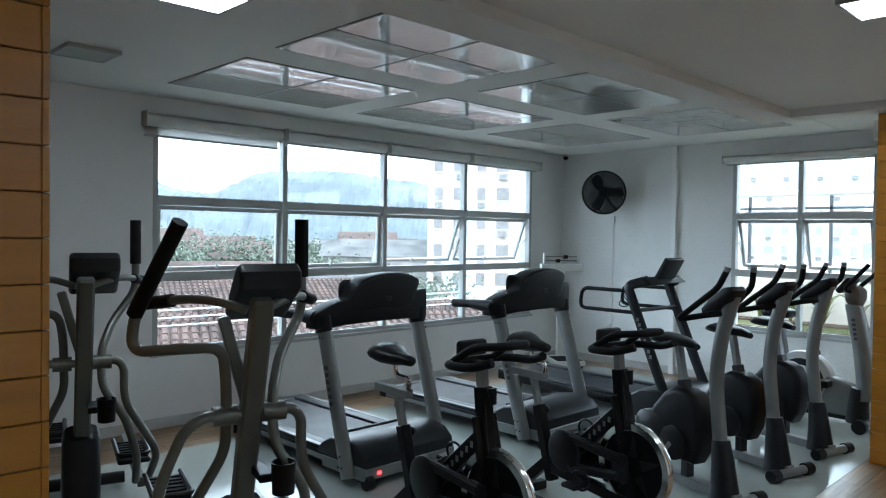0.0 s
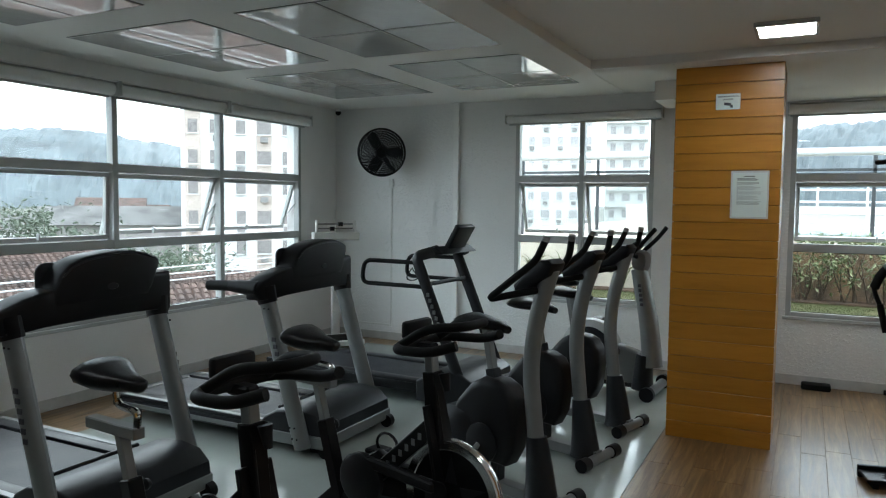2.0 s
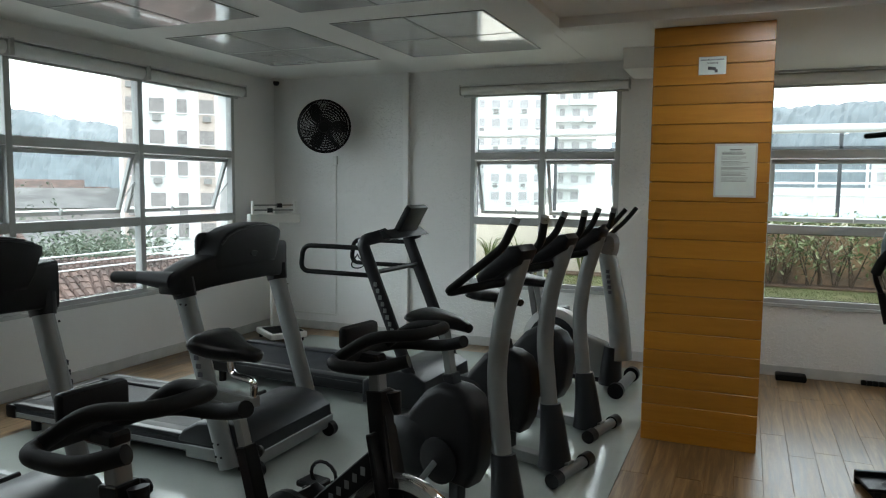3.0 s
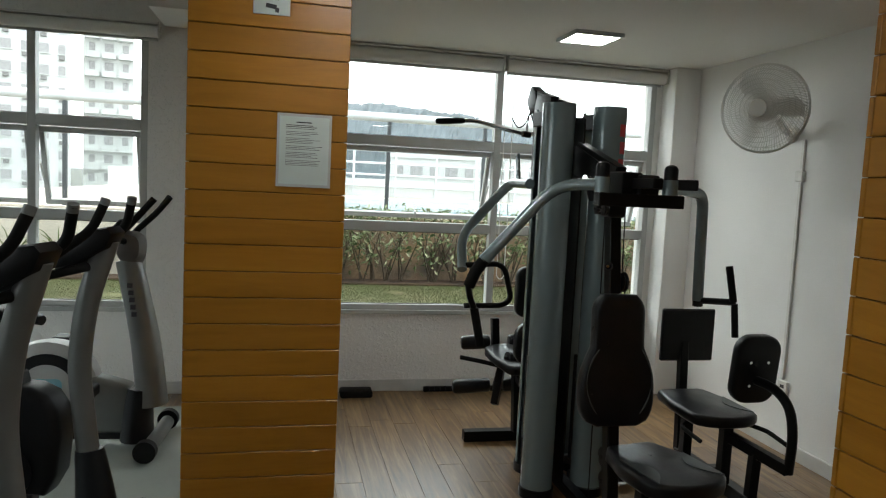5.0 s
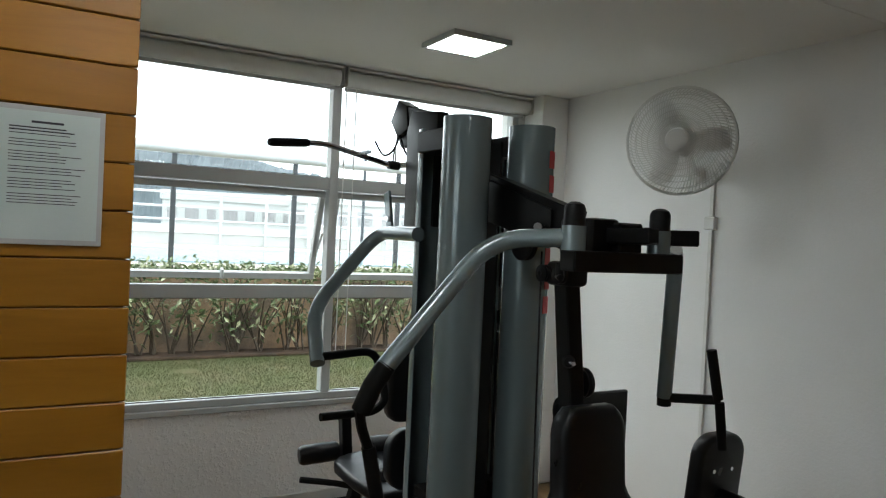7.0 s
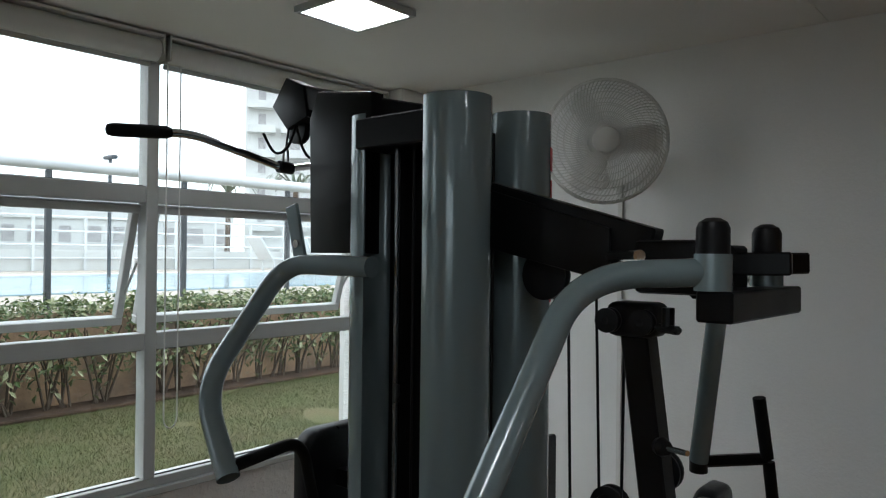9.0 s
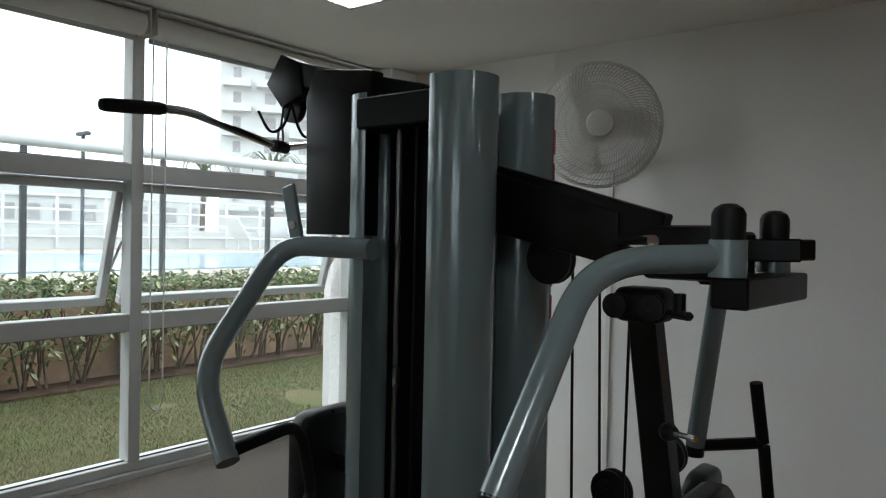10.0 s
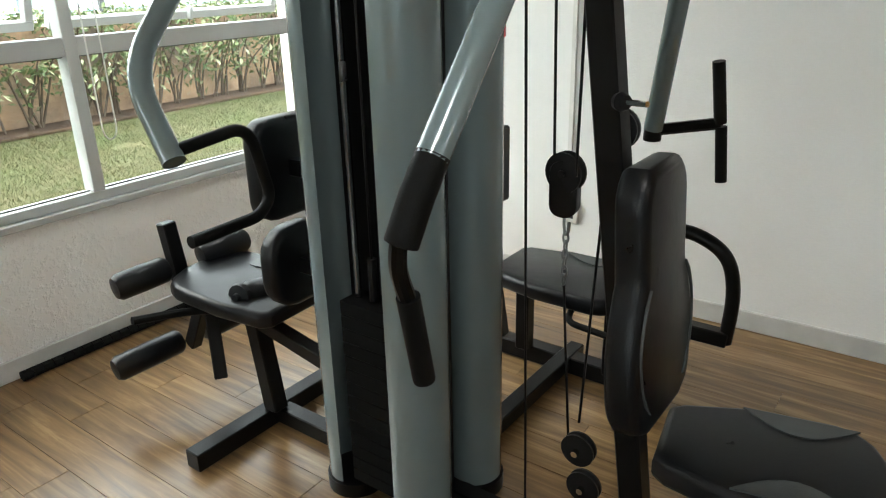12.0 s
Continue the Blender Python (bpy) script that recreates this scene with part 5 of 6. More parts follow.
    part("badge", lathe(bmesh.new(), [(0, 0), (0.035, 0), (0.03, 0.004), (0, 0.005)], axis_to((0.05, -0.036, 1.17), (0.05, -0.15, 1.17)) @ Matrix.Diagonal((1, 0.5, 1, 1)), 16), DARKGREY, con)
    for s in (-1, 1):
        for k in range(6):
            z = 0.50 + k * 0.045
            part("letter_bar", block(s * 0.425 + s * 0.034, -0.20 + (z - 0.06) * 0.27 - 0.014, z, s * 0.425 + s * 0.040, -0.20 + (z - 0.06) * 0.27 + 0.014, z + 0.026), INK, tm)
    return tm


TM1 = treadmill(pose(4.61, 4.784, 0, 0, 0, 0))
TM2 = copy_thing(TM1, pose(6.148, 4.585, 0, 0, 0, 0))
for c in list(TM2.children):
    if c.name.startswith("power_switch"):
        bpy.data.objects.remove(c)


# ---------------------------------------------------------------- curved-mast treadmill near the fan wall
cm = thing("treadmill", "black treadmill with slanted masts and long looped handrails", "treadmill", pose(7.47, 4.167, 0, 0, 0, -3))
part("deck_frame", block(-0.36, -0.20, 0.09, 0.36, 1.75, 0.17, 0.014, None, 2), BLACK, cm)
part("running_belt", block(-0.25, 0.0, 0.165, 0.25, 1.74, 0.178, 0.004), BELT, cm, "dark running belt")
part("motor_cover", plate(bmesh.new(), [(-0.38, 0.03), (-0.36, 0.24), (-0.25, 0.30), (0.0, 0.28), (0.14, 0.19), (0.14, 0.03)], 0.74, Matrix.Rotation(radians(90), 4, "Z"), 0.02, 3), DARKGREY, cm)
for s in (-1, 1):
    part("side_rail", block(s * 0.31 - 0.05, 0.0, 0.165, s * 0.31 + 0.05, 1.75, 0.195, 0.010, None, 2), DARKGREY, cm)
    part("rear_foot", rod(bmesh.new(), (s * 0.30, 1.5, 0), (s * 0.30, 1.5, 0.10), 0.03, 12), BLACK, cm)
    mast = part("mast", tube(bmesh.new(), bent([(s * 0.34, -0.32, 0.06), (s * 0.335, 0.165, 1.185), (s * 0.30, 0.06, 1.215), (s * 0.22, 0.02, 1.235)], 0.07, 6), 0.050, 12, False, 0.55, (1, 0, 0)), DARKGREY, cm, "dark slanted mast")
    part("front_foot", block(s * 0.30 - 0.03, -0.30, 0.0, s * 0.30 + 0.03, -0.22, 0.10, 0.004), BLACK, cm)
    part("handrail", tube(bmesh.new(), bent([(s * 0.335, 0.14, 1.135), (s * 0.34, 0.665, 1.135), (s * 0.34, 0.690, 0.945), (s * 0.335, 0.06, 0.945)], 0.075, 7), 0.0175, 12), RUBBER, cm, "black looped handrail")
part("cross_bar", tube(bmesh.new(), [(-0.33, 0.07, 0.965), (0.33, 0.07, 0.965)], 0.018, 12), BLACK, cm)
part("console_bed", plate(bmesh.new(), [(-0.06, 1.21), (0.02, 1.265), (0.20, 1.205), (0.19, 1.165)], 0.58, Matrix.Rotation(radians(90), 4, "Z"), 0.012, 2), BLACK, cm)
scr = part("console", block(-0.14, -0.025, -0.11, 0.14, 0.025, 0.11, 0.012, pose(0.03, -0.035, 1.335, 30, 0, 0), 2), BLACK, cm)
part("screen", block(-0.12, 0.025, -0.085, 0.12, 0.029, 0.085, 0.0, pose(0.03, -0.035, 1.335, 30, 0, 0)), surface("dim_display", (0.10, 0.11, 0.12), 0.15), scr)
for k in range(8):
    y, z = -0.105 + k * 0.0195, 0.56 + k * 0.045
    part("letter_bar", block(-0.371, y - 0.012, z, -0.365, y + 0.012, z + 0.030), SILVER, cm)
part("cable_coil", tube(bmesh.new(), [(-0.33 + 0.03 * math.sin(a * 2), 0.20 + 0.04 * math.cos(a), 1.04 + 0.05 * math.sin(a)) for a in [2 * math.pi * k / 24 for k in range(24)]], 0.005, 6, True), BLACK, cm)


# ---------------------------------------------------------------- spinning bikes
def spin_bike(at):
    """Spinning bike: rider faces local -y; origin on the floor midway."""
    b = thing("spinning_bike", "black spinning bike with a chrome-rimmed flywheel", "exercise bike", at, "pair of spinning bikes")
    f = Vector((0, -0.455, 0.44))
    fly = part("flywheel", lathe(bmesh.new(), [(0, -0.012), (0.19, -0.012), (0.195, -0.018), (0.225, -0.018), (0.228, 0), (0.225, 0.018), (0.195, 0.018), (0.19, 0.012), (0, 0.012)], axis_to(f, f + Vector((1, 0, 0))), 40), BLACK_PAINT, b, "black flywheel")
    part("rim", lathe(bmesh.new(), [(0.186, -0.019), (0.190, -0.022), (0.224, -0.022), (0.2295, -0.012), (0.2295, 0.012), (0.224, 0.022), (0.190, 0.022), (0.186, 0.019)], axis_to(f, f + Vector((1, 0, 0))), 40), CHROME, fly, "polished steel rim")
    for s in (-1, 1):
        for k in range(5):
            a = 2 * math.pi * k / 5 + 0.3
            tri = [(0.06 * math.cos(a - 0.5), 0.06 * math.sin(a - 0.5)), (0.17 * math.cos(a), 0.17 * math.sin(a)), (0.06 * math.cos(a + 0.5), 0.06 * math.sin(a + 0.5))]
            part("star_point", plate(bmesh.new(), tri, 0.002, Matrix.Translation(f + Vector((s * 0.0135, 0, 0))) @ Matrix.Rotation(radians(90), 4, "Z")), SILVER if k == 0 else DARKGREY, fly)
    part("hub", rod(bmesh.new(), f - Vector((0.07, 0, 0)), f + Vector((0.07, 0, 0)), 0.016, 12), CHROME, b)
    for s in (-1, 1):
        part("fork_blade", beam(bmesh.new(), (s * 0.055, -0.445, 0.40), (s * 0.045, -0.355, 0.80), 0.022, 0.05), BLACK_PAINT, b)
        part("fork_foot", beam(bmesh.new(), (s * 0.055, -0.44, 0.44), (s * 0.06, -0.55, 0.05), 0.022, 0.045), BLACK_PAINT, b)
        part("pedal", block(s * 0.15 - 0.045, -0.05 + s * 0.12 - 0.05, 0.38 + s * 0.09 - 0.012, s * 0.15 + 0.045, -0.05 + s * 0.12 + 0.05, 0.38 + s * 0.09 + 0.012, 0.006), BLACK, b)
        part("toe_cage", tube(bmesh.new(), [(s * 0.15, -0.05 + s * 0.12 - 0.05 + 0.06 * math.cos(a), 0.38 + s * 0.09 + 0.04 + 0.05 * math.sin(a)) for a in [2 * math.pi * k / 14 for k in range(14)]], 0.007, 6, True), BLACK, b)
        part("crank", beam(bmesh.new(), (s * 0.09, -0.05, 0.38), (s * 0.095, -0.05 + s * 0.12, 0.38 + s * 0.09), 0.018, 0.026), DARKGREY, b)
    part("head_tube", beam(bmesh.new(), (0, -0.38, 0.62), (0, -0.345, 0.93), 0.06, 0.065), BLACK_PAINT, b)
    part("handlebar_post", beam(bmesh.new(), (0, -0.345, 0.92), (0, -0.335, 1.04), 0.042, 0.046), SILVER, b, "bare steel height post")
    part("down_tube", beam(bmesh.new(), (0, -0.37, 0.72), (0, 0.06, 0.33), 0.045, 0.075), BLACK_PAINT, b)
    for k in range(7):
        for s in (-1, 1):
            y, z = -0.30 + k * 0.034, 0.655 - k * 0.0305
            part("letter_bar", block(s * 0.0225, y - 0.009, z - 0.014, s * 0.0245, y + 0.009, z + 0.014, 0, None), SILVER, b)
    part("seat_tube", beam(bmesh.new(), (0, 0.14, 0.20), (0, 0.265, 0.62), 0.055, 0.06), BLACK_PAINT, b)
    part("seat_post", beam(bmesh.new(), (0, 0.265, 0.61), (0, 0.315, 0.78), 0.036, 0.04), SILVER, b, "bare steel seat post")
    part("seat_slide", block(-0.024, 0.21, 0.77, 0.024, 0.50, 0.812, 0.004), SILVER, b, "bare steel sliding carrier")
    part("seat_pillar", tube(bmesh.new(), bent([(0, 0.225, 0.80), (0, 0.215, 0.868), (0, 0.335, 0.875), (0, 0.345, 0.96)], 0.03, 5), 0.0135, 10), CHROME, b)
    # saddle
    sd = bmesh.new()
    secs = [(0.19, 0.018, 0.965, 0.018), (0.20, 0.032, 0.965, 0.034), (0.25, 0.042, 0.97, 0.042), (0.32, 0.07, 0.97, 0.055), (0.38, 0.105, 0.98, 0.068), (0.43, 0.118, 0.99, 0.07), (0.465, 0.10, 0.985, 0.055), (0.475, 0.06, 0.98, 0.03)]
    rings = []
    for y, w, z, h in secs:
        rings.append([sd.verts.new((w * math.cos(a), y, z + h * 0.8 * math.sin(a) - (0.012 * (1 - abs(math.cos(a))) if math.sin(a) > 0 else 0))) for a in [2 * math.pi * k / 14 for k in range(14)]])
    for r0, r1 in zip(rings, rings[1:]):
        for k in range(14):
            sd.faces.new((r0[k], r0[(k + 1) % 14], r1[(k + 1) % 14], r1[k]))
    sd.faces.new(rings[0][::-1]), sd.faces.new(rings[-1])
    bmesh.ops.recalc_face_normals(sd, faces=sd.faces)
    part("saddle", sd, VINYL_SEAT, b, "black padded saddle", 60)
    part("chain_guard", plate(bmesh.new(), [(-0.12, 0.28), (-0.08, 0.46), (0.0, 0.51), (0.10, 0.47), (0.46, 0.49), (0.52, 0.42), (0.46, 0.36), (0.06, 0.27), (-0.04, 0.24)], 0.055, Matrix.Translation((0.075, 0, 0)) @ Matrix.Rotation(radians(-90), 4, "Z"), 0.014, 2), BLACK, b, "black chain guard")
    guard = part("crank_guard", lathe(bmesh.new(), [(0, -0.022), (0.10, -0.022), (0.115, -0.012), (0.115, 0.012), (0.10, 0.022), (0, 0.022)], axis_to((-0.078, -0.03, 0.43), (-1, -0.03, 0.43)), 28), BLACK, b, "black round crank guard")
    for a, c in (((-0.078, -0.05, 0.515), (-0.078, -0.42, 0.485)), ((-0.078, -0.05, 0.345), (-0.078, -0.42, 0.395))):
        part("guard_arm", beam(bmesh.new(), a, c, 0.035, 0.05, 0.01), BLACK, guard)
    part("hub_plate", plate(bmesh.new(), rounded(0.10, 0.15, 0.03, 4, -0.425, 0.44), 0.012, Matrix.Translation((-0.078, 0, 0)) @ Matrix.Rotation(radians(90), 4, "Z"), 0.003), BLACK, guard)
    part("lower_frame", beam(bmesh.new(), (0, 0.14, 0.28), (0, -0.48, 0.24), 0.05, 0.06), BLACK_PAINT, b)
    part("rear_leg", beam(bmesh.new(), (0, 0.14, 0.34), (0, 0.47, 0.05), 0.05, 0.06), BLACK_PAINT, b)
    part("rear_foot", beam(bmesh.new(), (-0.26, 0.48, 0.035), (0.26, 0.48, 0.035), 0.055, 0.055), BLACK_PAINT, b)
    part("front_foot", beam(bmesh.new(), (-0.27, -0.60, 0.035), (0.27, -0.60, 0.035), 0.055, 0.055), BLACK_PAINT, b)
    part("long_beam", beam(bmesh.new(), (0, 0.47, 0.04), (0, -0.59, 0.04), 0.05, 0.05), BLACK_PAINT, b)
    for z, y in ((0.90, -0.36), (0.585, 0.25)):
        part("clamp_knob", lathe(bmesh.new(), [(0, 0), (0.018, 0), (0.024, 0.016), (0.018, 0.032), (0, 0.034)], axis_to((0.03, y, z), (0.2, y, z)), 12), BLACK, b)
    part("brake_knob", tube(bmesh.new(), [(0, -0.42, 0.86), (0, -0.405, 0.93)], 0.022, 12, taper=(0.6, 1.1)), BLACK, b)
    part("brake_cable", rod(bmesh.new(), (-0.03, -0.39, 0.86), (-0.06, -0.45, 0.66), 0.004, 6), BLACK, b)
    hb = part("handlebar", tube(bmesh.new(), bent([(-0.155, -0.57, 1.085), (-0.19, -0.47, 1.05), (-0.185, -0.275, 1.04), (0.185, -0.275, 1.04), (0.19, -0.47, 1.05), (0.155, -0.57, 1.085)], 0.085, 7), 0.0195, 12), RUBBER, b, "black rubber-dipped handlebar")
    part("inner_loop", tube(bmesh.new(), bent([(-0.13, -0.28, 1.045), (-0.11, -0.40, 1.125), (-0.08, -0.56, 1.145), (0.08, -0.56, 1.145), (0.11, -0.40, 1.125), (0.13, -0.28, 1.045)], 0.055, 6), 0.0185, 12), RUBBER, hb)
    part("bottle_holder", block(-0.085, -0.285, 1.06, 0.085, -0.245, 1.135, 0.015, None, 2), BLACK, b)
    part("bar_stem", block(-0.028, -0.36, 1.01, 0.028, -0.26, 1.045, 0.008), BLACK, b)
    return b


SB = spin_bike(pose(3.868, 3.44, 0, 0, 0, -5))
copy_thing(SB, pose(4.764, 3.26, 0, 0, 0, -9))


# ---------------------------------------------------------------- upright bikes
def upright_bike(at, group="row of upright bikes"):
    """Upright bike: rider faces local -y; origin under the mast."""
    b = thing("upright_bike", "grey upright exercise bike with a curved mast and black body", "exercise bike", at, group)
    part("mast", tube(bmesh.new(), smooth_path([(0, 0.03, 0.28), (0, 0.06, 0.52), (0, 0.08, 0.75), (0, 0.05, 1.0), (0, -0.01, 1.20), (0, -0.035, 1.28)], 6), 0.047, 16, False, 0.85, (1, 0, 0)), SILVER, b, "silver-grey curved mast")
    part("mast_boot", tube(bmesh.new(), smooth_path([(0, 0.0, 0.03), (0, 0.005, 0.12), (0, 0.02, 0.26), (0, 0.037, 0.385)], 4), 0.095, 16, False, 0.8, (1, 0, 0), (1.1, 0.62)), DARKGREY, b, "dark grey plastic boot")
    part("base_beam", beam(bmesh.new(), (0, -0.10, 0.055), (0, 0.93, 0.055), 0.075, 0.06), SILVER, b)
    ft = part("front_foot", tube(bmesh.new(), [(-0.15, -0.10, 0.042), (0.15, -0.10, 0.042)], 0.031, 14), SILVER, b)
    rt = part("rear_foot", tube(bmesh.new(), [(-0.17, 0.93, 0.038), (0.17, 0.93, 0.038)], 0.029, 14), SILVER, b)
    for s in (-1, 1):
        part("foot_cap", tube(bmesh.new(), [(s * 0.14, -0.10, 0.042), (s * 0.215, -0.10, 0.042)], 0.041, 14), BLACK, ft)
        part("foot_cap", tube(bmesh.new(), [(s * 0.145, 0.93, 0.038), (s * 0.215, 0.93, 0.038)], 0.038, 14), BLACK, rt)
    body = [(0.20, 0.19), (0.15, 0.28), (0.13, 0.45), (0.145, 0.56), (0.19, 0.625), (0.26, 0.655), (0.36, 0.66), (0.45, 0.61), (0.55, 0.50), (0.62, 0.36), (0.60, 0.24), (0.52, 0.19)]
    part("body", plate(bmesh.new(), body, 0.17, Matrix.Rotation(radians(90), 4, "Z"), 0.045, 5), BLACK, b, "black moulded body")
    part("rear_cover", hood([(-0.115, 0.56, 0.05, 0.24, 0.36), (-0.105, 0.56, 0.11, 0.19, 0.43), (-0.08, 0.56, 0.14, 0.17, 0.46), (0.08, 0.56, 0.14, 0.17, 0.46), (0.105, 0.56, 0.11, 0.19, 0.43), (0.115, 0.56, 0.05, 0.24, 0.36)], 20, 0.7), DARKGREY, b, "dark grey rounded rear cover", 50)
    for y in (0.30, 0.56):
        part("body_stay", beam(bmesh.new(), (0, y, 0.07), (0, y, 0.24), 0.06, 0.06), DARKGREY, b)
    for s in (-1, 1):
        part("body_disc", lathe(bmesh.new(), [(0, 0.004), (0.09, 0.006), (0.11, 0), (0.11, -0.01), (0, -0.01)], axis_to((s * 0.101, 0.34, 0.30), (s * 0.3, 0.34, 0.30)), 24), BLACK, b)
        part("crank", beam(bmesh.new(), (s * 0.12, 0.34, 0.30), (s * 0.125, 0.34 - s * 0.10, 0.30 + s * 0.13), 0.016, 0.028), SILVER, b)
        part("pedal", block(s * 0.175 - 0.05, 0.34 - s * 0.10 - 0.05, 0.30 + s * 0.13 - 0.014, s * 0.175 + 0.05, 0.34 - s * 0.10 + 0.05, 0.30 + s * 0.13 + 0.014, 0.008), BLACK, b)
        part("handlebar", tube(bmesh.new(), bent([(s * 0.03, 0.03, 1.165), (s * 0.12, 0.09, 1.150), (s * 0.205, 0.215, 1.115), (s * 0.145, -0.045, 1.330), (s * 0.112, -0.083, 1.445)], 0.038, 5), 0.0185, 12), RUBBER, b, "black foam handlebar")
        part("handle_tip", rod(bmesh.new(), (s * 0.117, -0.077, 1.425), (s * 0.111, -0.084, 1.453), 0.0195, 12), SILVER, b)
    con = part("console", plate(bmesh.new(), [(0.155, 1.150), (0.165, 1.185), (0.09, 1.262), (0.0, 1.325), (-0.06, 1.335), (-0.085, 1.310), (-0.06, 1.25), (0.06, 1.18)], 0.13, Matrix.Rotation(radians(90), 4, "Z"), 0.018, 2), BLACK, b, "black console")
    part("display", block(-0.045, 0.0, -0.04, 0.045, 0.004, 0.04, 0, pose(0, 0.095, 1.262, 50, 0, 0)), surface("grey_display", (0.20, 0.22, 0.20), 0.2), con)
    part("seat_tube", beam(bmesh.new(), (0, 0.31, 0.55), (0, 0.345, 0.70), 0.06, 0.065), DARKGREY, b)
    part("seat_post", beam(bmesh.new(), (0, 0.342, 0.68), (0, 0.395, 0.925), 0.042, 0.046), SILVER, b, "bare steel seat post")
    sd = bmesh.new()
    rings = []
    for y, w, z, h in [(0.24, 0.03, 0.925, 0.025), (0.30, 0.06, 0.94, 0.035), (0.38, 0.10, 0.945, 0.042), (0.46, 0.125, 0.95, 0.046), (0.52, 0.13, 0.955, 0.046), (0.56, 0.10, 0.95, 0.035)]:
        rings.append([sd.verts.new((w * math.cos(a), y, z + h * 0.8 * math.sin(a))) for a in [2 * math.pi * k / 14 for k in range(14)]])
    for r0, r1 in zip(rings, rings[1:]):
        for k in range(14):
            sd.faces.new((r0[k], r0[(k + 1) % 14], r1[(k + 1) % 14], r1[k]))
    sd.faces.new(rings[0][::-1]), sd.faces.new(rings[-1])
    bmesh.ops.recalc_face_normals(sd, faces=sd.faces)
    part("saddle", sd, VINYL_SEAT, b, "black padded saddle", 60)
    return b


UB = upright_bike(pose(5.70, 2.78, 0, 0, 0, -17))
copy_thing(UB, pose(6.525, 2.775, 0, 0, 0, -15))
copy_thing(UB, pose(7.27, 2.742, 0, 0, 0, -14))

# the last bike of the row: broad silver mast and an open flywheel
lb = thing("exercise_bike", "silver exercise bike with a broad mast and pale flywheel disc", "exercise bike", pose(8.36, 2.73, 0, 0, 0, -4))
part("mast", tube(bmesh.new(), smooth_path([(0, -0.02, 0.24), (0, 0.02, 0.60), (0, 0.09, 0.95), (0, 0.12, 1.07)], 6), 0.082, 16, False, 0.95, (0, 1, 0), (1.12, 0.85)), SILVER, lb, "broad silver mast")
part("mast_boot", tube(bmesh.new(), smooth_path([(0, 0.06, 0.04), (0, 0.06, 0.18), (0, 0.045, 0.34)], 4), 0.11, 16, False, 0.8, (0, 1, 0), (1.05, 0.85)), DARKGREY, lb)
part("base_beam", beam(bmesh.new(), (0, -0.02, 0.08), (0, 0.95, 0.08), 0.09, 0.07), DARKGREY, lb)
for y in (-0.05, 0.95):
    part("foot", tube(bmesh.new(), [(-0.25, y, 0.05), (0.25, y, 0.05)], 0.04, 14), SILVER, lb)
    for s in (-1, 1):
        part("foot_wheel", wheel((s * 0.27, y, 0.06), (1, 0, 0), 0.06, 0.05, 0), BLACK, lb)
disc = part("flywheel_cover", lathe(bmesh.new(), [(0, -0.07), (0.20, -0.07), (0.26, -0.05), (0.27, 0), (0.26, 0.05), (0.20, 0.07), (0, 0.07)], axis_to((0, 0.52, 0.34), (1, 0.52, 0.34)), 36), surface("pale_grey_plastic", (0.55, 0.56, 0.55), 0.4), lb, "pale grey round flywheel cover")
part("disc_ring", lathe(bmesh.new(), [(0.14, 0), (0.20, 0), (0.20, 0.006), (0.14, 0.006)], axis_to((-0.071, 0.52, 0.34), (-1, 0.52, 0.34)), 36), DARKGREY, disc)
part("disc_label", plate(bmesh.new(), rounded(0.16, 0.12, 0.03, 4), 0.002, Matrix.Translation((-0.0775, 0.52, 0.34)) @ Matrix.Rotation(radians(90), 4, "Z")), surface("pale_blue_label", (0.25, 0.50, 0.58), 0.4), disc, "pale blue round label")
part("body", plate(bmesh.new(), [(0.02, 0.08), (0.0, 0.26), (0.10, 0.36), (0.30, 0.42), (0.50, 0.34), (0.86, 0.22), (0.90, 0.08)], 0.13, Matrix.Rotation(radians(90), 4, "Z"), 0.03, 3), SILVER, lb)
part("head_shell", hood([(-0.10, 0.10, 0.03, 1.12, 1.18), (-0.085, 0.10, 0.06, 1.07, 1.21), (0.0, 0.10, 0.075, 1.03, 1.23), (0.085, 0.10, 0.06, 1.07, 1.21), (0.10, 0.10, 0.03, 1.12, 1.18)], 16, 0.7), surface("taupe_plastic", (0.11, 0.10, 0.092), 0.4), lb, "taupe moulded head shell", 50)
for s in (-1, 1):
    part("handlebar", tube(bmesh.new(), bent([(s * 0.04, 0.10, 1.16), (s * 0.17, 0.14, 1.20), (s * 0.20, 0.02, 1.32), (s * 0.18, -0.06, 1.42)], 0.05, 5), 0.018, 12), RUBBER, lb, "black foam handlebar")
    part("pedal", block(s * 0.17 - 0.06, 0.40 + s * 0.12 - 0.05, 0.46 + s * 0.1 - 0.03, s * 0.17 + 0.06, 0.40 + s * 0.12 + 0.05, 0.46 + s * 0.1 + 0.03, 0.008), BLACK, lb)
part("console", block(-0.11, 0.0, -0.08, 0.11, 0.05, 0.08, 0.014, pose(0, 0.15, 1.21, 40, 0, 0), 2), BLACK, lb)
part("seat_post", beam(bmesh.new(), (0, 0.66, 0.36), (0, 0.76, 0.90), 0.05, 0.055), SILVER, lb)
part("saddle", cushion(rounded(0.24, 0.28, 0.08, 4), 0.08, Matrix.Translation((0, 0.77, 0.93)) @ Matrix.Rotation(radians(90), 4, "X"), 0.03), VINYL_SEAT, lb, "black padded saddle", 60)
for k in range(5):
    part("letter_bar", block(-0.092, 0.05 + k * 0.006, 0.76 + k * 0.04, -0.076, 0.075 + k * 0.006, 0.785 + k * 0.04), INK, lb)


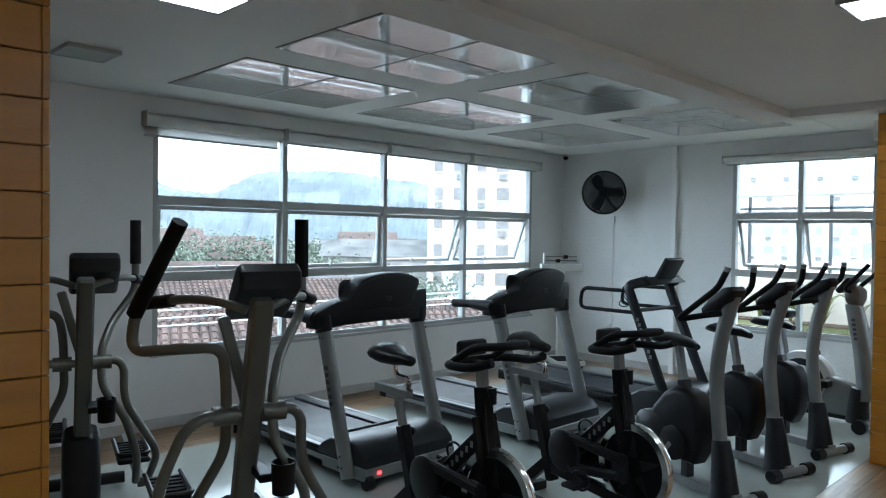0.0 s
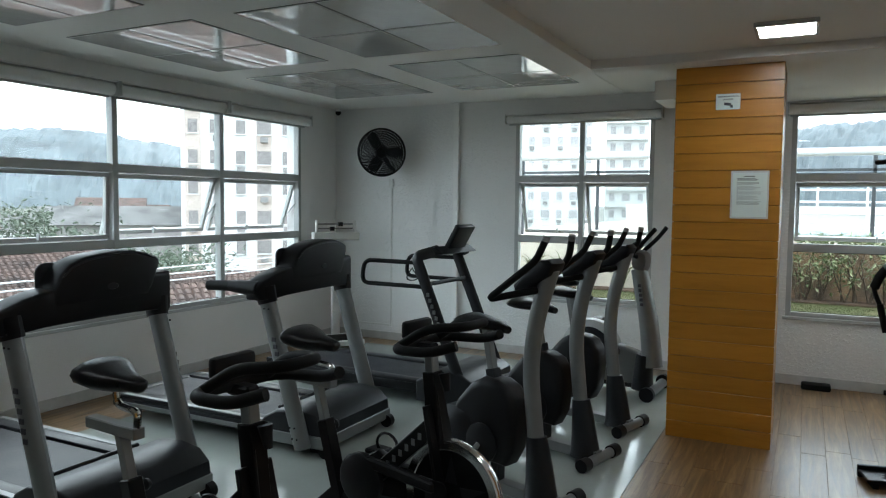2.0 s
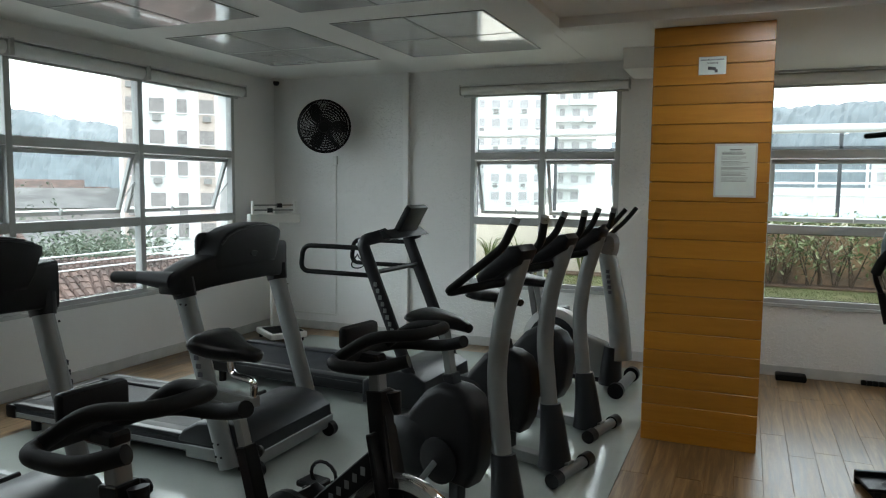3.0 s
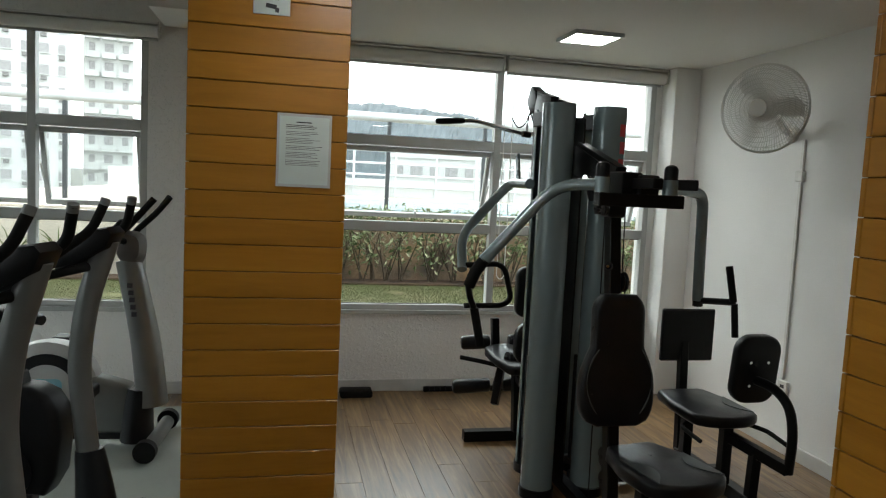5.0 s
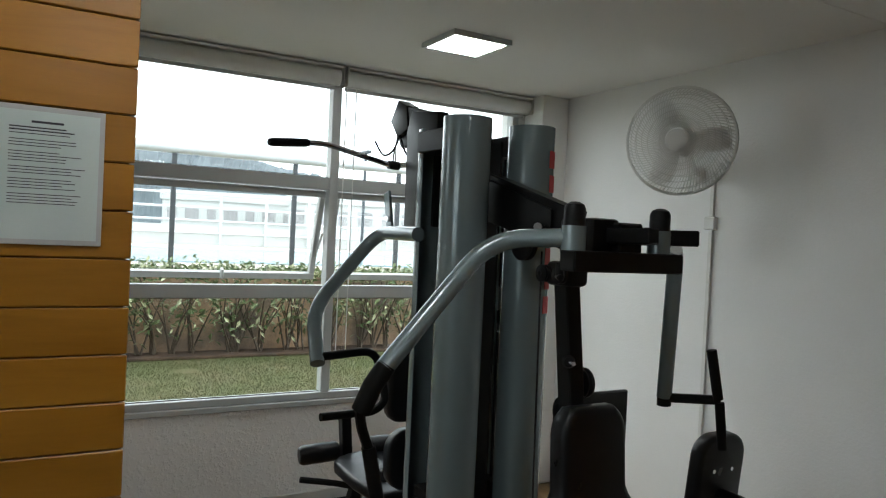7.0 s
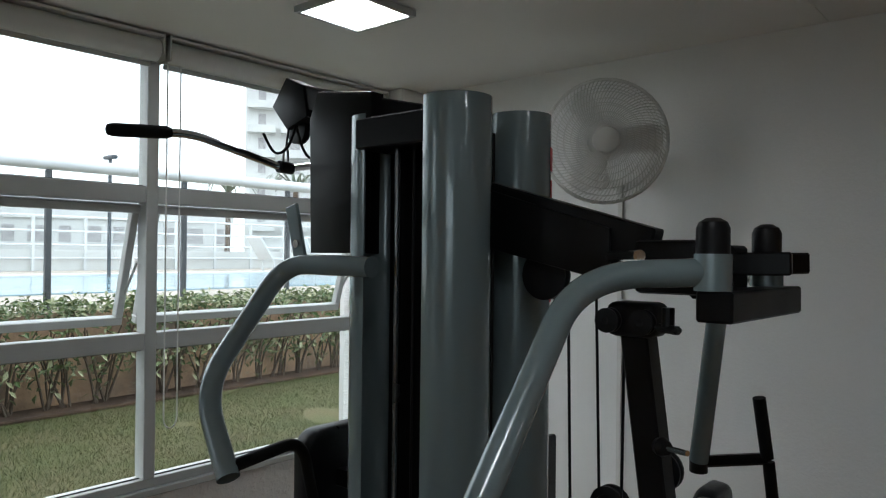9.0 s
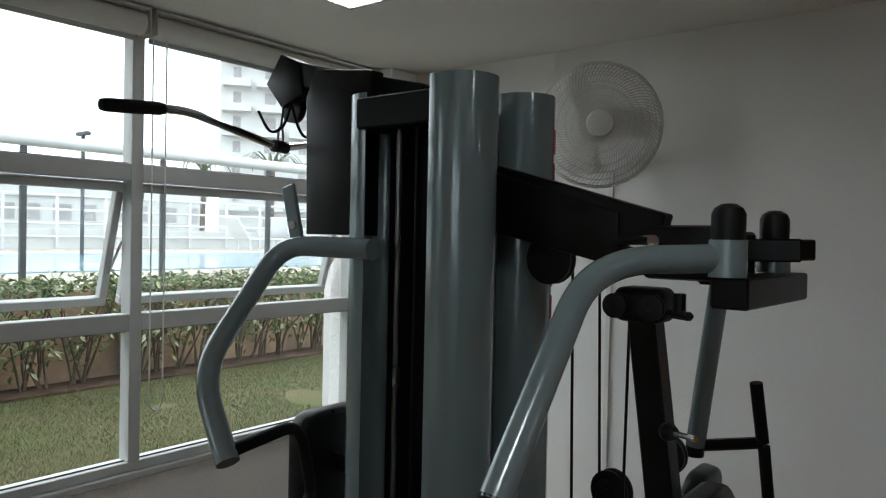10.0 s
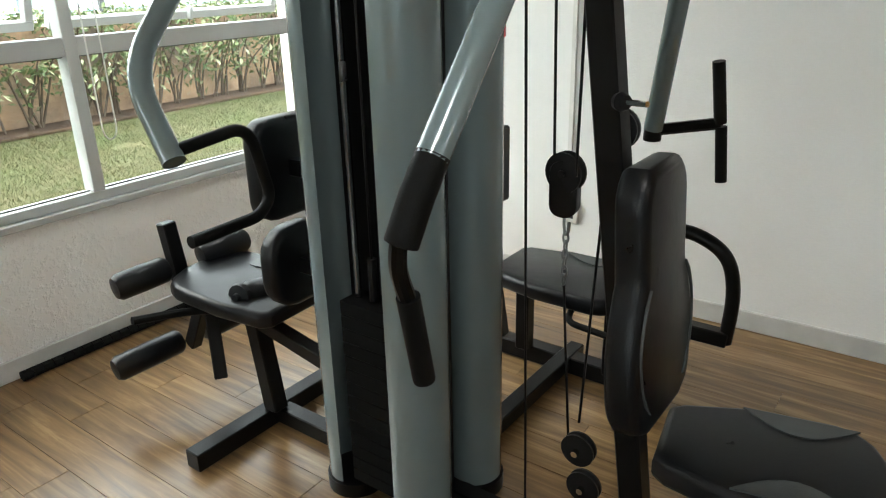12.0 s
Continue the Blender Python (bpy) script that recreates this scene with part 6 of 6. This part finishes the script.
# ---------------------------------------------------------------- elliptical trainers
def elliptical(at):
    """Elliptical trainer: user faces local -y; origin under the column."""
    e = thing("elliptical_trainer", "grey tubular elliptical trainer with black foam grips", "elliptical trainer", at, "pair of elliptical trainers")
    TUBE = surface("champagne_grey_lacquer", (0.15, 0.157, 0.138), 0.32, metal=0.55, vary=0.06)
    part("column", beam(bmesh.new(), (0, 0.25, 0.30), (0.01, -0.11, 1.40), 0.06, 0.075, 0.01), TUBE, e, "champagne-grey square column")
    part("column_brace", beam(bmesh.new(), (0, 0.03, 1.0), (-0.09, 0.03, 1.33), 0.035, 0.04, 0.006), TUBE, e)
    part("housing", plate(bmesh.new(), [(0.04, 0.06), (0.05, 0.36), (0.10, 0.60), (0.17, 0.66), (0.26, 0.55), (0.46, 0.42), (0.66, 0.22), (0.66, 0.06)], 0.17, Matrix.Rotation(radians(90), 4, "Z"), 0.04, 3), DARKGREY, e, "dark grey moulded housing")
    for y in (-0.12, 1.20):
        part("foot", tube(bmesh.new(), [(-0.28, y, 0.05), (0.28, y, 0.05)], 0.038, 12), BLACK, e)
    part("base_beam", beam(bmesh.new(), (0, -0.12, 0.08), (0, 1.2, 0.08), 0.07, 0.06), TUBE, e)
    con = part("console", plate(bmesh.new(), [(-0.085, 1.43), (-0.08, 1.49), (-0.04, 1.515), (0.0, 1.505), (0.17, 1.345), (0.165, 1.315), (0.12, 1.31)], 0.215, Matrix.Translation((0.05, 0, 0)) @ Matrix.Rotation(radians(90), 4, "Z"), 0.018, 3), BLACK, e, "dark grey-brown console")
    part("crossbar", tube(bmesh.new(), [(-0.09, 0.02, 0.99), (0.09, 0.02, 0.99)], 0.019, 12), TUBE, e)
    part("bottle_cage", lathe(bmesh.new(), [(0.038, 0), (0.042, 0.10), (0.045, 0.11), (0.040, 0.11), (0.036, 0.004), (0, 0.004)], Matrix.Translation((0.10, -0.06, 0.72)), 18), BLACK, e)
    part("cage_bracket", block(0.02, -0.05, 0.76, 0.07, 0.10, 0.79, 0.004), BLACK, e)
    for s in (-1, 1):
        part("fixed_handle", tube(bmesh.new(), bent([(s * 0.03, -0.06, 1.36), (s * 0.12, 0.0, 1.39), (s * 0.20, 0.10, 1.39), (s * 0.33, 0.36, 1.35)], 0.05, 5), 0.016, 12), TUBE, e)
        part("grip", tube(bmesh.new(), [(s * 0.235, 0.17, 1.379), (s * 0.335, 0.37, 1.348)], 0.0235, 12), RUBBER, e, "black foam grip")
        sw = 0.10 * s
        if s < 0:
            line = [(-0.25, -0.06, 1.64), (-0.365, 0.10, 1.34), (-0.375, 0.10, 1.215), (-0.27, 0.05, 1.225), (-0.10, -0.02, 1.235), (-0.08, 0.02, 1.10), (-0.078, 0.02, 0.98), (-0.075, 0.05, 0.86), (-0.16, 0.14, 0.66), (-0.25, 0.30, 0.40), (-0.25, 0.36, 0.34)]
        else:
            line = [(0.25, 0.24, 1.665), (0.25, 0.235, 1.45), (0.252, 0.235, 1.32), (0.135, 0.13, 1.17), (0.085, 0.03, 1.06), (0.08, 0.02, 0.98), (0.085, 0.0, 0.87), (0.18, -0.03, 0.73), (0.25, 0.10, 0.50), (0.25, 0.18, 0.34)]
        a = part("swing_arm", tube(bmesh.new(), bent(line, 0.06, 6), 0.019, 14), TUBE, e, "bent grey swing arm")
        g0, g1 = Vector(line[0]), Vector(line[1])
        part("grip", tube(bmesh.new(), [g0 + (g0 - g1) * 0.04, g1], 0.0265, 14), RUBBER, a, "long black foam grip")
        part("bushing", tube(bmesh.new(), [(s * 0.045, 0.02, 0.99), (s * 0.125, 0.02, 0.99)], 0.034, 16), TUBE, e)
        part("front_bow", tube(bmesh.new(), bent([(s * 0.09, 0.02, 0.99), (s * 0.15, 0.0, 1.0), (s * (0.22 if s < 0 else 0.18), 0.0, 0.96), (s * (0.29 if s < 0 else 0.18), 0.0, 0.80), (s * 0.34, 0.03, 0.52), (s * 0.30, 0.15, 0.34)], 0.07, 6), 0.019, 14), TUBE, e)
        px, py, pz = (-0.14, 0.30, 0.08) if s < 0 else (0.27, 0.0, 0.0)
        part("pedal_arm", beam(bmesh.new(), (s * 0.28, 0.28 - sw, 0.33), (px, 1.10, 0.33 + pz), 0.04, 0.05), TUBE, e)
        pd = part("pedal", block(px - 0.085, 0.45 + py, 0.345 + pz, px + 0.085, 0.84 + py, 0.375 + pz, 0.014, None, 2), BLACK, e, "ribbed black foot plate")
        for k in range(7):
            part("rib", block(px - 0.07, 0.48 + py + k * 0.05, 0.375 + pz, px + 0.07, 0.495 + py + k * 0.05, 0.382 + pz), RUBBER, pd)
        part("pedal_rim", tube(bmesh.new(), bent([(px - 0.08, 0.84 + py, 0.385 + pz), (px - 0.08, 0.47 + py, 0.395 + pz), (px + 0.08, 0.47 + py, 0.395 + pz), (px + 0.08, 0.84 + py, 0.385 + pz)], 0.05), 0.012, 8), BLACK, pd)
    return e


EL = elliptical(pose(2.67, 3.12, 0, 0, 0, -16))
copy_thing(EL, pose(2.56, 4.48, 0, 0, 0, -16))

# ---------------------------------------------------------------- fittings
def led_panel(x0, y0, z, w=0.32, on=True):
    lp = thing("ceiling_light", "square surface-mounted LED ceiling panel" if on else "square grey ceiling panel light, switched off", "ceiling light", pose(x0 + w / 2, y0 + w / 2, z), "ceiling panels")
    h = w / 2
    bm = bmesh.new()
    for a in ((-h, -h, h, -h + 0.018), (-h, h - 0.018, h, h), (-h, -h + 0.018, -h + 0.018, h - 0.018), (h - 0.018, -h + 0.018, h, h - 0.018)):
        box(bm, a[0], a[1], -0.026, a[2], a[3], -0.001, 0.002)
    part("frame", bm, ALU, lp)
    part("diffuser", block(-h + 0.018, -h + 0.018, -0.022, h - 0.018, h - 0.018, -0.004), LED if on else surface("unlit_diffuser", (0.42, 0.47, 0.44), 0.5), lp, "glowing white diffuser" if on else "")
    return lp


led_panel(4.58, 1.56, HS)
led_panel(6.42, 1.56, HS)
led_panel(8.235, 0.01, HB)
led_panel(2.77, 3.87, HN)
led_panel(2.76, 5.38, HN, 0.31, False)
# two more panels, never in view, added to light the west end
led_panel(1.2, 0.2, HS)
led_panel(2.9, -0.4, HS)

# glossy ceiling tiles in groups of four
FILM = surface("glossy_white_ceiling_film", (0.70, 0.71, 0.70), 0.04, vary=0.05, scale=1.2, bump=0.007, bump_scale=3.2, rough_vary=0.02)
FILM.node_tree.nodes["Principled BSDF"].inputs["Coat Weight"].default_value = 1.0
FILM.node_tree.nodes["Principled BSDF"].inputs["Coat Roughness"].default_value = 0.02
tiles, gaps = bmesh.new(), bmesh.new()
for gx in (3.655, 5.40, 7.145):
    for gy in (3.46, 4.945):
        for i in range(2):
            for j in range(2):
                x, y = gx + i * 0.70, gy + j * 0.575
                box(tiles, x + 0.012, y + 0.012, HN - 0.006, x + 0.688, y + 0.563, HN + 0.01, 0.002)
        box(gaps, gx, gy, HN - 0.003, gx + 1.40, gy + 1.15, HN + 0.01)
setting("ceiling_tiles", tiles, FILM, "glossy wavy white ceiling panels in groups of four", "ceiling")
setting("ceiling_tile_gaps", gaps, surface("grey_joint_profile", (0.11, 0.11, 0.11), 0.7), "grey joint profiles between ceiling panels", "ceiling")


def roller_blind(axis, at, u0, u1, z0, z1, drop, chain_u=None, chain_z=1.0):
    """A rolled-up white roller blind in its cassette over a window; drop: how far the cloth hangs."""
    def put(u, d, z):
        return (u, at - d, z) if axis == 0 else (at - d, u, z)
    mid = put((u0 + u1) / 2, 0.0, z1)
    rb = thing("roller_blind", "white roller blind rolled up over the window", "blind", pose(*mid), "roller blinds")
    def fx(name, bm, mat, label=""):
        return fixed(name, bm, mat, rb, label)
    r = (z1 - z0) * 0.46
    fx("rolled_cloth", tube(bmesh.new(), [put(u0 + 0.012, r + 0.006, z1 - r - 0.012), put(u1 - 0.012, r + 0.006, z1 - r - 0.012)], r, 16), CLOTH)
    p, q = put(u0, 0.002, z1 - 0.012), put(u1, 2 * r + 0.012, z1)
    fx("valance", block(*[min(a, b) for a, b in zip(p, q)], *[max(a, b) for a, b in zip(p, q)], 0.002), CLOTH)
    p, q = put(u0 + 0.02, 0.012, z0 - drop), put(u1 - 0.02, 0.015, z1 - r)
    fx("cloth", block(*[min(a, b) for a, b in zip(p, q)], *[max(a, b) for a, b in zip(p, q)]), SHEER, "white translucent cloth")
    p, q = put(u0 + 0.02, 0.006, z0 - drop - 0.02), put(u1 - 0.02, 0.020, z0 - drop)
    fx("bottom_bar", block(*[min(a, b) for a, b in zip(p, q)], *[max(a, b) for a, b in zip(p, q)], 0.003), ALU)
    for u in (u0 + 0.004, u1 - 0.004):
        p, q = put(u - 0.004, 0.003, z0 - 0.004), put(u + 0.004, 2 * r + 0.014, z1 + 0.004)
        fx("bracket", block(*[min(a, b) for a, b in zip(p, q)], *[max(a, b) for a, b in zip(p, q)], 0.002), SKIRT)
    if chain_u is not None:
        pts = [put(chain_u - 0.03, 0.06, z0 + 0.05), put(chain_u - 0.03, 0.06, chain_z + 0.06)] + [put(chain_u - 0.03 * math.cos(a), 0.06, chain_z + 0.05 - 0.045 * math.sin(a)) for a in [math.pi * k / 8 for k in range(9)]] + [put(chain_u + 0.03, 0.06, chain_z + 0.06), put(chain_u + 0.03, 0.06, z0 + 0.05)]
        fx("bead_chain", tube(bmesh.new(), pts, 0.0035, 6), WHITE_PLASTIC, "white bead chain")
    return rb


def thin_cloth(name, colour):
    """Blind cloth that lets part of the daylight through."""
    m, t, b, out = shader(name)
    b.inputs["Base Color"].default_value = (*colour, 1)
    b.inputs["Roughness"].default_value = 0.75
    tr = t.nodes.new("ShaderNodeBsdfTranslucent")
    tr.inputs[0].default_value = (*colour, 1)
    mx = t.nodes.new("ShaderNodeMixShader")
    mx.inputs[0].default_value = 0.6
    t.links.new(b.outputs[0], mx.inputs[1])
    t.links.new(tr.outputs[0], mx.inputs[2])
    t.links.new(mx.outputs[0], out.inputs[0])
    return m


CLOTH = surface("white_blind_cloth", (0.72, 0.72, 0.70), 0.7, vary=0.04, bump=0.0003, bump_scale=500)
SHEER = thin_cloth("thin_blind_cloth", (0.86, 0.86, 0.85))
for a, b, d in ((3.70, 4.96, 0.06), (4.99, 6.19, 0.0), (6.22, 7.43, 0.0), (7.46, 8.74, 0.0)):
    roller_blind(0, YN - 0.002, a, b, 2.455, 2.565, d)
roller_blind(1, XE - 0.002, 2.85, 4.46, 2.455, 2.545, 0.0)
roller_blind(1, XE - 0.002, -0.868, 0.435, 2.43, 2.532, 0.0, 0.39, 0.87)
roller_blind(1, XE - 0.002, 0.455, 1.77, 2.43, 2.532, 0.0)


def wall_fan(centre, normal, radius, wall_at, cage, blade, label, rings, wires, thick):
    """An oscillating wall fan: wire cage, hub, three blades, motor and wall bracket."""
    wf = thing("wall_fan", label, "fan", pose(*wall_at))
    c, nrm = Vector(centre), Vector(normal).normalized()
    m = axis_to(c, c + nrm)
    front = bmesh.new()
    for k in range(rings):
        f = 0.22 + 0.78 * k / (rings - 1)
        for sgn in (1, -0.9):
            if sgn < 0 and k % 2:
                continue
            z = sgn * radius * 0.30 * math.sqrt(max(0.0, 1 - f ** 3)) 
            tube(front, [m @ Vector((radius * f * math.cos(a), radius * f * math.sin(a), z)) for a in [2 * math.pi * j / 40 for j in range(40)]], radius * (thick if k < rings - 1 else 0.03), 6, True)
    for j in range(wires):
        a = 2 * math.pi * j / wires
        pts = []
        for k in range(7):
            f = 0.22 + 0.78 * k / 6
            b = a + 0.75 * (1 - f)
            pts.append(m @ Vector((radius * f * math.cos(b), radius * f * math.sin(b), radius * 0.30 * math.sqrt(max(0.0, 1 - f ** 3)))))
        tube(front, pts, radius * thick, 4)
    tagged(fixed("cage", front, cage, wf, "curved wire cage"), kind="stuff")
    fixed("hub_badge", lathe(bmesh.new(), [(0, 0.02), (radius * 0.2, 0.016), (radius * 0.23, 0), (0, 0)], m @ Matrix.Translation((0, 0, radius * 0.29)), 24), cage, wf)
    for j in range(3):
        bm = bmesh.new()
        out = [(0.06, -0.05), (0.35, -0.22), (0.75, -0.26), (0.92, -0.05), (0.86, 0.20), (0.5, 0.22), (0.12, 0.07)]
        plate(bm, [(x * radius, z * radius) for x, z in out], 0.006, m @ Matrix.Rotation(2 * math.pi * j / 3, 4, "Z") @ Matrix.Rotation(radians(90), 4, "X") @ Matrix.Rotation(radians(22), 4, "X"))
        fixed("blade", bm, blade, wf)
    fixed("motor", lathe(bmesh.new(), [(0, 0), (radius * 0.26, 0), (radius * 0.28, -radius * 0.25), (radius * 0.2, -radius * 0.5), (0, -radius * 0.52)], m @ Matrix.Translation((0, 0, -radius * 0.2)), 20), blade, wf)
    w = Vector(wall_at)
    b = c - nrm * radius * 0.6
    fixed("arm", tube(bmesh.new(), smooth_path([b, (b + w) / 2 + Vector((0, 0, -0.04)), w], 5), 0.022, 10), blade, wf)
    return wf


wall_fan((9.05, 5.853, 2.166), (-0.86, -0.45, -0.12), 0.265, (XE - 0.012, 5.86, 1.98), BLACK_PAINT, BLACK, "black oscillating wall fan with a wire cage", 18, 32, 0.0185)
wall_fan((7.825, -0.695, 2.10), (-0.52, 0.84, -0.06), 0.252, (8.04, YS + 0.012, 1.985), surface("white_cage_wire", (0.66, 0.66, 0.63), 0.35, vary=0.03), surface("white_blade", (0.80, 0.80, 0.78), 0.35, vary=0.05), "white oscillating wall fan with a wire cage", 8, 90, 0.0088)


def mount(name, bm, label, category, material=WHITE_PLASTIC):
    return tagged(new(name, mesh_of(bm, name, material, 35)), label, category)


mount("fan_bracket", lathe(bmesh.new(), [(0, 0), (0.05, 0), (0.045, 0.03), (0.02, 0.045), (0, 0.045)], axis_to((8.05, YS + 0.001, 1.985), (8.05, 0, 1.985)), 18), "round white fan bracket on the wall", "bracket")
mount("switch_box", block(7.905, YS + 0.001, 1.695, 7.975, YS + 0.03, 1.76, 0.005), "white fan speed switch on the wall", "switch")
mount("cable_duct", block(7.93, YS + 0.001, 1.765, 7.95, YS + 0.016, 1.95), "white cable duct on the wall", "cable duct")
mount("cable_duct", block(7.93, YS + 0.001, 0.46, 7.95, YS + 0.016, 1.69), "white cable duct on the wall", "cable duct")
out = tagged(new("power_outlet", mesh_of(block(7.88, YS + 0.001, 0.335, 7.965, YS + 0.022, 0.455, 0.005), "power_outlet", WHITE_PLASTIC)), "white double power outlet on the wall", "outlet")
for z in (0.37, 0.42):
    part("socket_hole", block(7.905, YS + 0.022, z - 0.01, 7.94, YS + 0.0235, z + 0.01), INK, out)
sw = mount("switch_box", block(XE - 0.03, 5.87, 1.79, XE - 0.001, 5.925, 1.88, 0.005), "white fan switch on the wall", "switch")
mount("cable_duct", block(XE - 0.012, 5.888, 0.165, XE - 0.001, 5.906, 1.785, 0.002), "white cable duct on the wall", "cable duct")
mount("cable_duct", block(XE - 0.012, 5.91, 0.165, XE - 0.001, 6.67, 0.183, 0.002), "white cable duct along the wall", "cable duct")
cd = thing("security_camera", "small black dome camera in the ceiling corner", "camera", pose(9.25, 6.58, HN))
part("base", lathe(bmesh.new(), [(0, 0), (0.035, 0), (0.035, -0.03), (0.0, -0.03)], None, 18), WHITE_PLASTIC, cd)
part("dome", lathe(bmesh.new(), [(0.034, -0.03), (0.032, -0.055), (0.018, -0.072), (0, -0.076)], None, 18), BLACK, cd)

# notice and sign on the boarded pillar
nt = thing("notice", "printed notice in a clear plastic sleeve on the pillar", "notice", pose(7.283, 1.926, 1.687))
part("sleeve", block(-0.006, -0.116, -0.157, -0.001, 0.116, 0.157, 0.001), surface("clear_sleeve_edge", (0.62, 0.63, 0.62), 0.15, coat=0.6), nt, "clear plastic sleeve")
part("sheet", block(-0.0075, -0.105, -0.145, -0.0065, 0.105, 0.145), PAPER, nt, "white printed sheet")
nr = random.Random(3)
part("heading", block(-0.0085, -0.03, 0.118, -0.0078, 0.035, 0.123), INK, nt)
for k in range(26):
    if k in (3, 7, 12, 16, 21):
        continue
    z = 0.106 - k * 0.0068
    L = nr.uniform(0.10, 0.155)
    part("text_line", block(-0.0085, 0.078 - L, z, -0.0078, 0.078, z + 0.0017 + (0.0012 if k < 2 else 0)), INK, nt)
sg = thing("sign", "small white area-monitored sign with a camera symbol on the pillar", "sign", pose(7.283, 2.077, 2.30))
part("board", block(-0.004, -0.076, -0.052, -0.001, 0.076, 0.052, 0.001), surface("pale_sign", (0.66, 0.70, 0.70), 0.4), sg)
part("border", block(-0.0045, -0.072, -0.048, -0.0041, 0.072, 0.048), PAPER, sg)
face = Matrix.Rotation(radians(-90), 4, "Z") @ Matrix.Rotation(radians(90), 4, "X")
letters("ÁREA MONITORADA", 0.0135, Matrix.Translation((-0.0052, 0, 0.033)) @ face, INK, sg, "lettering", 0.0003, 0.0003)
letters("24 HORAS", 0.0135, Matrix.Translation((-0.0052, 0, 0.014)) @ face, INK, sg, "lettering", 0.0003, 0.0003)
part("camera_symbol", block(-0.0055, -0.022, -0.026, -0.0046, 0.022, -0.008, 0, pose(0, 0, 0, 8, 0, 0)), INK, sg)
part("camera_symbol", block(-0.0055, -0.030, -0.041, -0.0046, -0.014, -0.022), INK, sg)

# physician's scale in the corner
sc = thing("weighing_scale", "white upright beam scale in the room corner", "scale", pose(8.78, 6.22, 0, 0, 0, -35))
part("platform", block(-0.19, -0.27, 0.04, 0.19, 0.20, 0.10, 0.012, None, 2), WHITE_PLASTIC, sc)
part("tread", block(-0.16, -0.24, 0.10, 0.16, 0.10, 0.106, 0.002), RUBBER, sc)
for sx in (-0.15, 0.15):
    for sy in (-0.22, 0.16):
        part("foot", rod(bmesh.new(), (sx, sy, 0), (sx, sy, 0.045), 0.018, 10), BLACK, sc)
part("column", block(-0.045, 0.13, 0.10, 0.045, 0.19, 1.20, 0.008), WHITE_PLASTIC, sc)
part("beam_box", block(-0.27, 0.105, 1.175, 0.27, 0.205, 1.27, 0.008), WHITE_PLASTIC, sc)
for z in (1.31, 1.36):
    bb = part("beam", block(-0.22, 0.14, z - 0.008, 0.20, 0.155, z + 0.008), SILVER, sc)
    part("poise", block(-0.07 + (z - 1.31) * 2, 0.13, z - 0.025, -0.02 + (z - 1.31) * 2, 0.165, z + 0.02, 0.003), BLACK, bb)
for sx in (-0.235, 0.215):
    part("beam_post", block(sx, 0.13, 1.27, sx + 0.02, 0.17, 1.40, 0.003), WHITE_PLASTIC, sc)

# odds and ends on the floor
st = tagged(new("exercise_strap", mesh_of(block(9.16, 1.34, 0.0, 9.29, 1.575, 0.055, 0.016, None, 2), "exercise_strap", RUBBER)), "black folded exercise strap on the floor", "strap")
rs = thing("foam_strip", "black ribbed foam strip along the skirting", "strip", pose(9.305, 0.45, 0))
for k in range(26):
    part("rib", tube(bmesh.new(), [(0, -0.60 + k * 0.042, 0.022), (0, -0.563 + k * 0.042, 0.022)], 0.022, 8), RUBBER, rs)
fp = thing("foot_plate", "low black foot plate with a chain on the floor", "foot plate", pose(7.0, 1.02, 0, 0, 0, 12))
part("plate", block(-0.10, -0.22, 0.03, 0.10, 0.22, 0.05, 0.006), BLACK_PAINT, fp)
part("edge", block(0.08, -0.22, 0.0, 0.11, 0.22, 0.075, 0.006), BLACK_PAINT, fp)
for sy in (-0.18, 0.16):
    part("runner", block(-0.10, sy, 0.0, 0.08, sy + 0.03, 0.03), RUBBER, fp)
for k in range(14):
    part("chain_link", tube(bmesh.new(), [(-0.02 + 0.009 * math.cos(a) * (k % 2), -0.20 + k * 0.024 + 0.014 * math.sin(a), 0.058 + 0.007 * math.cos(a) * (1 - k % 2)) for a in [2 * math.pi * j / 8 for j in range(8)]], 0.003, 5, True), SILVER, fp)

# ---------------------------------------------------------------- floor planks
floor_ob = bpy.data.objects["floor"]
pw, pl = 0.150, 1.22
plank_mesh = {}
pr = random.Random(9)


def lay(x0, x1, y0, y1):
    """Planks along x, rows staggered."""
    rows = max(1, round((y1 - y0) / pw))
    w = (y1 - y0) / rows
    for r in range(rows):
        x = x0
        first = pl * (0.25 + 0.75 * pr.random())
        while x < x1 - 0.02:
            L = min(first if x == x0 else pl, x1 - x)
            key = (round(L, 3), round(w, 4))
            if key not in plank_mesh:
                plank_mesh[key] = mesh_of(block(0.0008, 0.0008, -0.004, L - 0.0008, w - 0.0008, 0.0, 0.0007), "plank", VINYL, 0)
            ob = new("plank", plank_mesh[key])
            ob.parent = floor_ob
            ob.location = (x, y0 + r * w, 0.0)
            x += L


lay(XW, XE, YS, 2.444)
lay(XW, XE, 6.031, YN)
lay(XW, 2.199, 2.444, 6.031)
lay(9.051, XE, 2.444, 6.031)
